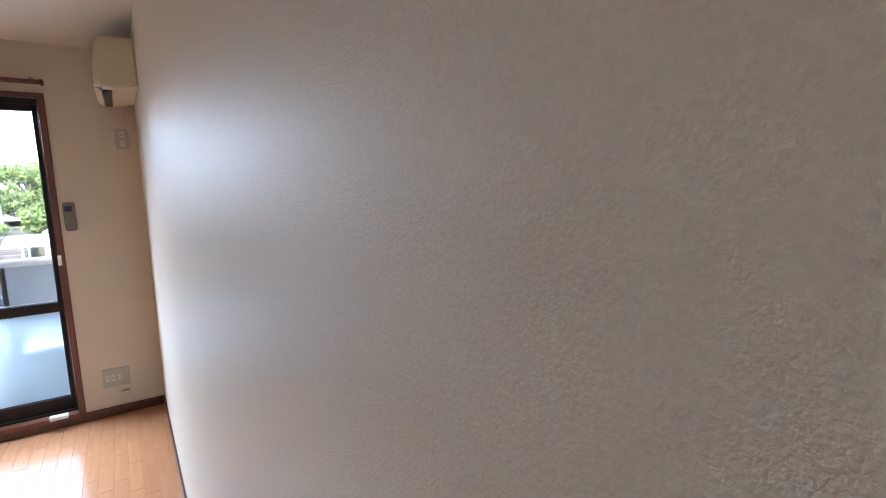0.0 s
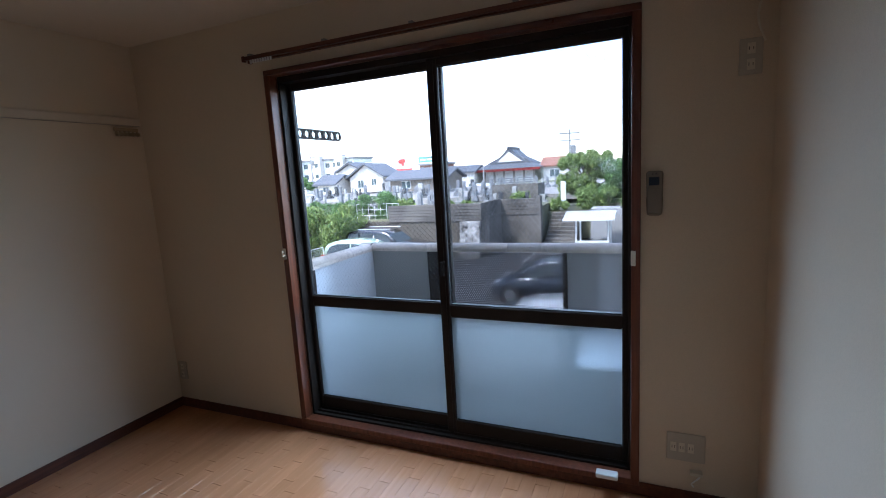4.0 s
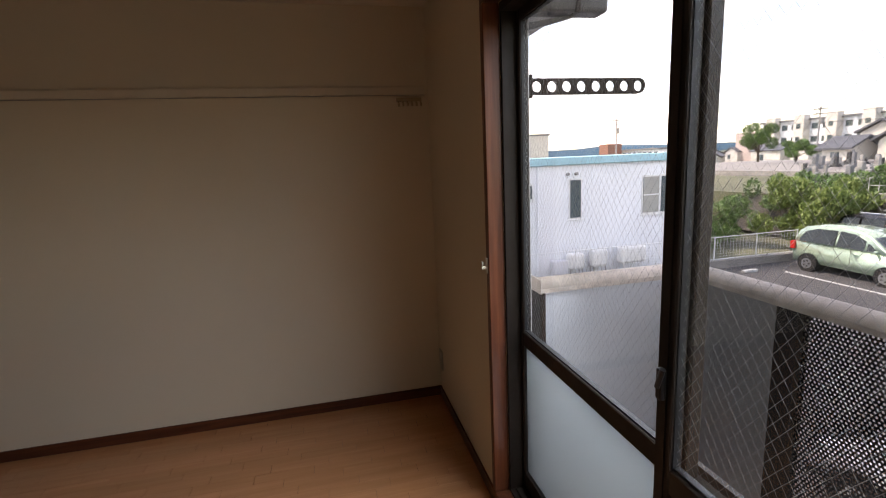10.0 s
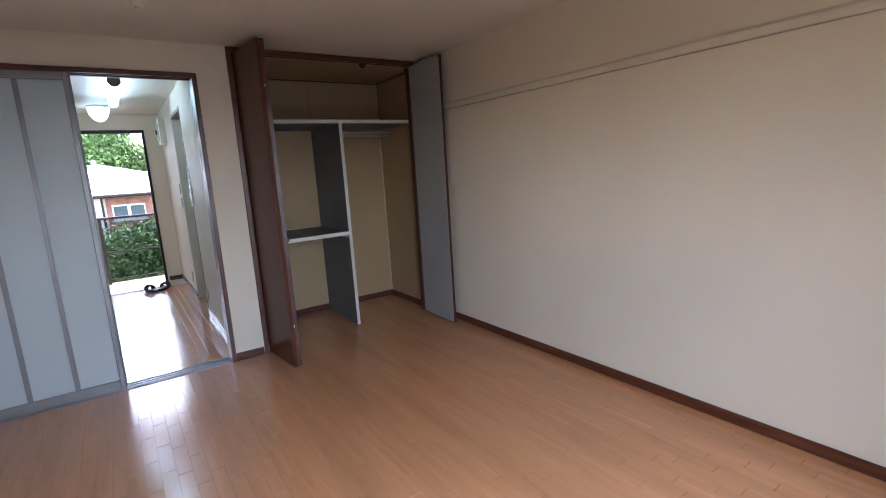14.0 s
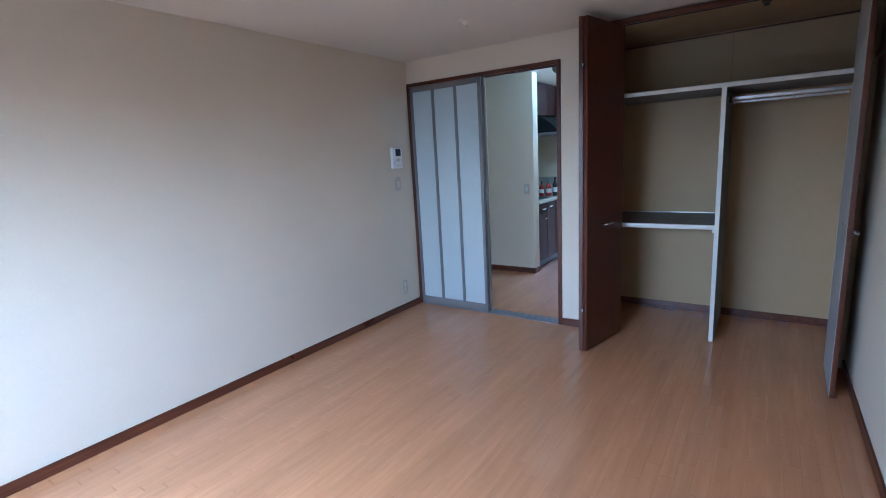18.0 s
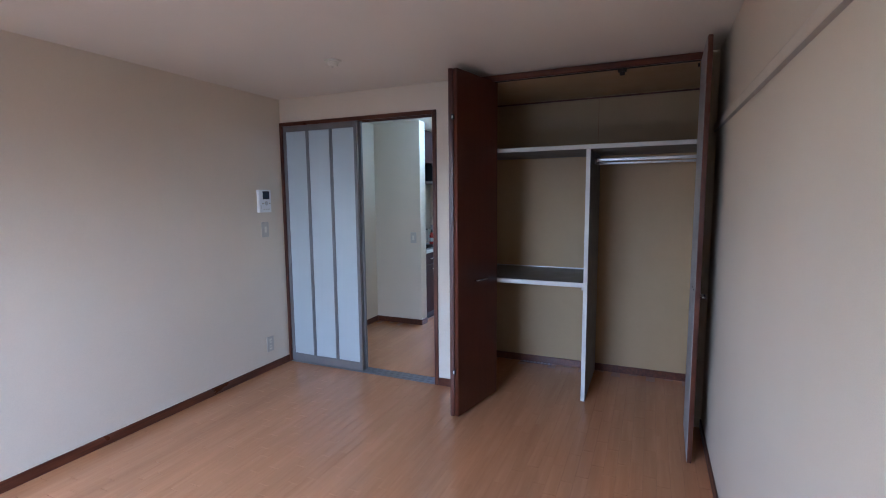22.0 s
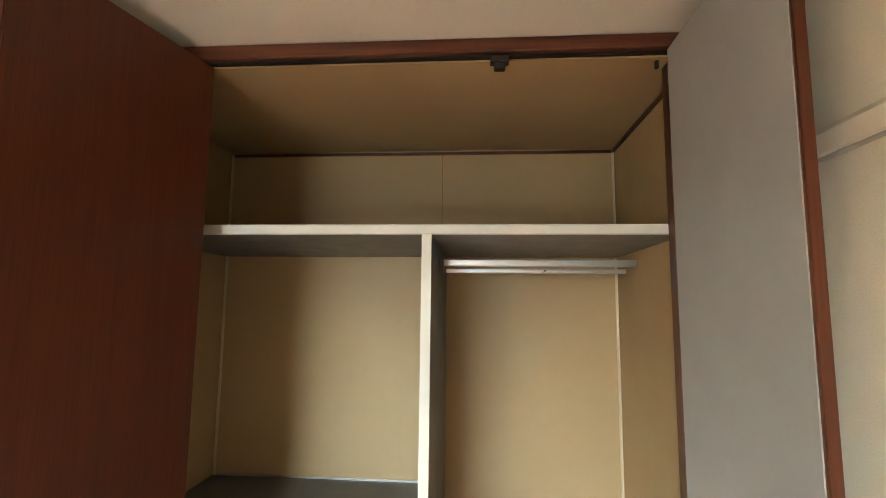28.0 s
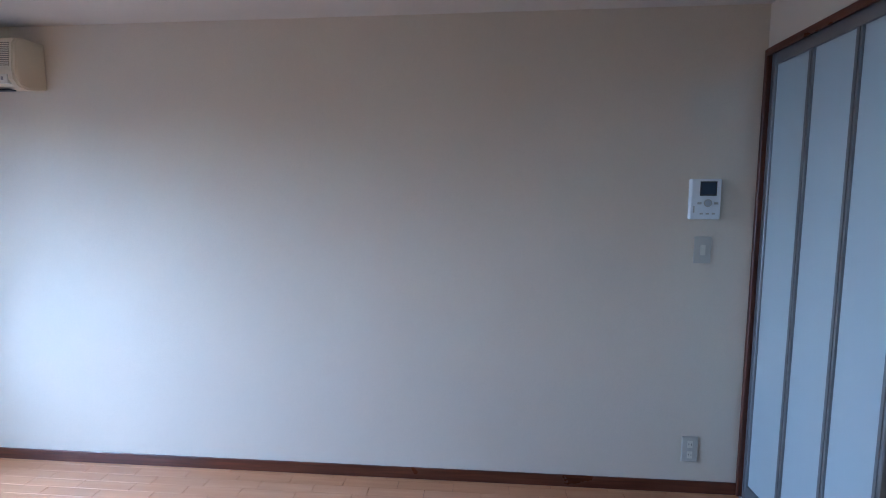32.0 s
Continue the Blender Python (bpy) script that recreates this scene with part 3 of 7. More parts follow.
part("bracket", boxed(0.69, 0.7055, -0.525, -0.38, 1.65, 1.692, 0.002), M_SHELFTOP, hang)
# joints and corner beads of the closet lining
bm = boxed(0.726, 0.729, CB, CB + 0.002, 1.77, 2.185)
setting("trim_closet_seam", bm, M_JOINT, "thin dark panel joint", "trim")
bm = boxed(0.012, 0.022, CB, CB + 0.01, 0.06, 2.185, 0.003, 2)
box(bm, CL - 0.01, CL, CB, CB + 0.01, 0.06, 2.185, 0.003, 2)
setting("trim_closet_corner_bead", bm, M_BEAD, "cream corner bead in the closet", "trim")
bm = boxed(0.012, CL, CB, CB + 0.008, 2.175, 2.187)
box(bm, 0.012, 0.02, CB + 0.008, -0.1, 2.175, 2.187)
setting("trim_closet_cornice", bm, M_TRIMX, "thin brown edge below the closet ceiling", "trim")
vent = thing("floor_vent", (1.19, CB + 0.02, 0.0), "small brown floor vent strip in the closet", "vent")
part("frame", boxed(1.05, 1.32, CB + 0.012, CB + 0.05, 0.001, 0.006, 0.001), M_TRIMX, vent)
for i in range(8):
    part("slat", boxed(1.07 + i * 0.03, 1.085 + i * 0.03, CB + 0.018, CB + 0.044, 0.006, 0.008), M_ALUGREY, vent)

# ---- window ----
before = so_far()
win = setting("window_1", boxed(WX0 - 0.03, WX1 + 0.03, L - 0.012, L + 0.05, 0.0, 0.028, 0.003), M_REVEAL, "balcony window with two bronze sliding sashes", "window")
for name, b in (("casing", (WX0 - 0.03, WX0 + 0.004, L - 0.012, L + 0.05, 0.028, WZ1)), ("casing", (WX1 - 0.004, WX1 + 0.03, L - 0.012, L + 0.05, 0.028, WZ1))):
    part(name, boxed(*b, 0.003), M_REVEAL, win, "red-brown wooden casing")
part("casing", boxed(WX0 - 0.03, WX1 + 0.03, L - 0.012, L + 0.05, WZ1, WZ1 + 0.026, 0.003), M_TRIMX, win, "dark wooden head casing")
FX0, FX1, FZ0, FZ1 = WX0 + 0.004, WX1 - 0.004, 0.028, WZ1
for b in ((FX0, FX0 + 0.013, FZ0, FZ1), (FX1 - 0.013, FX1, FZ0, FZ1)):
    part("frame", boxed(b[0], b[1], L + 0.05, L + 0.15, b[2], b[3], 0.002, 1), M_BRONZE, win, "dark bronze metal frame")
bm = boxed(FX0, FX1, L + 0.05, L + 0.16, FZ1 - 0.03, FZ1)
part("frame", bm, M_BRONZE, win)
bm = boxed(FX0, FX1, L + 0.05, L + 0.17, 0.005, FZ0 + 0.01)
for y in (0.072, 0.105, 0.14):
    box(bm, FX0 + 0.022, FX1 - 0.022, L + y - 0.002, L + y + 0.002, FZ0 + 0.01, FZ0 + 0.022)
part("track", bm, M_BRONZE, win, "bronze sliding track")


def diamonds(x0, x1, z0, z1, y, step, r):
    """Two sets of slanting wires over a pane."""
    bm = bmesh.new()
    slope = 1.35
    for sgn in (1, -1):
        c = (x0 if sgn > 0 else x1)
        k = -int((z1 - z0) / slope / step) - 1
        while k * step < (x1 - x0):
            xa = c + sgn * k * step
            # from (xa, z0) rising to the other side
            t0, t1 = 0.0, (z1 - z0) / slope
            lim = sorted((((x0 - xa) * sgn), ((x1 - xa) * sgn)))
            a, b = max(t0, lim[0]), min(t1, lim[1])
            if b - a > 0.004:
                pa = Vector((xa + sgn * a, y, z0 + a * slope))
                pb = Vector((xa + sgn * b, y, z0 + b * slope))
                rod(bm, pa, pb, r, 4)
            k += 1
    return bm


def sash(x0, x1, y, label, wl, wr):
    z0, z1, zm0, zm1 = 0.05, FZ1 - 0.018, 0.664, 0.722
    ob = thing("window_sash", ((x0 + x1) / 2, y, z0), label, "window sash", "window sashes")
    h = 0.016
    for a, b in ((x0, x0 + wl), (x1 - wr, x1)):
        bm = boxed(a, b, y - h, y + h, z0, z1, 0.003, 1)
        if b - a > 0.03:
            box(bm, a + 0.014, b - 0.014, y - h - 0.004, y + h + 0.004, z0, z1)
        part("stile", bm, M_BRONZE, ob)
    part("bottom_rail", boxed(x0 + wl, x1 - wr, y - h, y + h, z0, z0 + 0.07, 0.003, 1), M_BRONZE, ob)
    part("top_rail", boxed(x0 + wl, x1 - wr, y - h, y + h, z1 - 0.045, z1, 0.003, 1), M_BRONZE, ob)
    part("middle_rail", boxed(x0 + wl, x1 - wr, y - h, y + h, zm0, zm1, 0.003, 1), M_BRONZE, ob)
    gx0, gx1 = x0 + wl - 0.005, x1 - wr + 0.005
    for za, zb, mat, lab in ((zm1 - 0.004, z1 - 0.04, M_GLASS, "clear wired glass"), (z0 + 0.065, zm0 + 0.004, M_FROST, "pale frosted glass")):
        pane = part("pane", boxed(gx0, gx1, y - 0.0034, y + 0.0034, za, zb), mat, ob, lab)
        pane.visible_shadow = False
        part("wire_mesh", diamonds(gx0, gx1, za, zb, y, 0.0235, 0.00028), M_WIRE, pane, "diamond wire mesh in the glass")
        bm = boxed(gx0, gx0 + 0.007, y - 0.008, y + 0.008, za, zb)
        box(bm, gx1 - 0.007, gx1, y - 0.008, y + 0.008, za, zb)
        box(bm, gx0 + 0.01, gx1 - 0.01, y - 0.008, y + 0.008, za, za + 0.009)
        box(bm, gx0 + 0.01, gx1 - 0.01, y - 0.008, y + 0.008, zb - 0.009, zb)
        part("gasket", bm, M_RUBBER, ob)
    return ob


sash(FX0 + 0.013, 1.945, L + 0.122, "outer bronze sliding sash with wired glass, closed", 0.022, 0.048)
inner = sash(1.888, FX1 - 0.013, L + 0.088, "inner bronze sliding sash with wired glass, closed", 0.048, 0.022)
bm = boxed(1.902, 1.922, L + 0.056, L + 0.072, 0.87, 0.94, 0.005)
rod(bm, (1.912, L + 0.054, 0.90), (1.928, L + 0.054, 0.945), 0.006)
part("crescent_lock", bm, M_BLACK, inner, "black crescent lock")
screen = thing("insect_screen", (2.3, L + 0.16, 0.05), "fine grey insect screen outside the glass", "insect screen")
for a, b in ((1.885, 1.91), (2.738, 2.755)):
    part("stile", boxed(a, b, L + 0.152, L + 0.165, 0.05, FZ1 - 0.02), M_BRONZE, screen)
for a, b in ((0.05, 0.085), (FZ1 - 0.05, FZ1 - 0.02), (0.69, 0.71)):
    part("rail", boxed(1.91, 2.738, L + 0.152, L + 0.165, a, b), M_BRONZE, screen)


def sheer(name, passing):
    """Netting far finer than the eye can part: it only dims what is behind it."""
    m, nt, b = material(name)
    tr = nt.nodes.new("ShaderNodeBsdfTransparent")
    tr.inputs["Color"].default_value = (*passing, 1)
    nt.links.new(tr.outputs["BSDF"], nt.nodes["Material Output"].inputs["Surface"])
    return m


M_NET = sheer("insect_net", (0.84, 0.85, 0.86))
part("net", boxed(1.91, 2.738, L + 0.157, L + 0.1575, 0.085, FZ1 - 0.05), M_NET, screen, "fine grey netting").visible_shadow = False

# curtain rail
cr = thing("curtain_rail", (1.88, L - 0.05, 1.97), "dark brown double curtain rail above the window", "curtain rail")
for y in (0.035, 0.075):
    part("rail", extrude([(L - y - 0.008, 1.974), (L - y + 0.008, 1.974), (L - y + 0.008, 1.992), (L - y - 0.008, 1.992)], 0, 0.957, 2.80), M_TRIMX, cr)
    for x in (0.957, 2.80):
        part("end_cap", boxed(x - 0.008, x + 0.008, L - y - 0.01, L - y + 0.01, 1.968, 1.996, 0.003), M_TRIM, cr)
for x in (1.0, 1.45, 1.9, 2.35, 2.76):
    part("bracket", boxed(x - 0.01, x + 0.01, L - 0.085, L, 1.992, 2.002, 0.002), M_ALUGREY, cr)
for i in range(9):
    part("runner", bar((1.0 + i * 0.016, L - 0.075, 1.958), (1.0 + i * 0.016, L - 0.075, 1.974), 0.005, 8), M_WHITE, cr)


def tieback(x, z):
    ob = thing("curtain_hook", (x, L - 0.02, z - 0.03), "small ivory curtain tie-back hook on the window casing", "hook", "curtain hooks")
    part("plate", boxed(x - 0.009, x + 0.009, L - 0.018, L - 0.012, z - 0.03, z + 0.03, 0.002), M_PLASTIC, ob)
    bm = boxed(x - 0.006, x + 0.006, L - 0.034, L - 0.018, z - 0.012, z - 0.002, 0.002)
    box(bm, x - 0.006, x + 0.006, L - 0.036, L - 0.03, z - 0.012, z + 0.018, 0.002)
    part("prong", bm, M_PLASTIC, ob)


tieback(1.024, 0.982)
tieback(2.772, 0.985)

# ---- things on the walls ----
shift(before, -0.018, 0, 0.043)
before = so_far()
rem = thing("remote_control", (2.846, L, 1.16), "brown-grey air conditioner remote in a wall holder", "remote control")


def pill(cx, z0, z1, half_low, half_high, r, y0, y1):
    """An upright rounded slab, a little wider at the top."""
    pts = []
    for px, pz, a0 in ((cx + half_low - r, z0 + r, -90), (cx + half_high - r, z1 - r, 0), (cx - half_high + r, z1 - r, 90), (cx - half_low + r, z0 + r, 180)):
        pts += [(px + r * math.cos(radians(a0 + k * 22.5)), pz + r * math.sin(radians(a0 + k * 22.5))) for k in range(5)]
    bm = extrude(pts, 1, y0, y1)
    bmesh.ops.bevel(bm, geom=[e for e in bm.edges if all(abs(v.co.y - y0) < 1e-5 for v in e.verts)], offset=0.004, segments=3, affect="EDGES")
    return bm


part("holder", pill(2.846, 1.160, 1.235, 0.027, 0.030, 0.012, L - 0.03, L), M_REMOTE, rem, "brown-grey wall holder")
part("body", pill(2.846, 1.166, 1.328, 0.026, 0.030, 0.012, L - 0.038, L - 0.012), M_REMOTE, rem)
part("display", boxed(2.826, 2.862, L - 0.0388, L - 0.036, 1.275, 1.306, 0.0008, 1), M_LCD, rem, "dark display")
for i in range(5):
    part("slit", boxed(2.838 + i * 0.0045, 2.8395 + i * 0.0045, L - 0.0385, L - 0.036, 1.314, 1.322), M_BLACK, rem)
for x, z in ((2.832, 1.262), (2.846, 1.262), (2.860, 1.262), (2.846, 1.246)):
    part("button", boxed(x - 0.0045, x + 0.0045, L - 0.0392, L - 0.036, z - 0.003, z + 0.003, 0.001), M_REMOTE, rem)
shift(before, -0.018, 0, 0.037)


def wall_plate(name, label, category, centre, axis, holes):
    """A switch or socket plate; axis 0 sits on the wall at high x and looks to -x, 1 at high y, 2 on a wall at low x, 3 at low y."""
    x, y, z, w, h = centre
    ob = thing(name, (x, y, z - h / 2), label, category, "wall plates")
    m = Matrix.Translation((x, y, z)) @ Matrix.Rotation((-math.pi / 2, 0, math.pi / 2, math.pi)[axis], 4, "Z")

    def put(nm, bm, mat):
        bm.transform(m)
        part(nm, bm, mat, ob)

    put("plate", boxed(-w / 2, w / 2, -0.009, -0.0005, -h / 2, h / 2, 0.003), M_PLATE)
    if holes == "switch":
        put("rocker", boxed(-0.011, 0.011, -0.0125, -0.009, -0.024, 0.024, 0.002), M_PLASTIC)
    elif holes == "sockets":
        for dz in (-0.026, 0.026):
            put("socket", boxed(-0.012, 0.012, -0.011, -0.009, dz - 0.018, dz + 0.018, 0.001), M_PLASTIC)
            for dx in (-0.006, 0.006):
                put("slot", boxed(dx - 0.001, dx + 0.001, -0.0116, -0.0105, dz - 0.005, dz + 0.005), M_BLACK)
    elif holes == "multi":
        for dx in (-0.045, -0.015, 0.018):
            put("socket", boxed(dx - 0.011, dx + 0.011, -0.011, -0.009, -0.02, 0.02, 0.001), M_PLASTIC)
            put("slot", boxed(dx - 0.006, dx - 0.004, -0.0116, -0.0105, -0.006, 0.006), M_BLACK)
            put("slot", boxed(dx + 0.004, dx + 0.006, -0.0116, -0.0105, -0.006, 0.006), M_BLACK)
    return ob


wall_plate("light_switch", "beige light switch plate on the papered wall", "light switch", (W, 0.229, 1.175, 0.074, 0.123), 0, "switch")
wall_plate("wall_socket", "beige double socket low on the papered wall", "wall socket", (W, 0.235, 0.22, 0.074, 0.125), 0, "sockets")
wall_plate("wall_socket", "wide beige socket plate beside the window", "wall socket", (2.953, L, 0.252, 0.14, 0.12), 1, "multi")
wall_plate("wall_socket", "small beige socket plate in the window corner", "wall socket", (0.055, L, 0.25, 0.07, 0.12), 1, "sockets")
wall_plate("wall_socket", "air conditioner socket high beside the window", "wall socket", (3.125, L, 1.735, 0.07, 0.12), 1, "sockets")
wall_plate("light_switch", "beige light switch plate on the stub wall", "light switch", (2.722, KW, 0.98, 0.07, 0.12), 3, "switch")

before = so_far()
plug = thing("cable_plug", (3.0, L - 0.03, 0.1), "white aerial plug and short cable below the socket plate", "cable")
bm = boxed(2.985, 3.03, L - 0.03, L - 0.002, 0.115, 0.128, 0.003)
part("plug", bm, M_PLASTIC, plug)
bm = bmesh.new()
pts = [Vector((3.02 - 0.03 * math.sin(t), L - 0.028 - 0.01 * math.sin(2 * t), 0.115 - 0.045 * t / 2)) for t in [i * 0.4 for i in range(7)]]
for a, b in zip(pts, pts[1:]):
    rod(bm, a, b, 0.003, 6)
part("cable", bm, M_WHITE, plug)
shift(before, -0.015, 0, 0.03)
solo("white_box", boxed(2.607, 2.697, L - 0.05, L - 0.006, 0.0715, 0.093, 0.006, 3), M_WHITE, "small white plastic block on the window sill", "block")

ic = thing("intercom", (W, 0.229, 1.315), "white video intercom with a small dark screen", "intercom")
part("body", boxed(W - 0.03, W, 0.172, 0.302, 1.315, 1.496, 0.006, 3), M_WHITE, ic)
part("bezel", boxed(W - 0.0306, W - 0.029, 0.192, 0.264, 1.42, 1.484), M_BLACK, ic)
part("screen", boxed(W - 0.0314, W - 0.029, 0.197, 0.259, 1.427, 1.478), M_LCD, ic, "dark screen")
part("button_ring", bar((W - 0.0325, 0.228, 1.388), (W - 0.029, 0.228, 1.388), 0.017, 20), M_PLATE, ic)
part("talk_button", bar((W - 0.034, 0.228, 1.388), (W - 0.029, 0.228, 1.388), 0.013, 20), M_ALU, ic, "round silver button")
for y in (0.192, 0.264):
    part("button", boxed(W - 0.032, W - 0.029, y - 0.009, y + 0.009, 1.382, 1.392, 0.001), M_PLATE, ic)
for i in range(3):
    part("button", boxed(W - 0.032, W - 0.029, 0.195 + i * 0.026, 0.209 + i * 0.026, 1.337, 1.344, 0.001), M_PLATE, ic)
part("speaker_strip", boxed(W - 0.0312, W - 0.028, 0.284, 0.290, 1.345, 1.375, 0.0005), M_PLATE, ic)

# air conditioner
before = so_far()
ac = thing("air_conditioner", (W, 3.76, 1.87), "aged ivory wall air conditioner with a slatted grille", "air conditioner")
Y0, Y1 = 3.40, 4.118
prof = [(W, 1.905), (W - 0.10, 1.884), (W - 0.145, 1.892), (W - 0.17, 1.920), (W - 0.174, 1.96), (W - 0.162, 2.085), (W - 0.145, 2.11), (W - 0.11, 2.12), (W, 2.12)]
bm = extrude(prof, 1, Y0, Y1)
bmesh.ops.bevel(bm, geom=[e for e in bm.edges if abs(e.verts[0].co.y - e.verts[1].co.y) < 1e-5], offset=0.008, segments=3, affect="EDGES")
part("body", bm, M_ACGREY, ac)
for i in range(13):
    z = 1.975 + i * 0.0085
    x = W - 0.174 + (z - 1.96) * 0.092
    part("slat", boxed(x - 0.004, x + 0.01, Y0 + 0.02, Y1 - 0.025, z, z + 0.004), M_ACGREY, ac)
    part("slot", boxed(x - 0.001, x + 0.01, Y0 + 0.02, Y1 - 0.025, z + 0.004, z + 0.0085), M_ACSLOT, ac)
part("air_flap", extrude([(W - 0.177, 1.905), (W - 0.172, 1.903), (W - 0.176, 1.942), (W - 0.180, 1.94)], 1, Y0 + 0.11, Y1 - 0.07), M_ACGREY, ac)
bm = extrude([(W - 0.173, 1.893), (W - 0.149, 1.879), (W - 0.147, 1.885), (W - 0.170, 1.90)], 1, Y0 + 0.11, Y1 - 0.07)
part("outlet_lip", bm, M_ACGREY, ac)
part("flap_gap", boxed(W - 0.1775, W - 0.164, Y0 + 0.11, Y1 - 0.07, 1.9435, 1.9465), M_BLACK, ac)
part("indicator_panel", boxed(W - 0.176, W - 0.154, Y0 + 0.03, Y0 + 0.105, 1.9, 1.942, 0.002), M_PLASTIC, ac)
for i in range(3):
    part("indicator", boxed(W - 0.178, W - 0.174, Y0 + 0.05 + i * 0.014, Y0 + 0.058 + i * 0.014, 1.915, 1.93), M_ALUGREY, ac)
part("outlet_slot", boxed(W - 0.142, W - 0.108, Y0 + 0.06, Y1 - 0.07, 1.878, 1.8835), M_BLACK, ac, "dark air outlet below")
bm = bmesh.new()
pts = [Vector((W - 0.05 - 0.02 * math.sin(i * 0.5), 4.12 + 0.032 * i / 8, 1.9 - 0.022 * i)) for i in range(8)]
for a, b in zip(pts, pts[1:]):
    rod(bm, a, b, 0.0035, 6)
part("power_cord", bm, M_PLASTIC, ac)

shift(before, 0, -0.02, 0.03)

# picture rail with a comb of hooks
before = so_far()
bm = extrude([(0.0, 1.783), (0.012, 1.783), (0.016, 1.789), (0.016, 1.822), (0.010, 1.832), (0.0, 1.832)], 1, 0.03, L)
pr = thing("picture_rail", (0.008, 2.0, 1.779), "pale painted picture rail along the wall", "picture rail")
part("moulding", bm, M_RAIL, pr)
# thin strip along the moulding's foot, a tone darker than it
part("groove", boxed(0.0, 0.0165, 0.03, L, 1.7815, 1.783), M_GROOVE, pr, "thin darker lower edge")
hk = thing("hook_comb", (0.02, 4.066, 1.72), "yellowed comb of small hanging hooks on the rail", "hooks")
part("strip", boxed(0.016, 0.024, 3.996, 4.136, 1.748, 1.768, 0.002), M_COMB, hk)
for i in range(6):
    y = 4.004 + i * 0.0245
    bm = boxed(0.016, 0.022, y, y + 0.008, 1.722, 1.748)
    box(bm, 0.016, 0.04, y, y + 0.008, 1.722, 1.728)
    box(bm, 0.034, 0.04, y, y + 0.008, 1.728, 1.74)
    part("hook", bm, M_COMB, hk)

# ceiling fittings
shift(before, 0, -0.02, 0.004)
sd = thing("smoke_detector", (2.10, 0.752, H), "small white smoke detector on the ceiling", "smoke detector")
part("base", bar((2.10, 0.752, H - 0.01), (2.10, 0.752, H), 0.050, 32), M_PLASTIC, sd, smooth=False)
part("dome", bar((2.10, 0.752, H - 0.034), (2.10, 0.752, H - 0.01), 0.026, 24, 0.036), M_PLASTIC, sd)
part("test_button", bar((2.108, 0.745, H - 0.036), (2.108, 0.745, H - 0.032), 0.006, 10), M_ALUGREY, sd)
ro = thing("ceiling_rosette", (1.544, 2.168, H), "ivory ceiling lamp socket without a lamp", "ceiling socket")
part("base", bar((1.544, 2.168, H - 0.012), (1.544, 2.168, H), 0.054, 32), M_PLASTIC, ro)
part("socket", bar((1.544, 2.168, H - 0.022), (1.544, 2.168, H - 0.012), 0.040, 28), M_PLASTIC, ro)
for dx in (-0.012, 0.012):
    part("slot", boxed(1.544 + dx - 0.003, 1.544 + dx + 0.003, 2.155, 2.181, H - 0.0235, H - 0.021), M_BLACK, ro)

# ---- balcony ----
before = so_far()
bm = boxed(0.0, 3.6, L + 0.15, 5.16, -0.32, -0.2)
setting("balcony_floor", bm, M_CONC, "grey stained concrete balcony floor with a raised kerb", "balcony")
setting("balcony_kerb", boxed(1.0, 3.6, 4.80, 5.04, -0.2, -0.13, 0.006), M_CONC, "raised concrete kerb along the balcony parapet", "kerb")
M_TREAD = plain("ribbed_grey_tread", (0.34, 0.31, 0.28), 0.7, vary=0.08)
bm = boxed(1.0, 3.0, L + 0.17, L + 0.36, -0.2, -0.06)
for i in range(44):
    box(bm, 1.02 + i * 0.045, 1.042 + i * 0.045, L + 0.175, L + 0.355, -0.06, -0.052)
setting("balcony_step", bm, M_TREAD, "ribbed grey step below the balcony window", "step")
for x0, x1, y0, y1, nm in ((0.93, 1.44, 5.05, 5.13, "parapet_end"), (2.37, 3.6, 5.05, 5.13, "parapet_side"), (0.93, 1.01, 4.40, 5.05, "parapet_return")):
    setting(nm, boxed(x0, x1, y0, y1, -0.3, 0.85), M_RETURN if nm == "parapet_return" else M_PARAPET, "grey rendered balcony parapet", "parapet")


def cap(p, q, r):
    """A half-round coping from p to q."""
    p, q = Vector(p), Vector(q)
    d = (q - p).normalized()
    side = Vector((-d.y, d.x, 0))
    pts = [(-r, 0.0)] + [(-r * math.cos(a), 0.018 + 0.034 * math.sin(a)) for a in [i * math.pi / 8 for i in range(9)]] + [(r, 0.0)]
    bm = bmesh.new()
    rows = []
    for base in (p, q):
        rows.append([bm.verts.new(base + side * u + Vector((0, 0, v))) for u, v in pts])
    n = len(pts)
    for i in range(n):
        j = (i + 1) % n
        bm.faces.new((rows[0][i], rows[0][j], rows[1][j], rows[1][i])).smooth = i not in (0, n - 2, n - 1)
    bm.faces.new(rows[0][::-1])
    bm.faces.new(rows[1])
    bmesh.ops.recalc_face_normals(bm, faces=bm.faces)
    return bm


coping = thing("balcony_coping", (2.0, 5.09, 0.85), "rounded beige metal coping on the balcony parapet", "coping")
for a, b in ((0.90, 2.0), (2.003, 3.6)):
    part("length", cap((a, 5.09, 0.85), (b, 5.09, 0.85), 0.054), M_CAP, coping)
part("length", cap((0.97, 4.38, 0.85), (0.97, 5.036, 0.85), 0.05), M_CAP, coping)
part("joint_strip", cap((0.995, 5.09, 0.851), (1.005, 5.09, 0.851), 0.056), M_BRONZE, coping)
part("end_plate", boxed(0.918, 1.022, 4.372, 4.38, 0.845, 0.906, 0.004), M_CAP, coping)

solo("parapet_post", boxed(0.925, 1.015, 4.375, 4.398, -0.3, 0.848, 0.003), M_BRONZE, "dark bronze end post of the balcony parapet", "post")

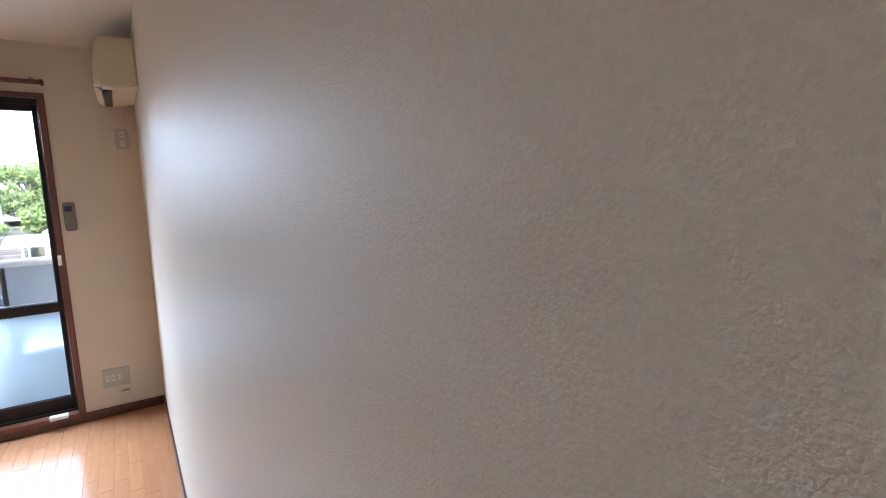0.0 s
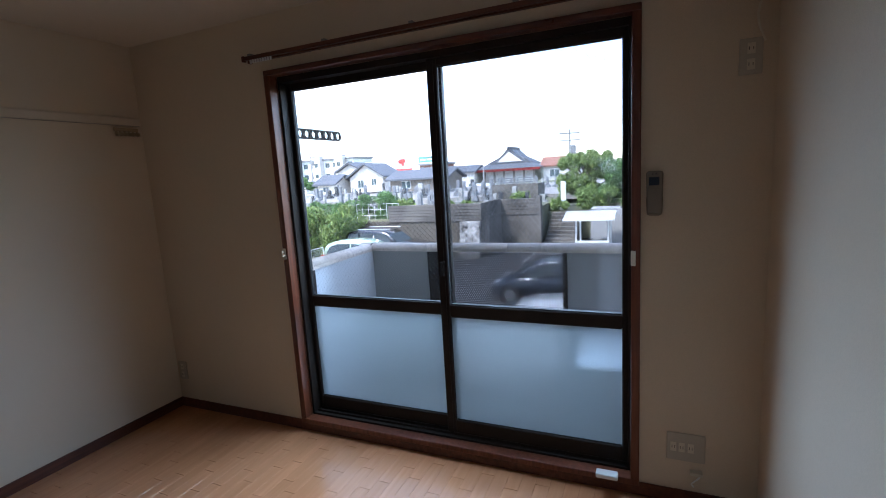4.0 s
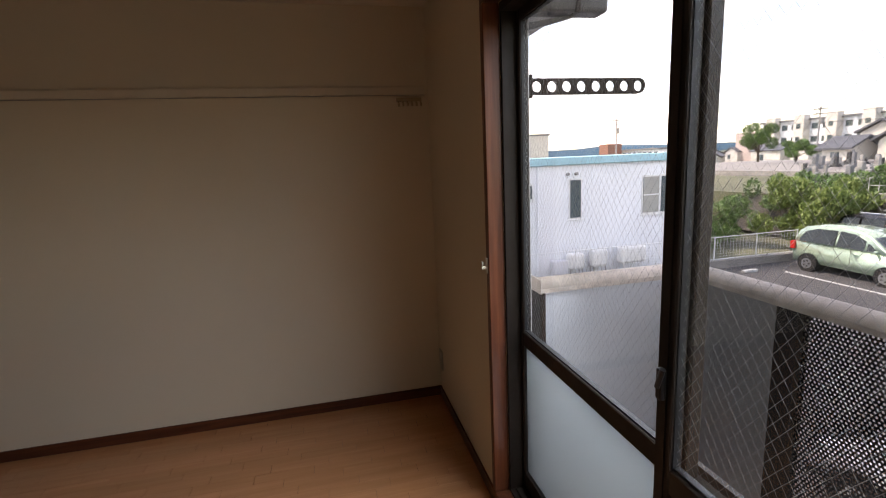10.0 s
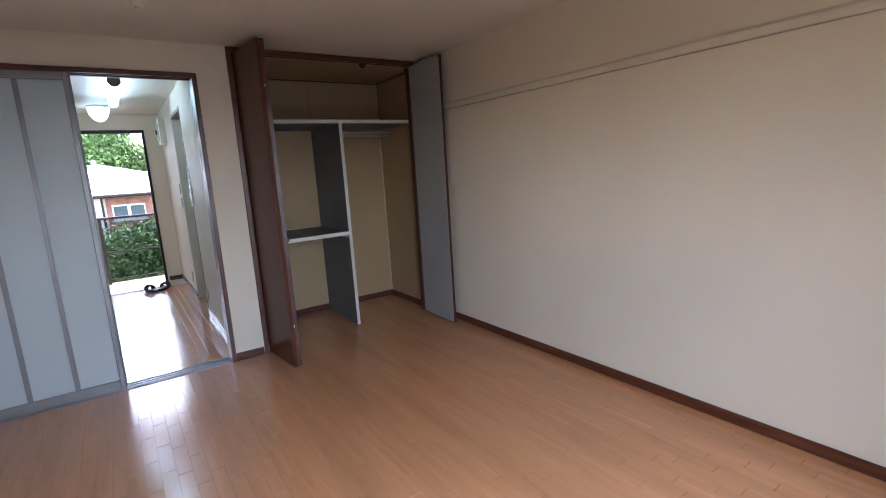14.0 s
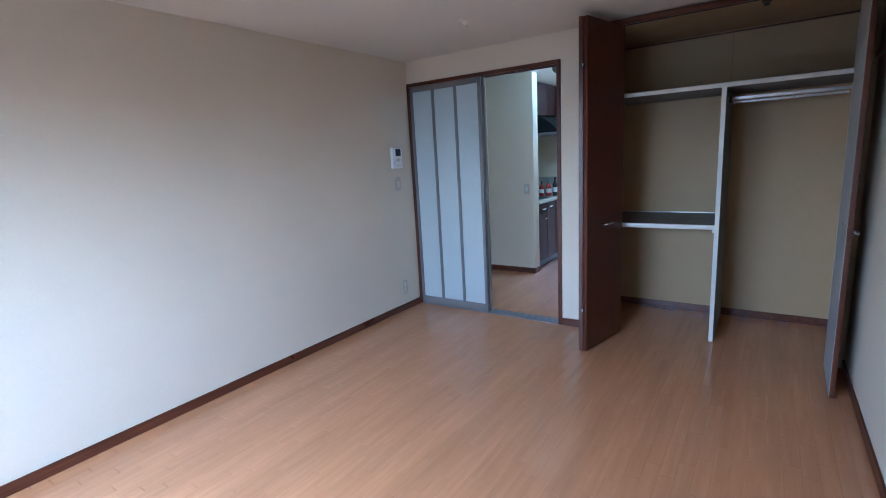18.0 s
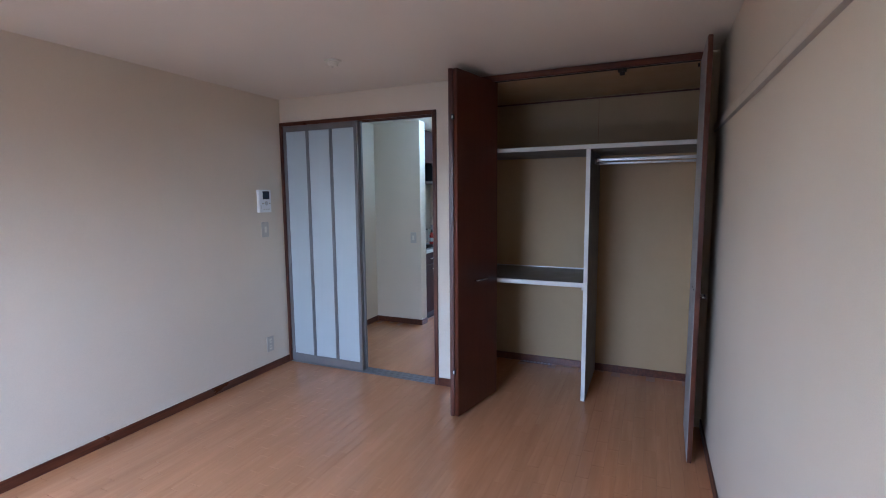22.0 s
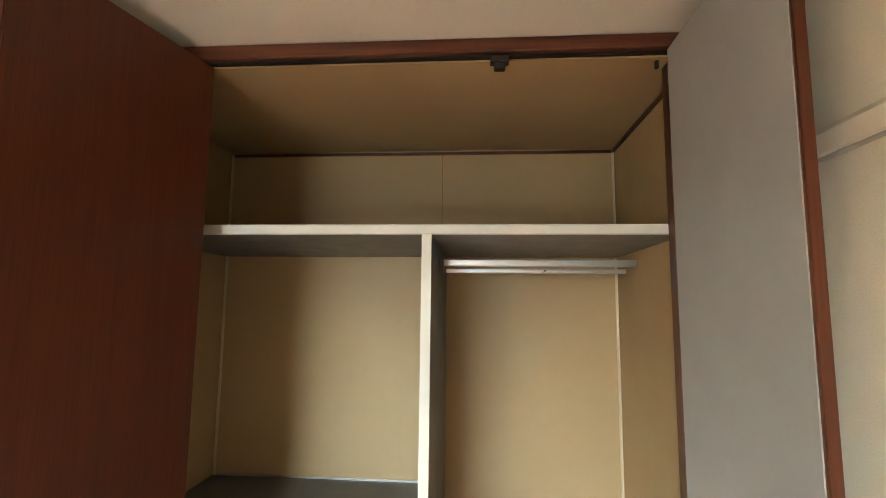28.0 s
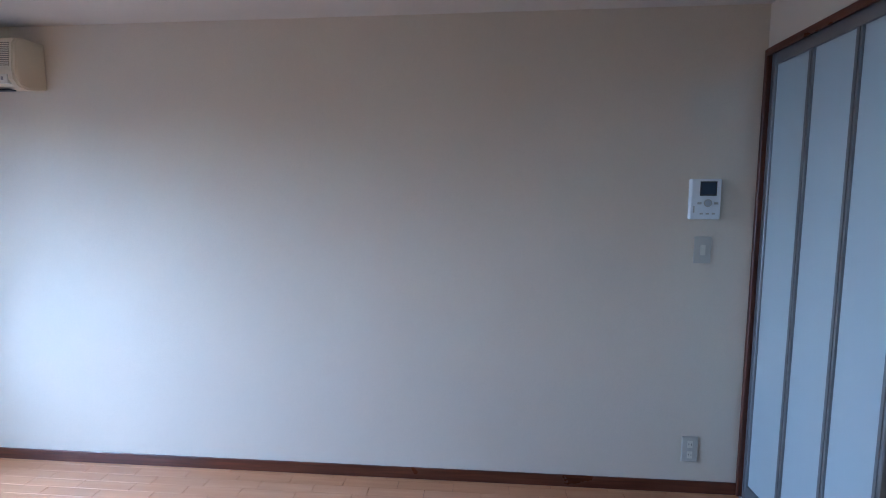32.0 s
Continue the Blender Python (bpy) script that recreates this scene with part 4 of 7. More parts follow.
# perforated screen panel in the parapet
pf = thing("perforated_panel", (1.9, 5.07, -0.1), "dark perforated metal screen panel in the balcony parapet", "screen panel")
PX0, PX1, PZ0, PZ1 = 1.525, 2.345, -0.10, 0.84
for a, b in ((1.445, PX0), (PX1, 2.375)):
    part("post", boxed(a, b, 5.045, 5.095, -0.3, 0.85), M_BRONZE, pf)
part("bottom_rail", boxed(PX0, PX1, 5.045, 5.095, -0.3, PZ0), M_CONC, pf)


def perforated(x0, x1, z0, z1, y, pitch, r, thick):
    """A sheet with round holes on a staggered grid: each hole is a ring of eight inside its cell, with a wall through the sheet."""
    verts, faces = [], []
    nx, nz = int((x1 - x0) / pitch), int((z1 - z0) / (pitch * 0.87))
    px, pz = (x1 - x0) / nx, (z1 - z0) / nz
    for j in range(nz):
        sx = 0.25 * px if j % 2 else -0.25 * px
        for i in range(nx):
            xa, xb, za, zb = x0 + i * px, x0 + (i + 1) * px, z0 + j * pz, z0 + (j + 1) * pz
            cx, cz = (xa + xb) / 2 + sx * 0.9, (za + zb) / 2
            xa += sx if i else 0
            xb += sx if i < nx - 1 else 0
            b = len(verts)
            outer = [(xb, cz), (xb, zb), (cx, zb), (xa, zb), (xa, cz), (xa, za), (cx, za), (xb, za)]
            hole = [(cx + r * math.cos(k * math.pi / 4), cz + r * math.sin(k * math.pi / 4)) for k in range(8)]
            for yy in (y - thick / 2, y + thick / 2):
                verts += [(u, yy, v) for u, v in outer + hole]
            for k in range(8):
                m = (k + 1) % 8
                faces.append((b + k, b + m, b + 8 + m, b + 8 + k))
                faces.append((b + 16 + k, b + 24 + k, b + 24 + m, b + 16 + m))
                faces.append((b + 8 + k, b + 8 + m, b + 24 + m, b + 24 + k))
    me = bpy.data.meshes.new("perforated_sheet")
    me.from_pydata(verts, [], faces)
    return me


me = perforated(PX0, PX1, PZ0, PZ1, 0.0, 0.0140, 0.0041, 0.0014)
me.transform(chain(pf).inverted() @ Matrix.Translation((0, 5.07, 0)))
M_PERF = plain("black_perforated_sheet", (0.035, 0.035, 0.04), 0.5, 0.3)
me.materials.append(M_PERF)
sheet = new("sheet", me)
sheet.parent = pf

# outdoor unit
M_UNIT = plain("white_enamel_casing", (0.62, 0.62, 0.66), 0.45, vary=0.03)
ou = thing("outdoor_unit", (2.61, 4.75, -0.2), "pale grey air conditioner outdoor unit on the balcony", "outdoor unit")
part("casing", boxed(2.50, 2.74, 4.46, 5.03, -0.15, 0.385, 0.018, 3), M_UNIT, ou)
part("top_lid", boxed(2.495, 2.745, 4.455, 5.035, 0.375, 0.395, 0.008, 2), M_UNIT, ou)
for y in (4.55, 4.94):
    part("foot", boxed(2.48, 2.76, y - 0.03, y + 0.03, -0.2, -0.15, 0.004), M_BLACK, ou)
for i in range(10):
    part("grille_bar", boxed(2.494, 2.5, 4.52, 4.94, -0.1 + i * 0.042, -0.085 + i * 0.042), M_ALUGREY, ou)

# drying pole arm and gutter
arm = thing("drying_pole_arm", (0.98, 4.33, 1.6), "dark metal drying pole arm with round holes", "pole arm")


def holed_bar(y0, y1, z, x, half, n):
    """A flat bar with round holes and a round end."""
    verts, faces = [], []
    step = (y1 - y0) / n
    seg = 16
    for i in range(n):
        cy = y0 + (i + 0.5) * step
        b = len(verts)
        last = i == n - 1
        for k in range(seg):
            a = 2 * math.pi * k / seg
            c, s = math.cos(a), math.sin(a)
            m = max(abs(c) / (step / 2), abs(s) / half)
            oy, oz = c / m, s / m
            if last and c > 0:
                oy, oz = c * half, s * half
                oy = min(oy, step / 2)
            for dx in (-0.006, 0.006):
                verts.append((x + dx, cy + oy, z + oz))
            for dx in (-0.006, 0.006):
                verts.append((x + dx, cy + c * half * 0.68, z + s * half * 0.68))
        for k in range(seg):
            o, p = b + 4 * k, b + 4 * ((k + 1) % seg)
            faces += [(o, p, p + 2, o + 2), (o + 1, o + 3, p + 3, p + 1), (o + 2, p + 2, p + 3, o + 3), (o, o + 1, p + 1, p)]
    me = bpy.data.meshes.new("holed_bar")
    me.from_pydata(verts, [], faces)
    return me


me = holed_bar(4.36, 4.855, 1.642, 0.96, 0.03, 8)
me.transform(chain(arm).inverted())
me.materials.append(M_BRONZE)
ob = new("bar", me)
ob.parent = arm
part("wall_bracket", boxed(0.945, 0.975, L + 0.15, 4.37, 1.6, 1.685, 0.004), M_BRONZE, arm)

setting("wall_outside", boxed(-3.0, WX0, L + 0.15, L + 0.17, -3.3, 2.9), M_EXT, "outer wall of the flats", "wall")
M_GUTTER = plain("dark_grey_gutter", (0.09, 0.09, 0.095), 0.5)
M_EAVE = plain("grey_eave_board", (0.35, 0.35, 0.36), 0.7)
setting("eave", boxed(-0.6, 4.5, L + 0.15, 4.95, 2.45, 2.5), M_EAVE, "grey soffit of the eave above the balcony", "eave")
setting("porch_roof", boxed(-0.6, 0.735, L + 0.17, 4.74, 2.04, 2.12), M_EAVE, "grey edge of the lower roof beside the balcony", "roof")
gut = thing("rain_gutter", (0.79, 4.55, 1.95), "dark grey box gutter with a rounded end beside the window", "gutter")
part("trough", boxed(0.735, 0.835, L + 0.17, 4.77, 1.95, 2.025, 0.018, 3), M_GUTTER, gut)
part("lip", boxed(0.73, 0.842, L + 0.17, 4.765, 2.025, 2.04, 0.004), M_GUTTER, gut)
part("band", boxed(0.732, 0.838, 4.62, 4.64, 1.947, 2.03), M_BRONZE, gut)
part("strut", extrude([(L + 0.17, 1.86), (L + 0.17, 1.90), (4.62, 1.952), (4.66, 1.952)], 0, 0.745, 0.775), M_GUTTER, gut, "slanting brace below the gutter")

shift(before, -0.014, -0.013, 0.04)

# ---- ground, car park ----
M_GROUND = plain("dry_grass_and_earth", (0.17, 0.17, 0.10), 0.95, vary=0.25, scale=0.15)
M_ASPH = plain("worn_asphalt", (0.075, 0.072, 0.075), 0.9, vary=0.16, scale=0.5, relief=0.3, relief_scale=60)
M_LINE = plain("worn_white_paint", (0.62, 0.62, 0.60), 0.8, vary=0.15, scale=4)
M_RCONC = plain("stained_retaining_concrete", (0.135, 0.12, 0.105), 0.9, vary=0.3, scale=0.7, relief=0.3, relief_scale=10)
M_PALE = plain("pale_stained_concrete", (0.34, 0.32, 0.30), 0.9, vary=0.5, scale=3.2, relief=0.3, relief_scale=12)
M_STONE = plain("brown_wall_stone", (0.115, 0.098, 0.078), 0.9, vary=0.3, scale=2.5, relief=0.4, relief_scale=14)
M_GRAVE = plain("grey_granite", (0.19, 0.195, 0.205), 0.5, vary=0.15, scale=2)
M_GRAVE_DARK = plain("dark_polished_granite", (0.06, 0.062, 0.066), 0.25, vary=0.15, scale=2)
M_GRAVE_PALE = plain("pale_weathered_granite", (0.36, 0.35, 0.33), 0.7, vary=0.2, scale=2)
M_SIDING = plain("white_metal_siding", (0.78, 0.80, 0.83), 0.5, vary=0.03, scale=0.6)
M_TEAL = plain("pale_blue_roof_edge", (0.30, 0.55, 0.62), 0.5, vary=0.05)
M_TILE = plain("dark_roof_tile", (0.10, 0.105, 0.12), 0.6, vary=0.15, scale=3)
M_PLASTER = plain("cream_plaster", (0.66, 0.62, 0.56), 0.8, vary=0.08, scale=1)
M_DARKWIN = plain("dark_window_glass", (0.07, 0.10, 0.11), 0.1, vary=0.1)
M_BLIND = plain("greyed_curtain", (0.34, 0.34, 0.31), 0.6, vary=0.05)
M_RED = plain("faded_red_paint", (0.5, 0.05, 0.04), 0.5)
M_GREENSIGN = plain("green_sign_paint", (0.12, 0.33, 0.27), 0.5)
M_TIMBER = plain("weathered_timber", (0.20, 0.17, 0.14), 0.85, vary=0.2, scale=3)
M_WHITEPAINT = plain("white_painted_steel", (0.72, 0.72, 0.70), 0.45, vary=0.05)
M_BRICK = plain("brown_brick", (0.30, 0.14, 0.10), 0.85, vary=0.2, scale=5)
M_PINK = plain("pinkish_render", (0.55, 0.44, 0.40), 0.85)
M_RIDGE = plain("hazy_hills", (0.15, 0.27, 0.38), 1.0, vary=0.08, scale=0.002)

setting("ground", boxed(-3000, 3000, -3000, 3000, GROUND - 1, GROUND - 0.03), M_GROUND, "dry grass and earth out to the horizon", "ground")
before = so_far()
setting("pavement_car_park", boxed(-13.2, 1.5, 4.6, 31.2, GROUND - 0.2, GROUND), M_ASPH, "worn dark asphalt car park", "pavement")
setting("pavement_side_path", boxed(1.5, 2.9, 4.6, 31.2, GROUND - 0.2, GROUND + 0.03), M_CONC, "concrete path beside the hedge", "pavement")
G = GROUND


def mark(x0, x1, y0, y1):
    return solo("parking_line", boxed(x0, x1, y0, y1, G, G + 0.004), M_LINE, "worn white parking bay line", "line", "parking lines")


for x0, x1, y0, y1 in ((-11.2, -7.4, 19.62, 19.74), (-11.3, -7.3, 17.08, 17.2), (-11.2, -7.4, 22.3, 22.42), (-3.06, -2.94, 25.1, 29.1), (-11.2, -7.2, 14.5, 14.62), (-2.6, 1.2, 16.6, 16.72), (-2.6, 1.2, 20.2, 20.32), (-2.6, 1.2, 11.6, 11.72), (-2.6, 1.3, 9.05, 9.17), (-2.6, 1.3, 8.2, 8.32)):
    mark(x0, x1, y0, y1)
wheel_stop = solo("wheel_stop", boxed(-0.3, 0.3, -0.08, 0.08, 0, 0.11, 0.03), M_LINE, "white concrete wheel stop on the asphalt", "wheel stop", "wheel stops")
wheel_stop.matrix_basis = pose(-5.3, 29.4, G)
for x, y, r in ((-3.9, 29.6, 0), (-11.6, 18.5, 90), (-11.7, 17.3, 90), (1.3, 18.0, 90), (1.3, 19.2, 90), (1.3, 21.6, 90), (1.3, 22.6, 90)):
    copy_thing(wheel_stop, pose(x, y, G, 0, 0, r))

# ---- retaining walls, stairs ----
rw = thing("retaining_wall", (-8.5, 26.3, G), "brown stone retaining wall with a boarded concrete top", "retaining wall")
part("backing", boxed(-20.0, -6.0, 26.15, 26.6, G, -1.31), M_RCONC, rw)
bm = bmesh.new()
bmesh.ops.create_cube(bm, size=1.0, matrix=Matrix.Diagonal((0.29, 0.10, 0.29, 1)))
bmesh.ops.bevel(bm, geom=bm.edges[:], offset=0.03, segments=1, affect="EDGES")
stone_mesh = mesh("stone", bm, M_STONE)
rng = random.Random(4)
for j in range(13):
    for i in range(23):
        x, z = -13.4 + i * 0.42 * 0.72 + (0.151 if j % 2 else 0), G + 0.12 + j * 0.152
        if x > -6.7:
            continue
        ob = new("stone", stone_mesh)
        ob.parent = rw
        ob.matrix_basis = chain(rw).inverted() @ Matrix.Translation((x, 26.13 + rng.uniform(-0.02, 0.02), z)) @ Matrix.Rotation(radians(45), 4, "Y") @ Matrix.Diagonal((0.72, 1, 0.72, 1))
for k in range(6):
    z = -1.31 + k * 0.158
    part("board", boxed(-11.1, -5.45, 26.02 + 0.012 * (k % 2), 26.3, z, z + 0.15, 0.008, 1), M_RCONC, rw)
    part("board", boxed(-5.60, -5.42 - 0.012 * (k % 2), 26.3, 29.7, z, z + 0.15, 0.008, 1), M_RCONC, rw)
    part("board", boxed(-5.45, -3.2, 29.75 + 0.012 * (k % 2), 30.0, z - 0.06, z + 0.09, 0.008, 1), M_RCONC, rw)
part("return_wall", extrude([(25.95, G), (29.8, G), (29.8, -1.31), (26.1, -1.31)], 0, -5.75, -5.45), M_RCONC, rw)
part("back_wall", boxed(-5.45, -3.2, 29.8, 30.1, G, -1.37), M_RCONC, rw)
part("pier", extrude([(25.55, G), (26.2, G), (26.2, -1.31), (25.85, -1.31)], 0, -6.62, -5.5), M_PALE, rw, "pale stained concrete pier")
part("post", boxed(-3.28, -3.05, 29.7, 30.2, G, -0.3, 0.02), M_RCONC, rw)
st = thing("outdoor_stairs", (-2.2, 31.5, G), "grey concrete stairs up the bank", "stairs")
for k in range(9):
    part("step", boxed(-3.05, -1.2, 30.3 + k * 0.34, 33.6, G + k * 0.19, G + (k + 1) * 0.19, 0.01, 1), M_RCONC, st)
bm = boxed(-60, -5.6, 26.3, 70, G, -1.2)
box(bm, -5.6, -3.2, 30.1, 70, G, -1.0)
box(bm, -3.2, 30, 33.5, 70, G, -1.55)
setting("terrace_ground", bm, M_GROUND, "raised grassy terrace behind the retaining wall", "ground")
setting("terrace_upper", boxed(-60, 4, 40, 70, -1.2, -0.75), M_CONC, "pale paved upper terrace", "ground")
bm = boxed(1.0, 2.7, 28.2, 28.45, G, -1.0)
setting("block_wall", bm, M_PARAPET, "grey block wall beside the bicycle shelter", "wall")


# ---- planting ----
def leaf_material(name, dark, light):
    m, nt, b = material(name)
    geo = nt.nodes.new("ShaderNodeNewGeometry")
    col = ramp(nt, geo.outputs["Random Per Island"], [(0.0, dark), (0.6, tuple((a + c) / 2 for a, c in zip(dark, light))), (1.0, light)])
    nt.links.new(col, b.inputs["Base Color"])
    b.inputs["Roughness"].default_value = 0.55
    b.inputs["Transmission Weight"].default_value = 0.0
    return m


M_LEAF = leaf_material("green_leaves", (0.035, 0.085, 0.022), (0.17, 0.29, 0.08))
M_LEAF2 = leaf_material("yellow_green_leaves", (0.06, 0.115, 0.025), (0.27, 0.34, 0.09))
M_CONIFER = leaf_material("conifer_sprays", (0.06, 0.12, 0.03), (0.22, 0.30, 0.07))
M_BARK = plain("bark", (0.10, 0.075, 0.055), 0.9, vary=0.2, scale=8)


def crown_mesh(name, blobs, count, size, seed, mat, upright=0.0):
    """Leaves scattered through a set of ellipsoids (x, y, z, rx, ry, rz), most of them near the outside."""
    r = np.random.default_rng(seed)
    vol = np.array([b[3] * b[4] * b[5] for b in blobs])
    pick = r.choice(len(blobs), count, p=vol / vol.sum())
    b = np.array(blobs)[pick]
    d = r.normal(size=(count, 3))
    d /= np.linalg.norm(d, axis=1)[:, None]
    rad = r.uniform(0.35, 1.0, count) ** 0.45 * r.uniform(0.85, 1.12, count)
    c = b[:, :3] + d * rad[:, None] * b[:, 3:]
    u = r.normal(size=(count, 3)) + d * 0.5 + np.array([0, 0, upright])
    u /= np.linalg.norm(u, axis=1)[:, None]
    v = np.cross(u, r.normal(size=(count, 3)))
    v /= np.linalg.norm(v, axis=1)[:, None]
    s = (size * r.uniform(0.6, 1.4, count))[:, None]
    n = np.cross(u, v)
    pts = np.stack([c - u * s, c + v * s * 0.45 + n * s * 0.12, c + u * s, c - v * s * 0.45 + n * s * 0.12], 1).reshape(-1, 3)
    idx = np.arange(count * 4).reshape(-1, 4)
    me = bpy.data.meshes.new(name)
    me.from_pydata(pts.tolist(), [], idx.tolist())
    me.materials.append(mat)
    return me


def tree(name, at, blobs, count, size, seed, label, mat=None, category="tree", trunk=0.12, upright=0.0):
    """A plant at the given foot; the blobs are measured from it."""
    ob = thing(name, at, label, category)
    r = random.Random(seed)
    bm = bmesh.new()
    top = max(b[2] for b in blobs)
    knots = [Vector((0, 0, 0))]
    for k in range(1, 5):
        knots.append(Vector((r.uniform(-0.1, 0.1), r.uniform(-0.1, 0.1), top * k / 4)))
    for k in range(4):
        rod(bm, knots[k], knots[k + 1], trunk * (1 - k * 0.2), 8, trunk * (0.8 - k * 0.2))
    for b in blobs:
        base = knots[min(3, max(1, int(b[2] / max(top, 0.1) * 4) - 1))]
        rod(bm, base, Vector(b[:3]), trunk * 0.4, 6, trunk * 0.12)
    t = new("trunk", mesh("trunk", bm, M_BARK))
    t.parent = ob
    c = new("crown", crown_mesh("crown", blobs, count, size, seed, mat or M_LEAF, upright))
    c.parent = ob
    return ob


def lumps(seed, n, x, y, z, rx, ry, rz, r):
    k = random.Random(seed)
    return [(x + k.uniform(-rx, rx), y + k.uniform(-ry, ry), z + k.uniform(-rz, rz), r * k.uniform(0.6, 1.2), r * k.uniform(0.6, 1.2), r * k.uniform(0.6, 1.2)) for _ in range(n)]


tree("willow_bush", (-14.2, 24.6, G), lumps(1, 46, 0, 0, 1.7, 1.7, 1.2, 1.1, 0.55), 26000, 0.075, 1, "large feathery green bush beside the parked cars", M_LEAF2, "bush", 0.1, 1.5)
tree("bush", (-16.6, 26.6, G), lumps(2, 34, 0, 0, 1.7, 2.6, 1.0, 1.1, 0.6), 18000, 0.075, 2, "dark green bush behind the neighbour's fence", M_LEAF, "bush", 0.1)
tree("bush", (-12.6, 27.6, -1.2), lumps(3, 22, 0, 0, 0.7, 1.7, 0.7, 0.6, 0.42), 9000, 0.065, 3, "green shrub on top of the bank", M_LEAF, "bush", 0.06)
tree("bush", (-17.2, 21.6, G), lumps(31, 24, 0, 0, 1.0, 0.9, 2.0, 0.8, 0.6), 12000, 0.07, 31, "dark green hedge bush behind the fence", M_LEAF, "bush", 0.08)
tree("pine_tree", (-47.5, 56.0, -0.8), lumps(4, 16, 0, 0, 3.3, 1.5, 1.2, 1.1, 0.7), 9000, 0.10, 4, "dark trimmed pine among the graves", M_LEAF, "tree", 0.16)
tree("pine_tree", (-42.5, 56.0, -0.8), lumps(5, 9, 0, 0, 1.5, 1.2, 1.0, 0.6, 0.6), 5000, 0.10, 5, "low trimmed pine among the graves", M_LEAF, "tree", 0.14)
tree("broadleaf_tree", (-1.4, 37.0, -1.55), lumps(6, 44, 0, 0, 2.2, 1.7, 1.2, 1.4, 0.45), 20000, 0.07, 6, "loose yellow-green tree on the terrace", M_LEAF2, "tree", 0.12)
tree("broadleaf_tree", (1.5, 36.0, -1.55), lumps(7, 40, 0, 0, 1.6, 1.6, 1.2, 1.3, 0.5), 20000, 0.07, 7, "dense green tree beside the stairs", M_LEAF, "tree", 0.12)
tree("bush", (0.4, 34.2, -1.55), lumps(8, 9, 0, 0, 0.7, 1.7, 0.5, 0.5, 0.6), 4500, 0.1, 8, "low green shrub at the terrace edge", M_LEAF2, "bush", 0.05)
for i, y in enumerate((16.9, 18.5, 20.2, 22.0, 24.0, 26.2)):
    h = 2.6 + 0.25 * math.sin(i * 2.3)
    blobs = [(0.03 * math.sin(k * 1.7), 0, 0.25 + k * h / 6, 0.46 * (1 - 0.1 * k) + 0.08, 0.75 * (1 - 0.08 * k), h / 7) for k in range(7)]
    tagged(tree("conifer", (2.55, y, G), blobs, 3000, 0.075, 20 + i, "upright yellow-green hedge conifer", M_CONIFER, "conifer", 0.05, 2.0), group="hedge conifers")
for k, (x, y) in enumerate(((-10.4, 27.6), (-8.6, 28.2), (-7.0, 27.4), (-4.6, 32.0), (-2.5, 34.4))):
    tree("weeds", (x, y, -1.2 if x < -5.6 else -1.0 if x < -3.3 else -1.55), lumps(40 + k, 4, 0, 0, 0.55, 0.7, 0.5, 0.25, 0.4), 1100, 0.09, 40 + k, "yellow-green weeds between the graves", M_LEAF2, "weeds", 0.03)

# ---- graves ----
rng = random.Random(11)
for i in range(120):
    y = rng.uniform(30.5, 50)
    x = rng.uniform(-22, -3.6) * y / 32
    if -3.4 < x < 3:
        x = -5 - rng.random() * 4
    z = -1.2 if y < 40 else -0.75
    w, h = rng.uniform(0.18, 0.34), rng.uniform(0.5, 1.15)
    tone = ("grey", "grey", "dark", "pale")[i % 4]
    g = thing("gravestone", (x, y, z), tone + " granite gravestone on a stepped base", "gravestone", "gravestones")
    if i == 0:
        grave_parts = [("base", boxed(-0.42, 0.42, -0.42, 0.42, 0, 0.22, 0.015, 1)), ("plinth", boxed(-0.3, 0.3, -0.3, 0.3, 0.22, 0.4, 0.012, 1)), ("stone", boxed(-0.17, 0.17, -0.17, 0.17, 0.4, 1.25, 0.02, 1))]
        grave_mesh = {"grey": [(n, mesh(n, b, M_GRAVE)) for n, b in grave_parts]}
        for key, mat in (("dark", M_GRAVE_DARK), ("pale", M_GRAVE_PALE)):
            grave_mesh[key] = [(n, me.copy()) for n, me in grave_mesh["grey"]]
            for n, me in grave_mesh[key]:
                me.materials[0] = mat
    for n, me in grave_mesh[tone]:
        o = new(n, me)
        o.parent = g
    g.scale = (w / 0.36, w / 0.36, h / 1.1)
gf = thing("terrace_fence", (-7.5, 27.0, -1.2), "white metal fence on the terrace edge", "fence")
for i in range(8):
    part("post", bar((-13.8 + i * 0.42, 26.9, -1.2), (-13.8 + i * 0.42, 26.9, -0.25), 0.014, 6), M_WHITEPAINT, gf)
for z in (-0.95, -0.6, -0.27):
    part("rail", bar((-13.8, 26.9, z), (-10.86, 26.9, z), 0.012, 6), M_WHITEPAINT, gf)
gp = thing("grave_plot", (-6.6, 40.0, -1.2), "raised grave plot with a pale railing", "grave plot")
part("wall", boxed(-8.6, -5.0, 38.0, 40.5, -1.2, 0.1), M_RCONC, gp)
for i in range(8):
    part("post", boxed(-8.6 + i * 0.5, -8.5 + i * 0.5, 38.0, 38.1, 0.1, 0.55), M_GRAVE, gp)
for z in (0.2, 0.36, 0.52):
    part("rail", boxed(-8.6, -5.0, 38.02, 38.08, z, z + 0.07), M_GRAVE, gp)


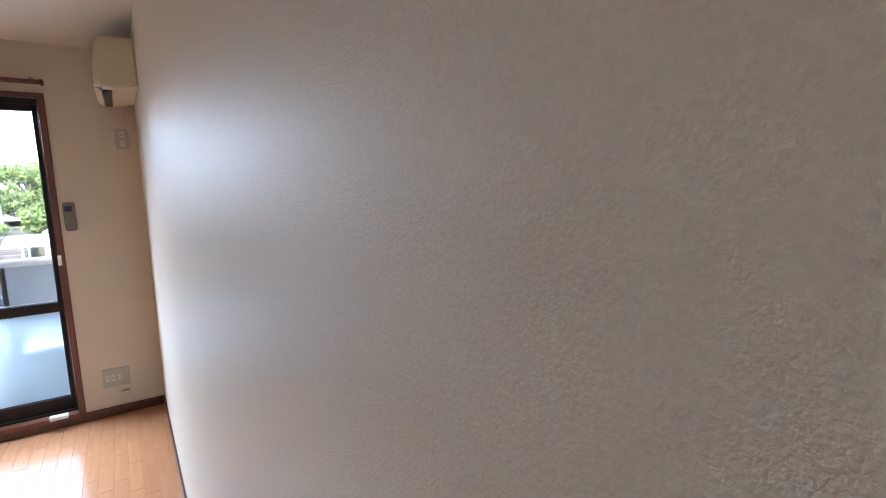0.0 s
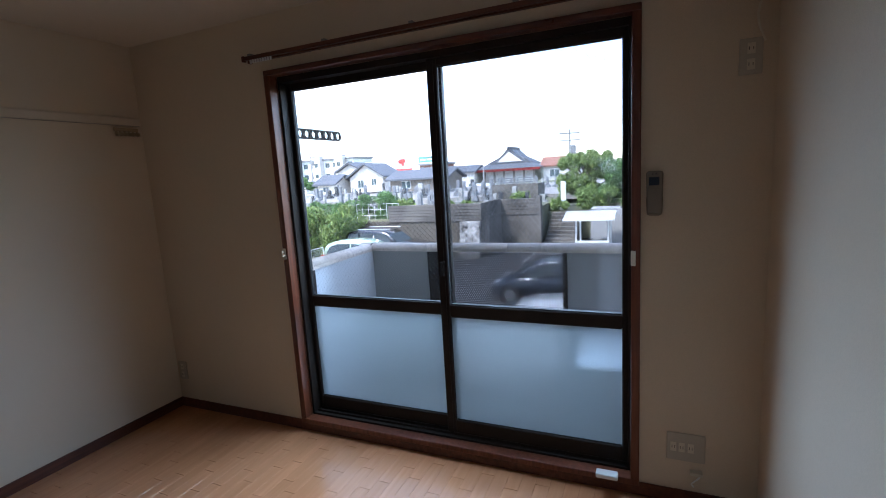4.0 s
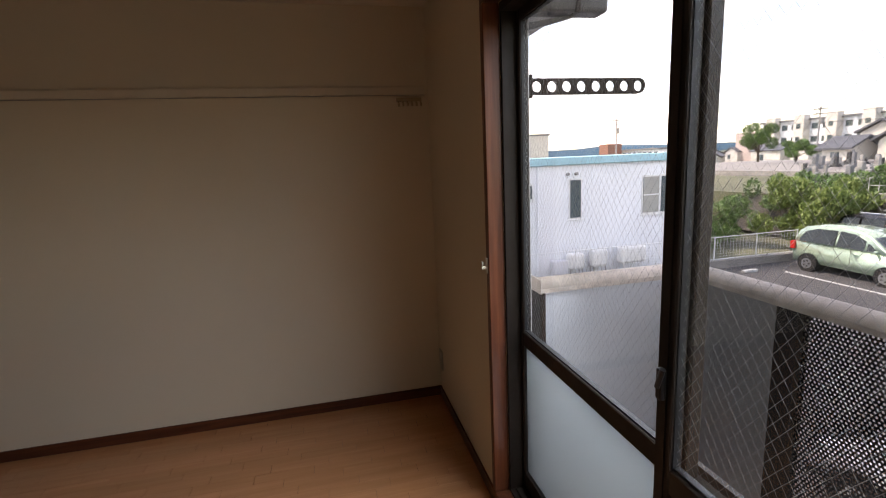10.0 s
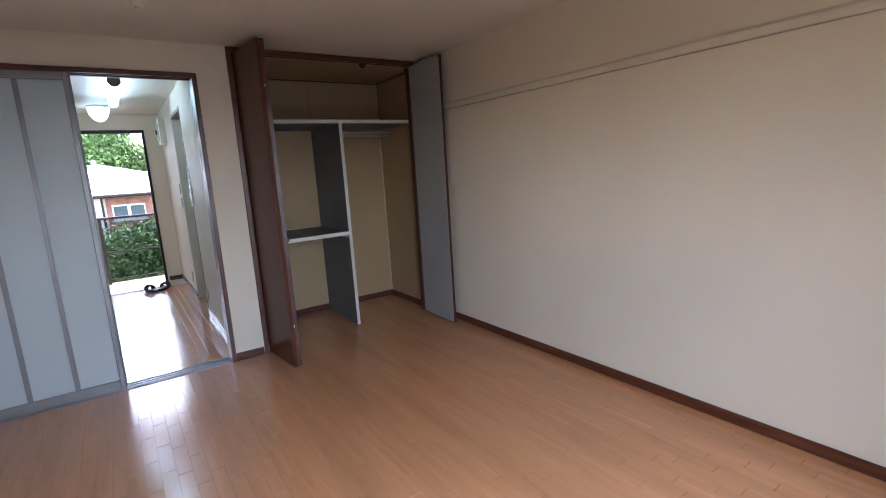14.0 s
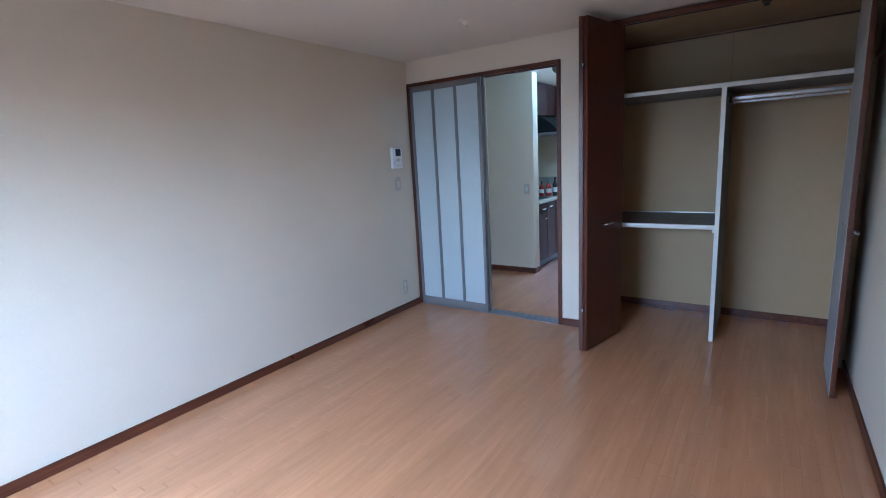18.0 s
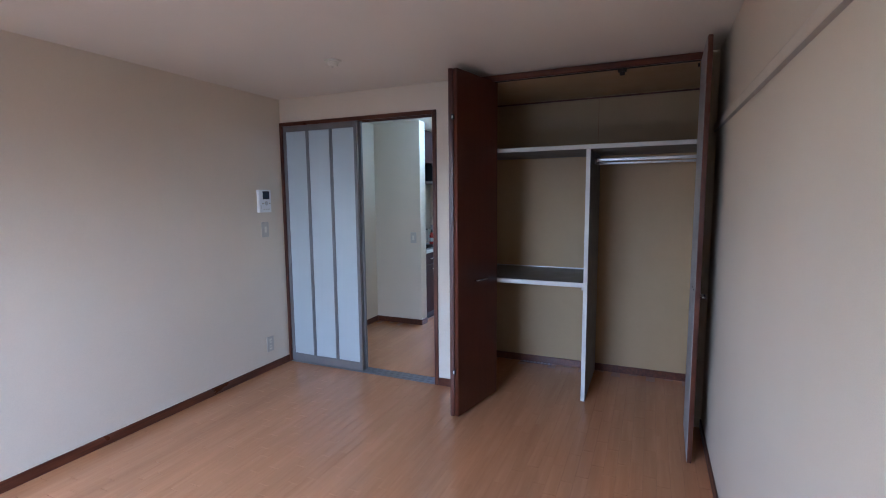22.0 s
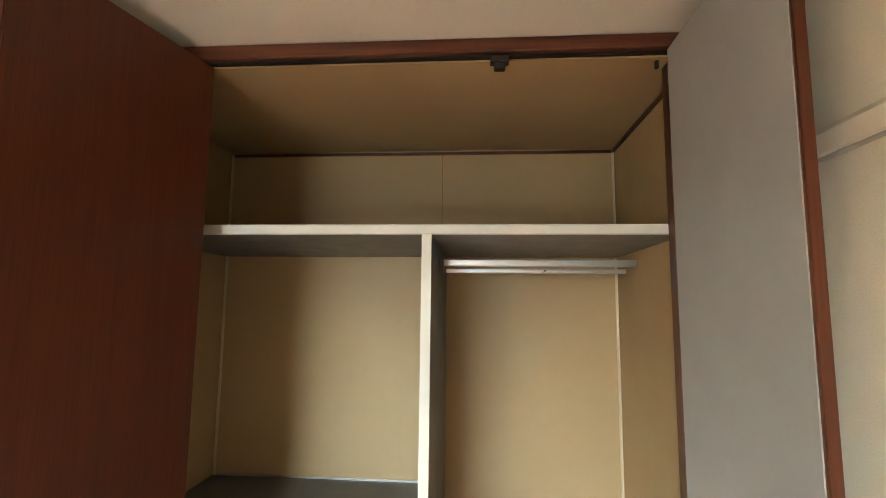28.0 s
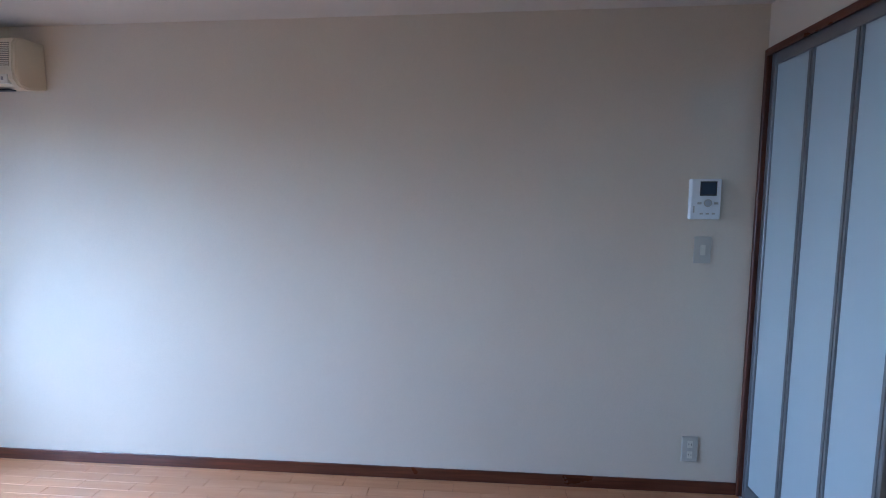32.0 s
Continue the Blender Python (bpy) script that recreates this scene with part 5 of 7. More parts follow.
# ---- buildings ----
def pane_window(ob, axis, u0, u1, z0, z1, at, out, split=2, frame_mat=None):
    """A window set on a wall; axis 0: wall at x = at, u is y; axis 1: wall at y = at, u is x."""
    fm = frame_mat or M_ALU

    def b(a0, a1, d0, d1, c0, c1, bev=0.0):
        lo, hi = sorted((at + out * d0, at + out * d1))
        return boxed(lo, hi, a0, a1, c0, c1, bev) if axis == 0 else boxed(a0, a1, lo, hi, c0, c1, bev)

    w = part("window", b(u0, u1, 0.0, 0.03, z0, z1), fm, ob, "window in a metal frame")
    step = (u1 - u0) / split
    for i in range(split):
        part("pane", b(u0 + i * step + 0.05, u0 + (i + 1) * step - 0.05, 0.03, 0.036, z0 + 0.06, z1 - 0.06), M_DARKWIN, w, "dark pane")
    part("sill", b(u0 - 0.05, u1 + 0.05, 0.0, 0.08, z0 - 0.05, z0), fm, w)
    return w


nb = thing("neighbour_house", (-19.0, 8.0, G), "low white house with siding and a pale blue roof edge", "house")
part("wall", boxed(-25.0, -13.5, -3.0, 18.1, G, 0.95), M_SIDING, nb)
part("roof", boxed(-25.2, -13.35, -3.2, 18.3, 0.95, 1.25, 0.03, 1), M_TEAL, nb, "pale blue metal roof edge")
for i in range(21):
    part("siding_joint", boxed(-13.5, -13.494, -3.0 + i, -2.985 + i, G, 0.95), M_SIDING, nb)
nb_windows = ((15.15, 16.7, -1.08, 0.42, 2), (12.07, 12.6, -1.07, 0.45, 1), (9.23, 10.65, -0.27, 0.34, 2), (3.6, 5.4, -1.0, 0.1, 2))
for u0, u1, z0, z1, n in nb_windows:
    w = pane_window(nb, 0, u0, u1, z0, z1, -13.5, 1, n, M_WHITEPAINT)
    if u1 - u0 > 1.0:
        m = (u0 + u1) / 2
        part("curtained_sash", boxed(-13.464, -13.45, u0 + 0.06, m, z0 + 0.06, z1 - 0.06), M_BLIND, w, "pale curtain behind the left sash")
        part("sash_rail", boxed(-13.45, -13.44, u0 + 0.06, m, (z0 + z1) / 2 - 0.025, (z0 + z1) / 2 + 0.025), M_WHITEPAINT, w)
        part("sash_stile", boxed(-13.464, -13.43, m - 0.04, m + 0.04, z0 + 0.05, z1 - 0.05), M_WHITEPAINT, w)
part("vent_hood", bar((-13.5, 12.0, 0.62), (-13.38, 12.0, 0.62), 0.06, 10), M_ALUGREY, nb)
part("vent_hood", bar((-13.5, 12.35, 0.62), (-13.38, 12.35, 0.62), 0.06, 10), M_ALUGREY, nb)
part("downpipe", bar((-13.44, 10.8, G), (-13.44, 10.8, 0.95), 0.04, 8), M_SIDING, nb)
part("back_door", boxed(-13.5, -13.46, 9.3, 10.3, G + 0.2, -0.45, 0.01), M_SIDING, nb, "white back door")
hb = solo("gas_heater", boxed(-13.45, -13.1, 11.3, 11.9, G + 0.1, G + 0.75, 0.03), M_UNIT, "white boiler unit beside the house wall", "boiler")
for y, high in ((12.2, 1.0), (13.15, 1.08)):
    ft = thing("fuel_tank", (-13.2, y, G), "white round-topped fuel tank on legs beside the house", "tank", "fuel tanks")
    part("tank", boxed(-13.4, -13.0, y - 0.33, y + 0.33, G + 0.4, G + high, 0.12, 3), M_WHITEPAINT, ft)
    for dx in (-0.13, 0.13):
        for dy in (-0.24, 0.24):
            part("leg", bar((-13.2 + dx, y + dy, G), (-13.2 + dx, y + dy, G + 0.45), 0.02, 6), M_ALUGREY, ft)
hb2 = solo("fuel_tank", boxed(-13.35, -12.95, 14.0, 15.1, G + 0.45, G + 1.1, 0.12, 3), M_WHITEPAINT, "white fuel tank beside the house wall", "tank")
fe = thing("mesh_fence", (-12.6, 14.0, G), "pale wire mesh fence along the car park", "fence")
part("kerb", boxed(-12.75, -12.5, 2.0, 21.9, G, G + 0.3), M_CONC, fe)
for i in range(11):
    part("post", bar((-12.62, 2.0 + i * 1.98, G + 0.3), (-12.62, 2.0 + i * 1.98, G + 1.25), 0.025, 6), M_WHITEPAINT, fe)
for z in (0.35, 1.22):
    part("rail", bar((-12.62, 2.0, G + z), (-12.62, 21.8, G + z), 0.018, 6), M_WHITEPAINT, fe)
bm = bmesh.new()
for i in range(130):
    rod(bm, (-12.62, 2.0 + i * 0.152, G + 0.35), (-12.62, 2.0 + i * 0.152, G + 1.2), 0.005, 3)
for k in range(7):
    rod(bm, (-12.62, 2.0, G + 0.45 + k * 0.11), (-12.62, 21.8, G + 0.45 + k * 0.11), 0.004, 3)
part("mesh_wires", bm, M_WHITEPAINT, fe, "thin wire mesh")


def gable_house(name, label, x0, x1, y0, y1, z0, eave, ridge, along, wall_mat, roof_mat, windows=(), over=0.5):
    """A house with a pitched roof; along 0: ridge along x, 1: along y."""
    ob = thing(name, ((x0 + x1) / 2, (y0 + y1) / 2, z0), label, "house")
    part("wall", boxed(x0, x1, y0, y1, z0, eave), wall_mat, ob)
    t = 0.15
    if along == 0:
        m = (y0 + y1) / 2
        bm = extrude([(y0 - over, eave - 0.12), (m, ridge), (y1 + over, eave - 0.12), (y1 + over, eave + 0.1), (m, ridge + t * 1.6), (y0 - over, eave + 0.1)], 0, x0 - over, x1 + over)
        gb = extrude([(y0, eave), (y1, eave), (m, ridge)], 0, x0 + 0.02, x1 - 0.02)
    else:
        m = (x0 + x1) / 2
        bm = extrude([(x0 - over, eave - 0.12), (m, ridge), (x1 + over, eave - 0.12), (x1 + over, eave + 0.1), (m, ridge + t * 1.6), (x0 - over, eave + 0.1)], 1, y0 - over, y1 + over)
        gb = extrude([(x0, eave), (x1, eave), (m, ridge)], 1, y0 + 0.02, y1 - 0.02)
    part("roof", bm, roof_mat, ob, "pitched tiled roof")
    part("gable", gb, wall_mat, ob)
    for u0, u1, a, b in windows:
        pane_window(ob, 1, u0, u1, a, b, y0, -1)
    return ob


# temple: hipped skirt below a steep gable
tp = thing("temple_hall", (-16.6, 75.0, -0.75), "dark tiled temple hall with a steep gabled roof", "temple")
part("wall", boxed(-20.6, -12.8, 72.0, 79.0, -0.75, 1.2), M_PLASTER, tp)
bm = bmesh.new()
lo = [bm.verts.new(p) for p in ((-22.2, 70.4, 1.25), (-11.2, 70.4, 1.25), (-11.2, 80.4, 1.25), (-22.2, 80.4, 1.25))]
hi = [bm.verts.new(p) for p in ((-19.6, 73.2, 2.2), (-13.8, 73.2, 2.2), (-13.8, 77.6, 2.2), (-19.6, 77.6, 2.2))]
bm.faces.new(lo[::-1])
bm.faces.new(hi)
for i in range(4):
    bm.faces.new((lo[i], lo[(i + 1) % 4], hi[(i + 1) % 4], hi[i]))
part("lower_roof", bm, M_TILE, tp, "flared lower tiled roof")
part("upper_roof", extrude([(-20.4, 2.0), (-18.2, 3.0), (-16.9, 4.2), (-16.5, 4.2), (-15.2, 3.0), (-13.0, 2.0)], 1, 72.6, 78.2), M_TILE, tp, "steep gabled tiled roof")
part("gable_board", extrude([(-18.6, 2.25), (-16.7, 3.7), (-14.8, 2.25)], 1, 72.5, 72.58), M_PLASTER, tp, "white gable triangle")
part("ridge", boxed(-16.95, -16.45, 72.2, 78.6, 4.15, 4.5, 0.05, 1), M_TILE, tp)
part("eave_board", boxed(-21.6, -11.8, 70.9, 71.0, 0.9, 1.25), M_RED, tp, "red-brown eave board")
for i in range(6):
    part("column", boxed(-20.4 + i * 1.5, -20.15 + i * 1.5, 71.3, 71.55, -0.75, 0.95), M_TIMBER, tp)
gable_house("temple_annex", "low white annex with a red-brown roof", -11.5, -6.6, 72, 77, -0.75, 1.3, 2.4, 0, M_PLASTER, M_BRICK, [(-10.6, -9.2, -0.3, 0.8)])
gable_house("long_hall", "long white hall with a grey roof", -31.0, -21.5, 70, 75, -0.75, 1.1, 1.9, 0, M_PLASTER, M_TILE, [(-29.6, -28.2, 0, 1.0), (-26.2, -24.8, 0, 1.0)])
gable_house("house", "cream house with a grey gabled roof", -35.4, -30.2, 58, 63, -0.75, 1.2, 2.9, 1, M_PLASTER, M_TILE, [(-34.2, -33.2, -0.2, 0.9), (-32.0, -31.2, 0.1, 1.0)])
gable_house("house", "dark house with a broad hipped grey roof", -26.8, -19.2, 54, 59, -0.75, 0.7, 1.6, 0, M_TIMBER, M_TILE, [(-25.2, -24.0, -0.4, 0.5)])
gable_house("house", "small grey-roofed house among the graves", -39.5, -36.6, 56, 60, -0.75, 0.5, 1.6, 0, M_PLASTER, M_TILE, [(-38.6, -37.6, -0.5, 0.2)])
gable_house("house", "grey house with an upper storey", -43.0, -38.5, 66, 70, -0.75, 2.2, 3.4, 1, M_PLASTER, M_TILE, [(-41.8, -40.6, 0.8, 1.8)])
gable_house("garden_house", "timber house behind the hedge with a deep eave", 3.6, 8.5, 27, 33, G, 1.8, 3.2, 1, M_TIMBER, M_TILE, [(4.4, 5.6, -1.2, 0.2)], 1.0)
tf = thing("timber_fence", (3.1, 16.0, G), "tall weathered timber fence behind the hedge", "fence")
for i in range(26):
    part("plank", boxed(3.08, 3.11, 12.0 + i * 0.62, 12.59 + i * 0.62, G, 0.1 + 0.06 * math.sin(i * 3.1)), M_TIMBER, tf)
for z in (G + 0.5, -0.6):
    part("rail", boxed(3.11, 3.16, 12.0, 28.1, z, z + 0.09), M_TIMBER, tf)


def flats(name, label, x0, x1, y0, y1, z0, z1, floors, bays, wall_mat, towers=0):
    ob = thing(name, ((x0 + x1) / 2, (y0 + y1) / 2, z0), label, "apartment building")
    part("wall", boxed(x0, x1, y0, y1, z0, z1), wall_mat, ob)
    part("roof", boxed(x0 - 0.4, x1 + 0.4, y0 - 0.6, y1 + 0.4, z1, z1 + 0.5), M_GRAVE, ob)
    bw, fh = (x1 - x0) / bays, (z1 - z0) / floors
    for i in range(bays):
        for k in range(floors):
            u, z = x0 + i * bw, z0 + k * fh
            if i % 3 == 1 and towers:
                continue
            w = part("window", boxed(u + bw * 0.2, u + bw * 0.8, y0 - 0.1, y0, z + fh * 0.3, z + fh * 0.78), M_ALU, ob)
            for s in (0, 1):
                part("pane", boxed(u + bw * (0.23 + s * 0.28), u + bw * (0.49 + s * 0.28), y0 - 0.13, y0 - 0.1, z + fh * 0.34, z + fh * 0.74), M_DARKWIN, w)
    if towers:
        for i in range(bays):
            if i % 3 == 1:
                u = x0 + i * bw
                t = part("stair_tower", boxed(u, u + bw, y0 - 2.0, y0, z0, z1 + 1.3), M_PLASTER, ob)
                for k in range(floors):
                    part("opening", boxed(u + bw * 0.3, u + bw * 0.7, y0 - 2.1, y0 - 2.0, z0 + (k + 0.4) * fh, z0 + (k + 0.75) * fh), M_DARKWIN, t)
    return ob


flats("apartment_block", "white four-storey apartment block with stair towers", -108.0, -76.0, 120, 130, -6.0, 6.6, 4, 12, M_SIDING, 1)
flats("apartment_block", "pale office block far off", -150.0, -137.0, 60, 70, -4.0, 7.0, 4, 6, M_PLASTER)
flats("long_building", "long white low building far off", -153.0, -122.0, 98, 106, -4.0, 1.2, 2, 12, M_SIDING)
flats("brick_block", "red-brick block with a green sign far off", -51.0, -44.0, 112, 118, -3.0, 3.2, 3, 5, M_BRICK)
solo("end_block", boxed(-118.0, -108.6, 121, 130, -6.0, 4.8, 0.1), M_PINK, "pinkish windowless end block far off", "building")
solo("chimney_tower", boxed(-141.0, -136.0, 90, 95, -4, 3.6), M_BRICK, "red-brown square tower far off", "tower")
sg = thing("billboard", (-54.3, 110, -2), "white billboard with a red emblem and red band", "billboard")
part("board", boxed(-56.6, -52.0, 109.7, 110, 1.6, 5.5), M_WHITEPAINT, sg)
part("band", boxed(-56.6, -52.0, 109.6, 109.7, 1.6, 2.7), M_RED, sg, "red band")
bm = extrude([(-55.7, 4.0), (-55.0, 4.0), (-54.8, 3.3), (-54.4, 3.3), (-54.2, 4.0), (-53.6, 4.6), (-54.2, 5.1), (-55.2, 5.1), (-55.9, 4.6)], 1, 109.6, 109.7)
part("emblem", bm, M_RED, sg, "red emblem shape")
for x in (-56.0, -52.6):
    part("leg", bar((x, 109.9, -3), (x, 109.9, 1.7), 0.15, 8), M_ALUGREY, sg)
sg2 = thing("roof_sign", (-47.6, 111, 3.2), "green roof sign with pale bars", "sign")
part("board", boxed(-51.0, -44.6, 111.4, 111.7, 3.9, 5.4), M_GREENSIGN, sg2)
for i in range(3):
    part("bar", boxed(-50.4 + i * 2.0, -49.0 + i * 2.0, 111.3, 111.4, 4.4, 4.8), M_WHITEPAINT, sg2)
for x in (-50.4, -45.2):
    part("leg", bar((x, 111.6, 3.2), (x, 111.6, 3.95), 0.1, 6), M_ALUGREY, sg2)
rng = random.Random(23)
for i in range(34):
    x = -170 + i * 5.3 + rng.uniform(-1.5, 1.5)
    if -36 < x < -4:
        continue
    y = rng.uniform(95, 135)
    w, h = rng.uniform(4, 8), rng.uniform(2.0, 4.4)
    gable_house("far_house", "small far house with a grey roof", x - w / 2, x + w / 2, y, y + 6, -4.5, -4.5 + h, -3.2 + h, rng.randint(0, 1), rng.choice((M_PLASTER, M_SIDING)), M_TILE, [(x - w * 0.3, x - w * 0.05, -4.2 + h * 0.4, -3.6 + h * 0.6)], 0.4)


def utility_pole(x, y, z0, h, label):
    ob = thing("utility_pole", (x, y, z0), label, "utility pole", "utility poles")
    part("pole", bar((x, y, z0), (x, y, z0 + h), 0.12, 8, 0.08), M_PARAPET, ob)
    for dz in (0.3, 0.9):
        part("crossarm", boxed(x - 0.9, x + 0.9, y - 0.05, y + 0.05, z0 + h - dz - 0.1, z0 + h - dz), M_ALUGREY, ob)
    for dx in (-0.8, -0.3, 0.3, 0.8):
        part("insulator", bar((x + dx, y, z0 + h - 0.3), (x + dx, y, z0 + h - 0.1), 0.05, 6), M_WHITEPAINT, ob)
    part("transformer", bar((x + 0.3, y, z0 + h - 2.2), (x + 0.3, y, z0 + h - 1.4), 0.25, 8), M_ALUGREY, ob)
    return ob


utility_pole(-3.8, 46.0, -1.5, 5.9, "grey utility pole with crossarms")
utility_pole(-45.0, 62.0, -1.0, 6.6, "grey utility pole beyond the white house")
utility_pole(-60.0, 44.0, -2.0, 8.0, "grey utility pole with crossarms in the distance")
solo("flag_pole", bar((-20.0, 70, -0.75), (-20.0, 70, 6.0), 0.09, 6, 0.05), M_PARAPET, "thin tall grey pole beside the temple", "pole")
wires = thing("power_lines", (-25, 50, 3.5), "thin black overhead power lines", "power lines")
for z, dy in ((4.1, 0.0), (3.6, 0.4), (4.3, -0.4)):
    bm = bmesh.new()
    pts = [Vector((-60 + t * 56.2 / 12, 44 + dy + t * 2.0 / 12, 5.6 + (z - 4.1) - (5.6 - z) * t / 12 - 1.1 * math.sin(math.pi * t / 12))) for t in range(13)]
    for a, b in zip(pts, pts[1:]):
        rod(bm, a, b, 0.013, 4)
    part("wire", bm, M_BLACK, wires)
# hills on the horizon
bm = bmesh.new()
prev = None
for i in range(61):
    a = radians(20 + i * 2.2)
    h = 16 + 22 * noise.noise(Vector((i * 0.17, 3.1, 0))) + 8 * noise.noise(Vector((i * 0.6, 1.7, 0)))
    p, q = Vector((-2600 * math.sin(a) + 700, 2600 * math.cos(a), -60)), Vector((-2600 * math.sin(a) + 700, 2600 * math.cos(a), h))
    cur = (bm.verts.new(p), bm.verts.new(q))
    if prev:
        bm.faces.new((prev[0], cur[0], cur[1], prev[1]))
    prev = cur
setting("backdrop_hills", bm, M_RIDGE, "hazy blue hills on the horizon", "backdrop")
solo("white_banner", boxed(-2.62, -2.3, 34.0, 34.04, -0.9, 0.35, 0.01), M_WHITEPAINT, "narrow white banner board on the terrace", "banner")
solo("storage_box", boxed(-0.2, 1.3, 29.0, 30.4, G, -1.05, 0.03), M_PARAPET, "grey storage hut behind the bicycle shelter", "hut")

# bicycle shelter
bs = thing("bicycle_shelter", (0.3, 26.4, G), "white bicycle shelter with a curved roof", "shelter")
for x, y in ((-0.5, 25.6), (0.98, 25.6), (-0.5, 27.2), (0.98, 27.2)):
    part("post", boxed(x - 0.04, x + 0.04, y - 0.04, y + 0.04, G, -1.3), M_WHITEPAINT, bs)
bm = bmesh.new()
rows = []
for x in (-1.05, 1.3):
    rows.append([bm.verts.new((x, 25.1 + t * 0.3, -1.22 + 0.28 * math.sin(min(1.0, t / 5) * math.pi / 2) - 0.06 * max(0, t - 5))) for t in range(9)])
for i in range(8):
    bm.faces.new((rows[0][i], rows[1][i], rows[1][i + 1], rows[0][i + 1]))
bmesh.ops.solidify(bm, geom=bm.faces[:], thickness=0.05)
part("roof", bm, M_WHITEPAINT, bs, "curved pale roof sheet")
part("gutter", boxed(-1.05, 1.3, 25.02, 25.1, -1.28, -1.18), M_WHITEPAINT, bs)
for i in range(19):
    part("slat", boxed(-0.46 + i * 0.076, -0.40 + i * 0.076, 25.6, 25.63, G + 0.12, G + 0.95), M_WHITEPAINT, bs)
for z in (G + 0.1, G + 0.95):
    part("rail", boxed(-0.5, 0.98, 25.63, 25.66, z, z + 0.05), M_WHITEPAINT, bs)
part("base", boxed(-0.7, 1.2, 25.4, 27.4, G, G + 0.1, 0.02), M_CONC, bs)
bk = thing("bicycle", (0.3, 26.3, G + 0.1), "dark bicycle parked in the shelter", "bicycle")
for x in (-0.22, 0.78):
    bm = bmesh.new()
    ring = [Vector((x + 0.33 * math.cos(a), 26.3, G + 0.45 + 0.33 * math.sin(a))) for a in [i * math.pi / 10 for i in range(20)]]
    for a, b in zip(ring, ring[1:] + ring[:1]):
        rod(bm, a, b, 0.022, 6)
    for k in range(0, 10, 2):
        rod(bm, ring[k], ring[k + 10], 0.004, 4)
    part("wheel", bm, M_BLACK, bk)
bm = bmesh.new()
for p, q in (((-0.22, 0.45), (0.15, 0.55)), ((0.15, 0.55), (0.1, 0.95)), ((0.1, 0.9), (0.62, 0.95)), ((0.15, 0.55), (0.62, 0.9)), ((0.62, 1.05), (0.78, 0.45)), ((-0.22, 0.45), (0.1, 0.9))):
    rod(bm, (p[0], 26.3, G + p[1]), (q[0], 26.3, G + q[1]), 0.02, 6)
part("frame", bm, M_BLACK, bk)
part("saddle", boxed(-0.02, 0.24, 26.23, 26.37, G + 0.97, G + 1.03, 0.02), M_BLACK, bk)
part("handlebar", bar((0.58, 26.02, G + 1.08), (0.58, 26.58, G + 1.08), 0.016, 8), M_CHROME, bk)
part("basket", boxed(0.68, 0.98, 26.14, 26.46, G + 0.8, G + 1.05, 0.01), M_ALUGREY, bk)


# ---- cars ----
M_TYRE = plain("tyre_rubber", (0.02, 0.02, 0.02), 0.8)
M_CARGLASS = plain("tinted_car_glass", (0.045, 0.055, 0.06), 0.06, vary=0.02)
M_SCREEN = plain("windscreen_glass", (0.10, 0.13, 0.15), 0.06, vary=0.02)
M_LAMP = plain("headlamp_lens", (0.30, 0.31, 0.33), 0.1)
M_TAIL = plain("red_tail_lamp", (0.55, 0.02, 0.015), 0.15)


def paint(name, colour, metal=0.3):
    m = plain(name, colour, 0.25, metal, vary=0.03, scale=1.0)
    b = m.node_tree.nodes["Principled BSDF"]
    b.inputs["Coat Weight"].default_value = 0.8
    b.inputs["Coat Roughness"].default_value = 0.05
    return m


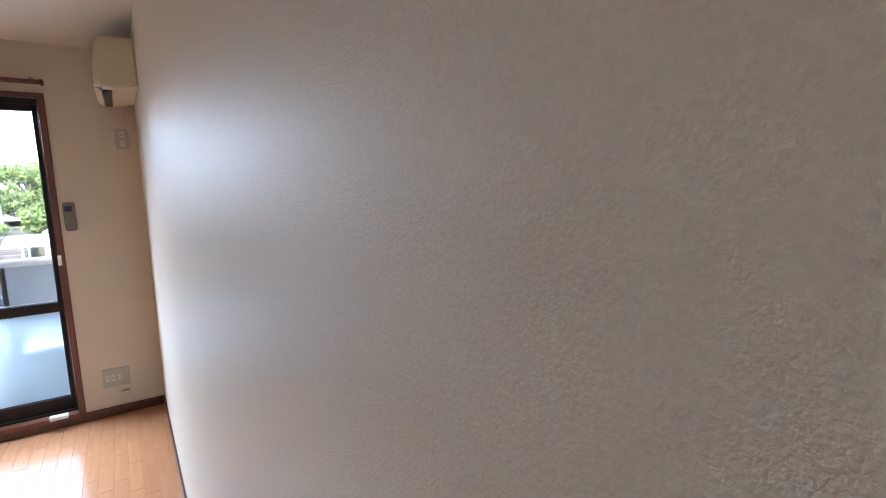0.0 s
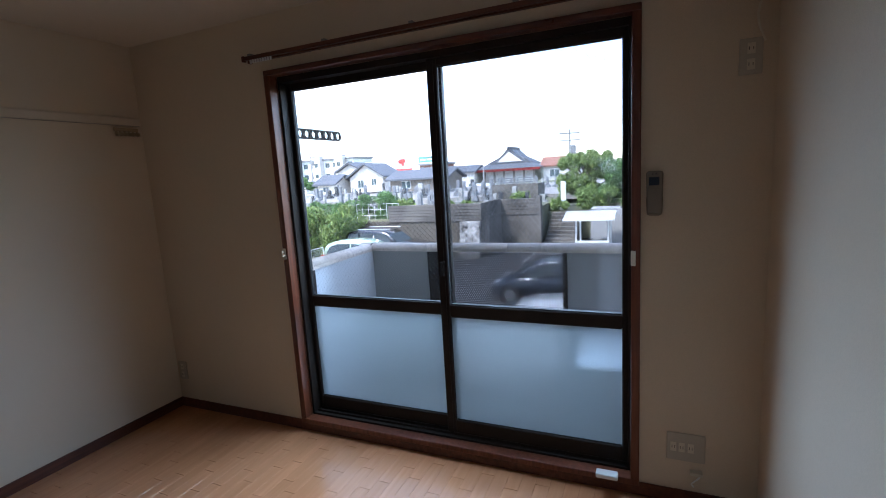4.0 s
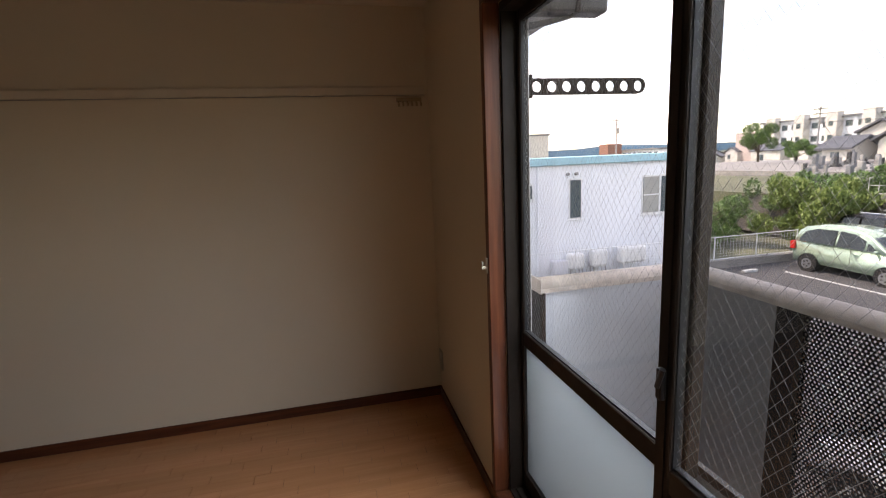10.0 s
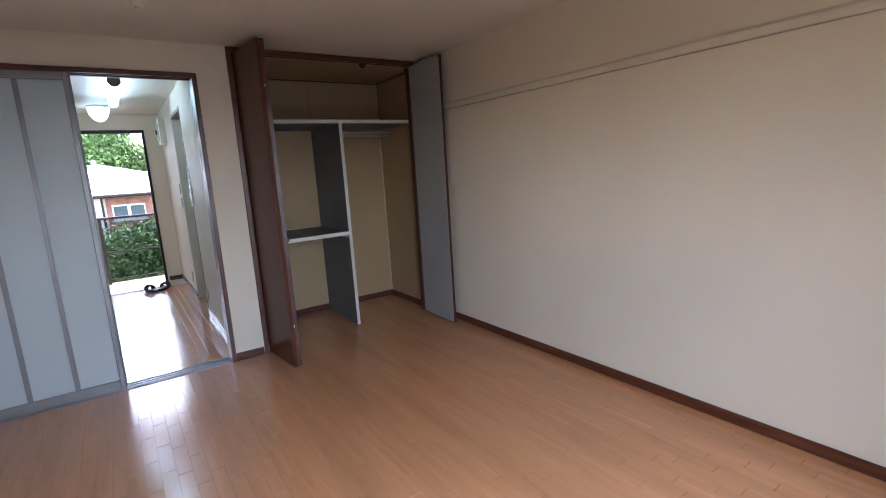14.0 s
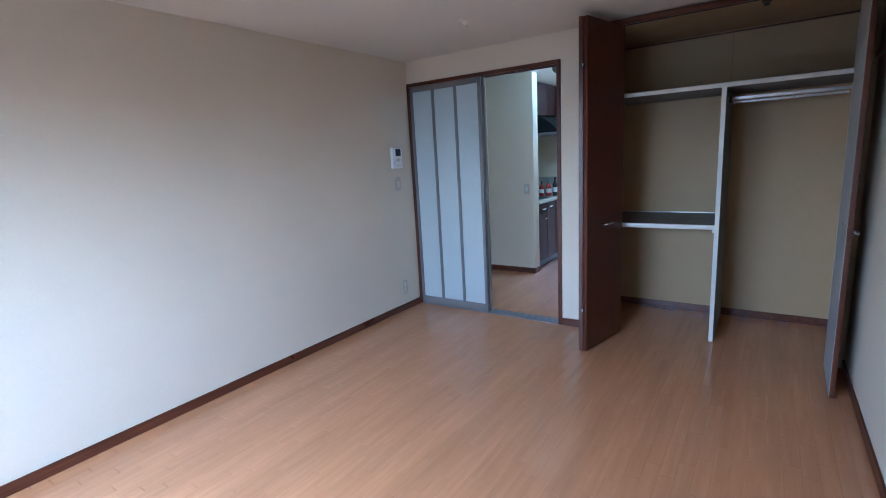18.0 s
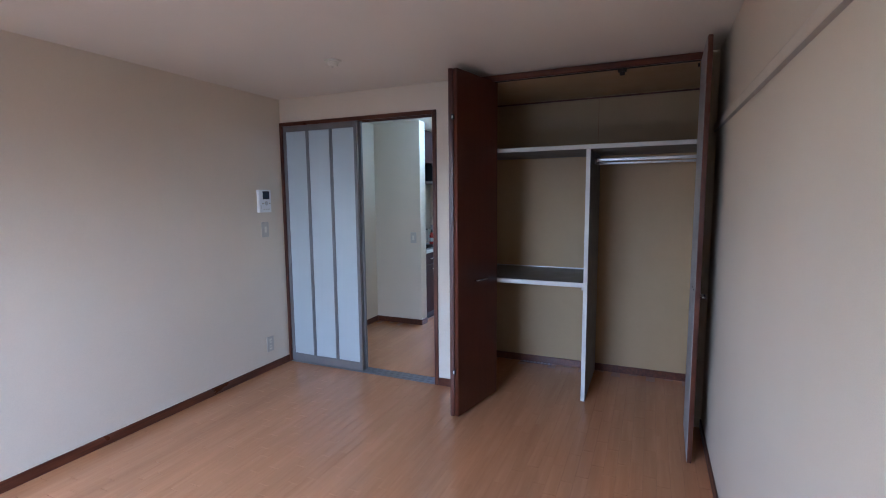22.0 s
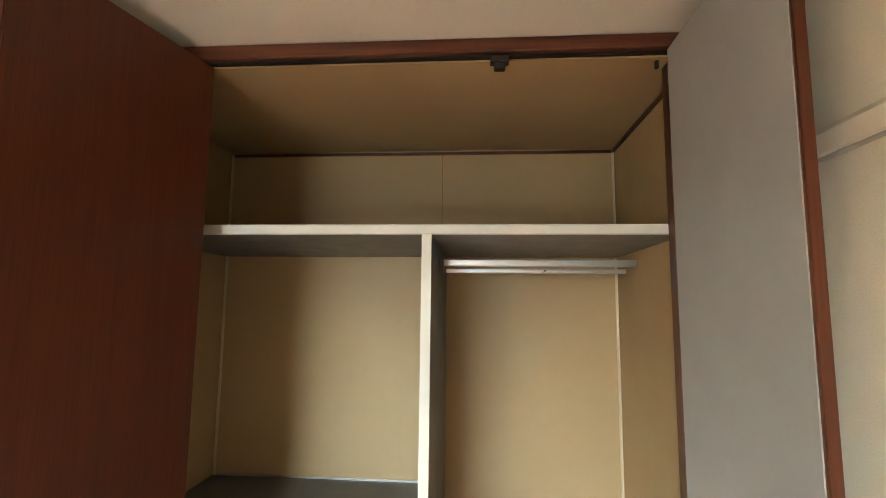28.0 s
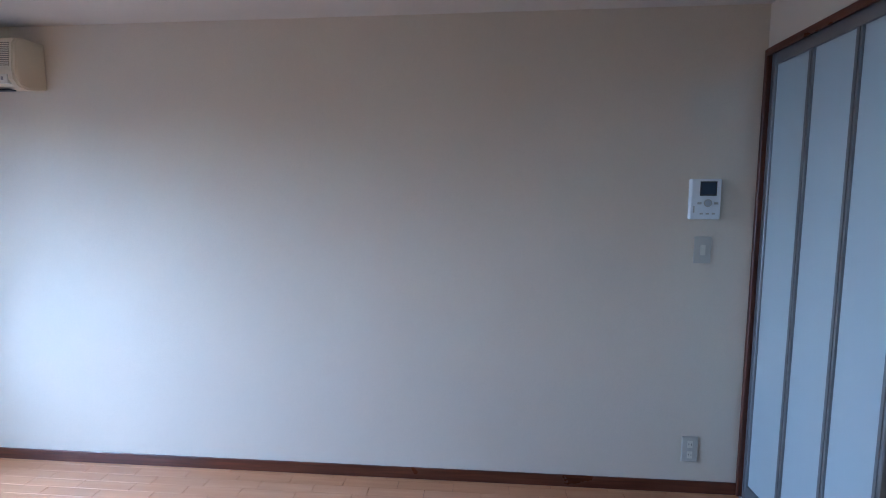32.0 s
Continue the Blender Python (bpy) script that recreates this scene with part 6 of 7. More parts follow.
def car(label, place, mat, length, width, belt, height, profile, roofline, glass_side, axles, wheel, rails=False):
    """profile: the body's outline up to the belt; roofline: points from the foot of the windscreen over the roof to the tail; x forward."""
    ob = thing("car", (0, 0, 0), label, "car", "parked cars")
    hw = width / 2

    def wid(x, z):
        end = max(0.0, abs(x) / (length / 2) - 0.72) / 0.28
        side = hw * (1 - 0.13 * end ** 2)
        if z > belt:
            side -= (z - belt) * 0.30
        elif z < 0.45:
            side -= (0.45 - z) * 0.12
        return side

    def shell(outline, zs):
        bm = bmesh.new()
        left = [bm.verts.new((x, wid(x, z), z)) for x, z in outline]
        right = [bm.verts.new((x, -wid(x, z), z)) for x, z in outline]
        n = len(outline)
        bm.faces.new(left)
        bm.faces.new(right[::-1])
        for i in range(n):
            j = (i + 1) % n
            bm.faces.new((left[j], left[i], right[i], right[j]))
        bmesh.ops.recalc_face_normals(bm, faces=bm.faces)
        bmesh.ops.bevel(bm, geom=[e for e in bm.edges if abs(e.verts[0].co.y + e.verts[1].co.y) > 0.2 * hw and abs(e.verts[0].co.y - e.verts[1].co.y) < 0.4], offset=0.06, segments=3, affect="EDGES")
        return bm

    part("body", shell(profile, 0), mat, ob, smooth=True)
    part("cabin", shell(roofline, 1), mat, ob, smooth=True)
    for s in (1, -1):
        for k, poly in enumerate(glass_side):
            bm = bmesh.new()
            a = [bm.verts.new((x, s * (wid(x, z) + 0.012), z)) for x, z in poly]
            b = [bm.verts.new((x, s * (wid(x, z) - 0.02), z)) for x, z in poly]
            bm.faces.new(a)
            bm.faces.new(b[::-1])
            for i in range(len(poly)):
                j = (i + 1) % len(poly)
                bm.faces.new((a[i], a[j], b[j], b[i]))
            bmesh.ops.recalc_face_normals(bm, faces=bm.faces)
            part("side_window", bm, M_CARGLASS, ob, "dark tinted side window")
        part("door_seam", boxed(0.18, 0.19, s * hw * 0.985 - 0.004, s * hw * 0.985 + 0.006, 0.42, belt), M_BLACK, ob)
        part("door_handle", boxed(0.26, 0.42, s * hw * 0.99 - 0.01, s * hw * 0.99 + 0.02, belt - 0.13, belt - 0.1, 0.005), mat, ob)
        mx = roofline[0][0] - 0.45
        part("mirror", boxed(mx - 0.05, mx + 0.05, s * (hw + 0.05) - 0.07, s * (hw + 0.05) + 0.07, belt + 0.03, belt + 0.14, 0.03), mat, ob)
        part("headlamp", boxed(length / 2 - 0.42, length / 2 - 0.1, s * (hw - 0.22) - 0.16, s * (hw - 0.22) + 0.12, belt - 0.34, belt - 0.2, 0.03), M_LAMP, ob, "clear headlamp")
        part("tail_lamp", boxed(-length / 2 - 0.01, -length / 2 + 0.16, s * (hw - 0.12) - 0.1, s * (hw - 0.12) + 0.06, belt - 0.25, belt + 0.05, 0.02), M_TAIL, ob, "red tail lamp")
        for ax in axles:
            w = part("wheel", bar((ax, s * (hw - 0.22), wheel), (ax, s * (hw + 0.005), wheel), wheel, 24), M_TYRE, ob, "black tyre")
            part("rim", bar((ax, s * (hw - 0.05), wheel), (ax, s * (hw + 0.012), wheel), wheel * 0.66, 18), M_ALU, w, "silver rim")
            for k in range(5):
                a = k * 2 * math.pi / 5
                c = Vector((ax + math.cos(a) * wheel * 0.36, s * (hw + 0.013), wheel + math.sin(a) * wheel * 0.36))
                part("spoke_gap", bar(c - Vector((0, s * 0.01, 0)), c + Vector((0, s * 0.004, 0)), wheel * 0.13, 8), M_BLACK, w)
            part("arch", bar((ax, s * (hw - 0.25), wheel + 0.02), (ax, s * (hw - 0.004), wheel + 0.02), wheel + 0.06, 24), M_BLACK, ob, "dark wheel arch")
    for (xa, za), (xb, zb), mt, nm in ((roofline[0], roofline[1], M_SCREEN, "windscreen"), (roofline[-2], roofline[-1], M_CARGLASS, "rear_window")):
        d = Vector((xb - xa, 0, zb - za))
        n = Vector((-d.z, 0, d.x)).normalized()
        if n.x * (1 if nm == "windscreen" else -1) < 0:
            n = -n
        pa, pb = Vector((xa, 0, za)) + d * 0.08 + n * 0.012, Vector((xa, 0, za)) + d * 0.9 + n * 0.012
        bm = bmesh.new()
        q = []
        for p in (pa, pb):
            wv = wid(p.x, p.z) - 0.1
            q.append((bm.verts.new(p + Vector((0, wv, 0))), bm.verts.new(p + Vector((0, -wv, 0)))))
        f = bm.faces.new((q[0][0], q[0][1], q[1][1], q[1][0]))
        bmesh.ops.solidify(bm, geom=[f], thickness=0.02)
        part(nm, bm, mt, ob)
    fr = length / 2
    part("grille", boxed(fr - 0.06, fr + 0.012, -hw * 0.45, hw * 0.45, belt - 0.42, belt - 0.28, 0.01), M_BLACK, ob)
    part("number_plate", boxed(fr - 0.02, fr + 0.03, -0.17, 0.17, 0.42, 0.58, 0.004), M_WHITEPAINT, ob)
    part("number_plate", boxed(-fr - 0.02, -fr + 0.03, -0.17, 0.17, 0.72, 0.88, 0.004), M_WHITEPAINT, ob)
    part("bumper", boxed(fr - 0.12, fr + 0.03, -hw * 0.82, hw * 0.82, 0.24, 0.36, 0.03), M_BLACK, ob)
    if rails:
        for s in (1, -1):
            part("roof_rail", bar((-1.5, s * (hw - 0.36), height + 0.05), (0.5, s * (hw - 0.36), height + 0.05), 0.025, 8), M_ALU, ob)
    part("aerial", bar((-length * 0.3, 0, height - 0.02), (-length * 0.36, 0, height + 0.22), 0.008, 6), M_BLACK, ob)
    ob.matrix_basis = place
    return ob


car("pale green tall compact car parked in a bay", pose(-9.75, 21.25, G), paint("pale_green_car_paint", (0.42, 0.55, 0.42)), 3.99, 1.69, 1.0, 1.72,
    [(-1.98, 0.3), (1.92, 0.25), (2.0, 0.48), (1.97, 0.68), (1.84, 0.84), (1.55, 0.97), (1.1, 1.06), (-1.9, 1.1), (-2.0, 0.8)],
    [(1.45, 0.98), (0.62, 1.55), (0.2, 1.67), (-0.4, 1.73), (-1.2, 1.70), (-1.6, 1.60), (-1.82, 1.45), (-1.98, 1.0)],
    [[(0.98, 1.07), (0.80, 1.24), (0.66, 1.32), (0.66, 1.07)], [(0.58, 1.07), (0.58, 1.38), (0.2, 1.55), (-0.3, 1.60), (-0.3, 1.08)], [(-0.4, 1.08), (-0.4, 1.60), (-1.1, 1.58), (-1.5, 1.46), (-1.68, 1.16), (-1.6, 1.1)]], (1.3, -1.28), 0.29)
car("black four-wheel-drive car with roof rails", pose(-10.2, 24.25, G), paint("black_car_paint", (0.012, 0.013, 0.018)), 4.7, 1.88, 1.15, 1.84,
    [(-2.33, 0.45), (2.25, 0.42), (2.35, 0.75), (2.28, 1.02), (1.2, 1.2), (0.9, 1.2), (-2.3, 1.2), (-2.36, 0.9)],
    [(1.05, 1.15), (0.42, 1.66), (0.05, 1.78), (-0.6, 1.83), (-1.7, 1.81), (-2.0, 1.74), (-2.18, 1.6), (-2.33, 1.15)],
    [[(0.8, 1.22), (0.28, 1.66), (-0.35, 1.7), (-0.35, 1.22)], [(-0.45, 1.22), (-0.45, 1.7), (-1.25, 1.7), (-1.25, 1.22)], [(-1.35, 1.22), (-1.35, 1.7), (-1.95, 1.66), (-2.1, 1.22)]], (1.45, -1.35), 0.39, True)
# dark paint lifted to blue-grey, with the sky's reflection put into its colour
car("dark blue-black hatchback with red tail lamps", pose(-0.35, 18.4, G, 0, 0, 180), paint("dark_blue_car_paint", (0.035, 0.042, 0.06)), 3.9, 1.69, 0.98, 1.52,
    [(-1.93, 0.3), (1.9, 0.25), (1.95, 0.5), (1.88, 0.7), (1.2, 0.95), (0.85, 1.03), (-1.85, 1.03), (-1.95, 0.7)],
    [(1.25, 0.96), (0.42, 1.38), (0.05, 1.48), (-0.5, 1.52), (-1.15, 1.47), (-1.5, 1.36), (-1.72, 1.2), (-1.93, 0.94)],
    [[(0.75, 1.04), (0.15, 1.36), (-0.35, 1.42), (-0.35, 1.04)], [(-0.45, 1.04), (-0.45, 1.42), (-1.15, 1.38), (-1.5, 1.2), (-1.55, 1.04)]], (1.27, -1.35), 0.3)
HATCH = ([(-2.05, 0.3), (2.05, 0.25), (2.1, 0.5), (2.02, 0.7), (1.3, 0.95), (0.95, 1.03), (-2.0, 1.03), (-2.1, 0.7)],
         [(1.35, 0.96), (0.46, 1.36), (0.08, 1.46), (-0.5, 1.5), (-1.25, 1.45), (-1.62, 1.34), (-1.86, 1.18), (-2.08, 0.94)],
         [[(0.8, 1.04), (0.2, 1.34), (-0.35, 1.4), (-0.35, 1.04)], [(-0.45, 1.04), (-0.45, 1.4), (-1.25, 1.36), (-1.6, 1.2), (-1.65, 1.04)]])
car("pale silver hatchback parked below the balcony", pose(0.2, 10.25, G, 0, 0, 180), paint("grey_silver_paint", (0.31, 0.32, 0.34), 0.1), 4.2, 1.70, 0.98, 1.50, *HATCH, (1.36, -1.3), 0.31)
car("white hatchback parked below the balcony", pose(0.35, 13.05, G, 0, 0, 180), paint("white_car_paint", (0.74, 0.75, 0.76), 0.0), 4.2, 1.70, 0.98, 1.50, *HATCH, (1.36, -1.3), 0.31)

# the yard lies a little higher than the lane, and the town beyond rises gently
for ob in scene.objects:
    if ob.parent is None and ob.name not in before:
        at = ob.matrix_basis.translation
        if at.length < 0.01:
            step = (0.0, 0.0, 12.0 if ob.name.startswith("backdrop") else 0.14)
        else:
            far = math.hypot(at.x - 2.8, at.y - 3.0)
            step = (0.005 * (at.y - 3.0), -0.005 * (at.x - 2.8), 0.14 if far < 32 else 0.03 + 0.0055 * far)
        ob.matrix_basis = Matrix.Translation(step) @ ob.matrix_basis

# ---- kitchen ----
M_SPLASH = plain("beige_splash_board", (0.55, 0.50, 0.42), 0.4, vary=0.03)
KY0, KY1, KY2 = -1.61, -2.42, -2.945
setting("wall_kitchen_end", boxed(2.62, W, -3.06, -2.95, 0, H), M_WALL, "papered wall at the end of the kitchen", "wall")


def cupboard(label, y0, y1, z0, z1, doors, drawer=0):
    """A base unit whose fronts look to -x."""
    ob = thing("kitchen_cabinet", (2.93, (y0 + y1) / 2, 0), label, "kitchen cabinet", "kitchen base units")
    part("carcass", boxed(2.66, W, y1, y0, 0.09, z1), M_KDOOR, ob)
    part("plinth", boxed(2.70, W, y1, y0, 0, 0.09), M_BLACK, ob)
    wide = (y0 - y1) / doors
    for i in range(doors):
        a, b = y0 - (i + 1) * wide + 0.003, y0 - i * wide - 0.003
        top = z1 - 0.01 - (0.13 if i < drawer else 0)
        d = part("door", boxed(2.64, 2.66, a, b, 0.10, top, 0.003), M_KDOOR, ob)
        hy = b - 0.08 if i % 2 else a + 0.08
        pull(d, (2.64, hy - 0.035, top - 0.05), (2.64, hy + 0.035, top - 0.05), (-0.022, 0, 0))
        if i < drawer:
            d = part("drawer", boxed(2.64, 2.66, a, b, top + 0.006, z1 - 0.01, 0.003), M_KDOOR, ob)
            pull(d, (2.64, (a + b) / 2 - 0.035, top + 0.07), (2.64, (a + b) / 2 + 0.035, top + 0.07), (-0.022, 0, 0))
    return ob


cupboard("dark brown kitchen sink unit with chrome handles", KY0, KY1, 0, 0.79, 3, 1)
cupboard("lower dark brown unit for a cooker", KY1 - 0.002, KY2, 0, 0.61, 2)
top = thing("worktop", (2.92, -2.0, 0.79), "stainless steel sink worktop with a pale front edge", "worktop")
part("front_edge", boxed(2.625, 2.645, KY1, KY0, 0.79, 0.825, 0.005, 2), M_SHELF, top)
bm = boxed(2.645, 2.74, KY1, KY0, 0.79, 0.82)
box(bm, 3.1, W, KY1, KY0, 0.79, 0.82)
box(bm, 2.74, 3.1, -1.78, KY0, 0.79, 0.82)
box(bm, 2.74, 3.1, KY1, -2.26, 0.79, 0.82)
part("steel_top", bm, M_STEEL, top)
bm = boxed(2.74, 3.1, -2.26, -1.78, 0.63, 0.64)
box(bm, 2.735, 2.74, -2.26, -1.78, 0.63, 0.815)
box(bm, 3.1, 3.105, -2.26, -1.78, 0.63, 0.815)
box(bm, 2.74, 3.1, -2.265, -2.26, 0.63, 0.815)
box(bm, 2.74, 3.1, -1.78, -1.775, 0.63, 0.815)
part("sink_bowl", bm, M_STEEL, top)
low = thing("cooker_top", (2.92, -2.67, 0.61), "low steel cooker shelf with a pale edge", "worktop")
part("front_edge", boxed(2.625, 2.645, KY2, KY1 - 0.004, 0.61, 0.642, 0.005, 2), M_SHELF, low)
part("steel_top", boxed(2.645, W, KY2, KY1 - 0.004, 0.61, 0.638), M_STEEL, low)
part("splash_panel", boxed(2.64, W, KY2 - 0.009, KY2 - 0.001, 0.64, 1.03), M_STEEL, low, "steel splash panel")
part("splash_back", boxed(W - 0.006, W, KY2, KY0, 0.825, 1.6), M_SPLASH, top, "pale beige splash back")
fc = thing("tap", (3.08, -2.3, 0.82), "chrome kitchen tap beside the sink", "tap")
bm = bmesh.new()
for p, q in (((3.12, -2.33, 0.82), (3.12, -2.33, 0.98)), ((3.12, -2.33, 0.98), (2.95, -2.33, 1.02)), ((2.95, -2.33, 1.02), (2.93, -2.33, 0.97))):
    rod(bm, p, q, 0.012, 10)
part("spout", bm, M_CHROME, fc)
part("lever", bar((3.12, -2.33, 0.98), (3.06, -2.29, 1.06), 0.008, 8), M_CHROME, fc)
hd = thing("range_hood", (2.95, -2.68, 1.6), "black cooker hood with a white label", "range hood")
part("body", extrude([(2.70, 1.62), (W, 1.60), (W, 1.84), (2.92, 1.84), (2.78, 1.74), (2.70, 1.66)], 1, KY2, -2.36), M_HOOD, hd)
part("lip", boxed(2.69, W, KY2 - 0.0, -2.355, 1.60, 1.625, 0.004), M_ALUGREY, hd)
part("label_sticker", boxed(2.715, 2.722, -2.66, -2.54, 1.645, 1.675), M_WHITE, hd, "white label")
part("filter", boxed(2.75, W - 0.05, KY2 + 0.04, -2.4, 1.593, 1.6), M_ALUGREY, hd)
uc = thing("wall_cabinet", (3.05, -2.2, 1.84), "dark brown wall cabinets above the sink and hood", "wall cabinet")
part("carcass", boxed(2.90, W, KY2, KY0, 1.845, H - 0.002), M_KDOOR, uc)
for i in range(3):
    a = KY0 - (i + 1) * 0.45 + 0.003
    part("door", boxed(2.882, 2.90, a, a + 0.444, 1.85, H - 0.01, 0.003), M_KDOOR, uc)


def bottle(x, y, r, h, mat, cap_mat, label):
    ob = thing("bottle", (x, y, 0.82), label, "bottle", "bottles on the worktop")
    bm = bmesh.new()
    rod(bm, (x, y, 0.821), (x, y, 0.821 + h * 0.62), r, 14)
    rod(bm, (x, y, 0.821 + h * 0.62), (x, y, 0.821 + h * 0.8), r, 14, r * 0.4)
    part("body", bm, mat, ob)
    part("cap", bar((x, y, 0.821 + h * 0.8), (x, y, 0.821 + h), r * 0.42, 10), cap_mat, ob)
    part("label_band", bar((x, y, 0.821 + h * 0.2), (x, y, 0.821 + h * 0.45), r * 1.02, 14), M_WHITE, ob, "pale paper label")


M_REDB = plain("red_plastic", (0.34, 0.022, 0.014), 0.3)
bottle(2.80, -2.33, 0.034, 0.21, M_REDB, M_GREENSIGN, "red bottle with a green cap on the worktop")
bottle(2.89, -2.31, 0.030, 0.19, M_REDB, M_BLACK, "second red bottle with a dark cap on the worktop")
bottle(2.72, -2.35, 0.031, 0.24, M_BLACK, M_BLACK, "dark sauce bottle on the worktop")

# ---- corridor fittings ----
tl = thing("ceiling_lamp", (2.2, -1.85, H), "lit fluorescent tube lamp on the kitchen ceiling", "ceiling lamp")
part("base", boxed(2.165, 2.235, -2.35, -1.08, H - 0.03, H, 0.006), M_WHITE, tl)
bm = bar((2.2, -2.33, H - 0.07), (2.2, -1.1, H - 0.07), 0.045, 24)
bmesh.ops.create_uvsphere(bm, u_segments=24, v_segments=12, radius=0.0449, matrix=Matrix.Translation((2.2, -2.33, H - 0.07)))
part("tube", bm, M_TUBE, tl, "glowing white cover with a rounded end", True)
part("end_cap", bar((2.2, -1.1, H - 0.07), (2.2, -1.07, H - 0.07), 0.047, 24), M_ALUGREY, tl, "grey end cap")
dl = thing("dome_lamp", (2.335, -3.1, H), "lit white dome lamp on the entrance ceiling", "ceiling lamp")
part("base", bar((2.335, -3.1, H - 0.022), (2.335, -3.1, H), 0.106, 32), M_WHITE, dl)
bm = bmesh.new()
bmesh.ops.create_uvsphere(bm, u_segments=32, v_segments=18, radius=0.103, matrix=Matrix.Translation((2.335, -3.1, H - 0.022)) @ Matrix.Diagonal((1, 1, 1.45, 1)))
bmesh.ops.delete(bm, geom=[v for v in bm.verts if v.co.z > H - 0.02], context="VERTS")
part("globe", bm, M_TUBE, dl, "glowing white globe", True)
bx = thing("breaker_box", (KX, -3.3, 1.75), "ivory breaker box high on the corridor wall", "breaker box")
part("case", boxed(KX, KX + 0.07, -3.36, -3.14, 1.80, 2.12, 0.008), M_PLASTIC, bx)
part("lid", boxed(KX + 0.07, KX + 0.085, -3.33, -3.17, 1.86, 2.06, 0.006), M_PLATE, bx)
for i in range(3):
    part("breaker_switch", boxed(KX + 0.085, KX + 0.10, -3.30 + i * 0.04, -3.275 + i * 0.04, 1.93, 1.98, 0.002), M_BLACK, bx)
wall_plate("light_switch", "beige switch plate beside the washroom opening", "light switch", (KX, -2.56, 1.26, 0.07, 0.12), 2, "switch")
wall_plate("light_switch", "second beige switch plate beside the washroom opening", "light switch", (KX, -2.56, 1.10, 0.07, 0.12), 2, "switch")
wall_plate("wall_socket", "beige socket low on the corridor wall", "wall socket", (KX + 0.012, -1.46, 0.22, 0.07, 0.12), 2, "sockets")
wall_plate("wall_socket", "beige socket low near the entrance", "wall socket", (KX, -2.62, 0.22, 0.07, 0.12), 2, "sockets")
hp = thing("heater_panel", (KX + 0.012, -1.49, 1.1), "narrow pale control panel beside the washroom opening", "control panel")
part("case", boxed(KX + 0.012, KX + 0.03, -1.52, -1.44, 1.10, 1.30, 0.004), M_WHITE, hp)
part("display", boxed(KX + 0.03, KX + 0.0315, -1.51, -1.46, 1.22, 1.28), M_LCD, hp)
for i in range(3):
    part("button", boxed(KX + 0.03, KX + 0.033, -1.51 + i * 0.022, -1.495 + i * 0.022, 1.13, 1.15, 0.001), M_PLATE, hp)
part("cord_cover", boxed(KX + 0.012, KX + 0.02, -1.49, -1.475, 1.30, 1.5), M_WHITE, hp)
bm = boxed(KX - 0.14, KX + 0.016, -1.585, -1.55, 0, 2.05, 0.003, 1)
box(bm, KX - 0.14, KX + 0.004, -2.40, -1.585, 2.02, 2.05)
setting("trim_washroom", bm, M_TRIMZ, "dark brown washroom door frame", "trim")
bm = boxed(EX0 - 0.03, EX0, EY - 0.11, EY + 0.012, -0.1, EZ, 0.003, 1)
box(bm, EX1, EX1 + 0.03, EY - 0.11, EY + 0.012, -0.1, EZ, 0.003, 1)
box(bm, EX0 - 0.03, EX1 + 0.03, EY - 0.11, EY + 0.012, EZ, EZ + 0.035, 0.003, 1)
setting("trim_entrance_frame", bm, M_BRONZE, "dark metal entrance door frame", "trim")
setting("trim_threshold", boxed(EX0, EX1, EY - 0.1, EY, -0.1, -0.06, 0.004), M_ALU, "metal entrance threshold", "trim")
ed = thing("entrance_door", (EX1, EY - 0.1, -0.05), "dark brown steel entrance door swung open outwards", "door")
part("leaf", boxed(EX1 - 0.01, EX1 + 0.03, EY - 0.86, EY - 0.115, -0.06, EZ - 0.02, 0.004), M_BRONZE, ed)
bm = bmesh.new()
rod(bm, (EX1 - 0.01, EY - 0.80, 0.9), (EX1 - 0.06, EY - 0.80, 0.9), 0.012, 10)
rod(bm, (EX1 - 0.06, EY - 0.80, 0.9), (EX1 - 0.06, EY - 0.68, 0.9), 0.012, 10)
part("lever_handle", bm, M_CHROME, ed)
part("lock_plate", boxed(EX1 - 0.016, EX1 - 0.009, EY - 0.83, EY - 0.77, 0.8, 1.05, 0.002), M_CHROME, ed)
part("door_closer", boxed(EX1 - 0.05, EX1 - 0.01, EY - 0.5, EY - 0.2, EZ - 0.12, EZ - 0.06, 0.005), M_BLACK, ed)


def sandal(x, y, turn):
    ob = thing("sandal", (0, 0, 0), "black rubber sandal at the entrance step", "sandal", "pair of sandals")
    pts = [(math.sin(a) * (0.045 + 0.006 * math.cos(a)), -math.cos(a) * 0.13) for a in [i * math.pi / 10 for i in range(20)]]
    bm = extrude(pts, 2, 0.0, 0.03)
    part("sole", bm, M_BLACK, ob)
    bm = bmesh.new()
    arc = [Vector((math.cos(a) * 0.048, 0.04, 0.025 + math.sin(a) * 0.05)) for a in [i * math.pi / 8 for i in range(9)]]
    for dy in (-0.03, -0.01, 0.01, 0.03):
        for a, b in zip(arc, arc[1:]):
            rod(bm, a + Vector((0, dy, 0)), b + Vector((0, dy, 0)), 0.011, 6)
    part("strap", bm, M_BLACK, ob)
    ob.matrix_basis = pose(x, y, 0.001, 0, 0, turn)


sandal(1.98, -3.30, 150)
sandal(2.12, -3.27, 205)

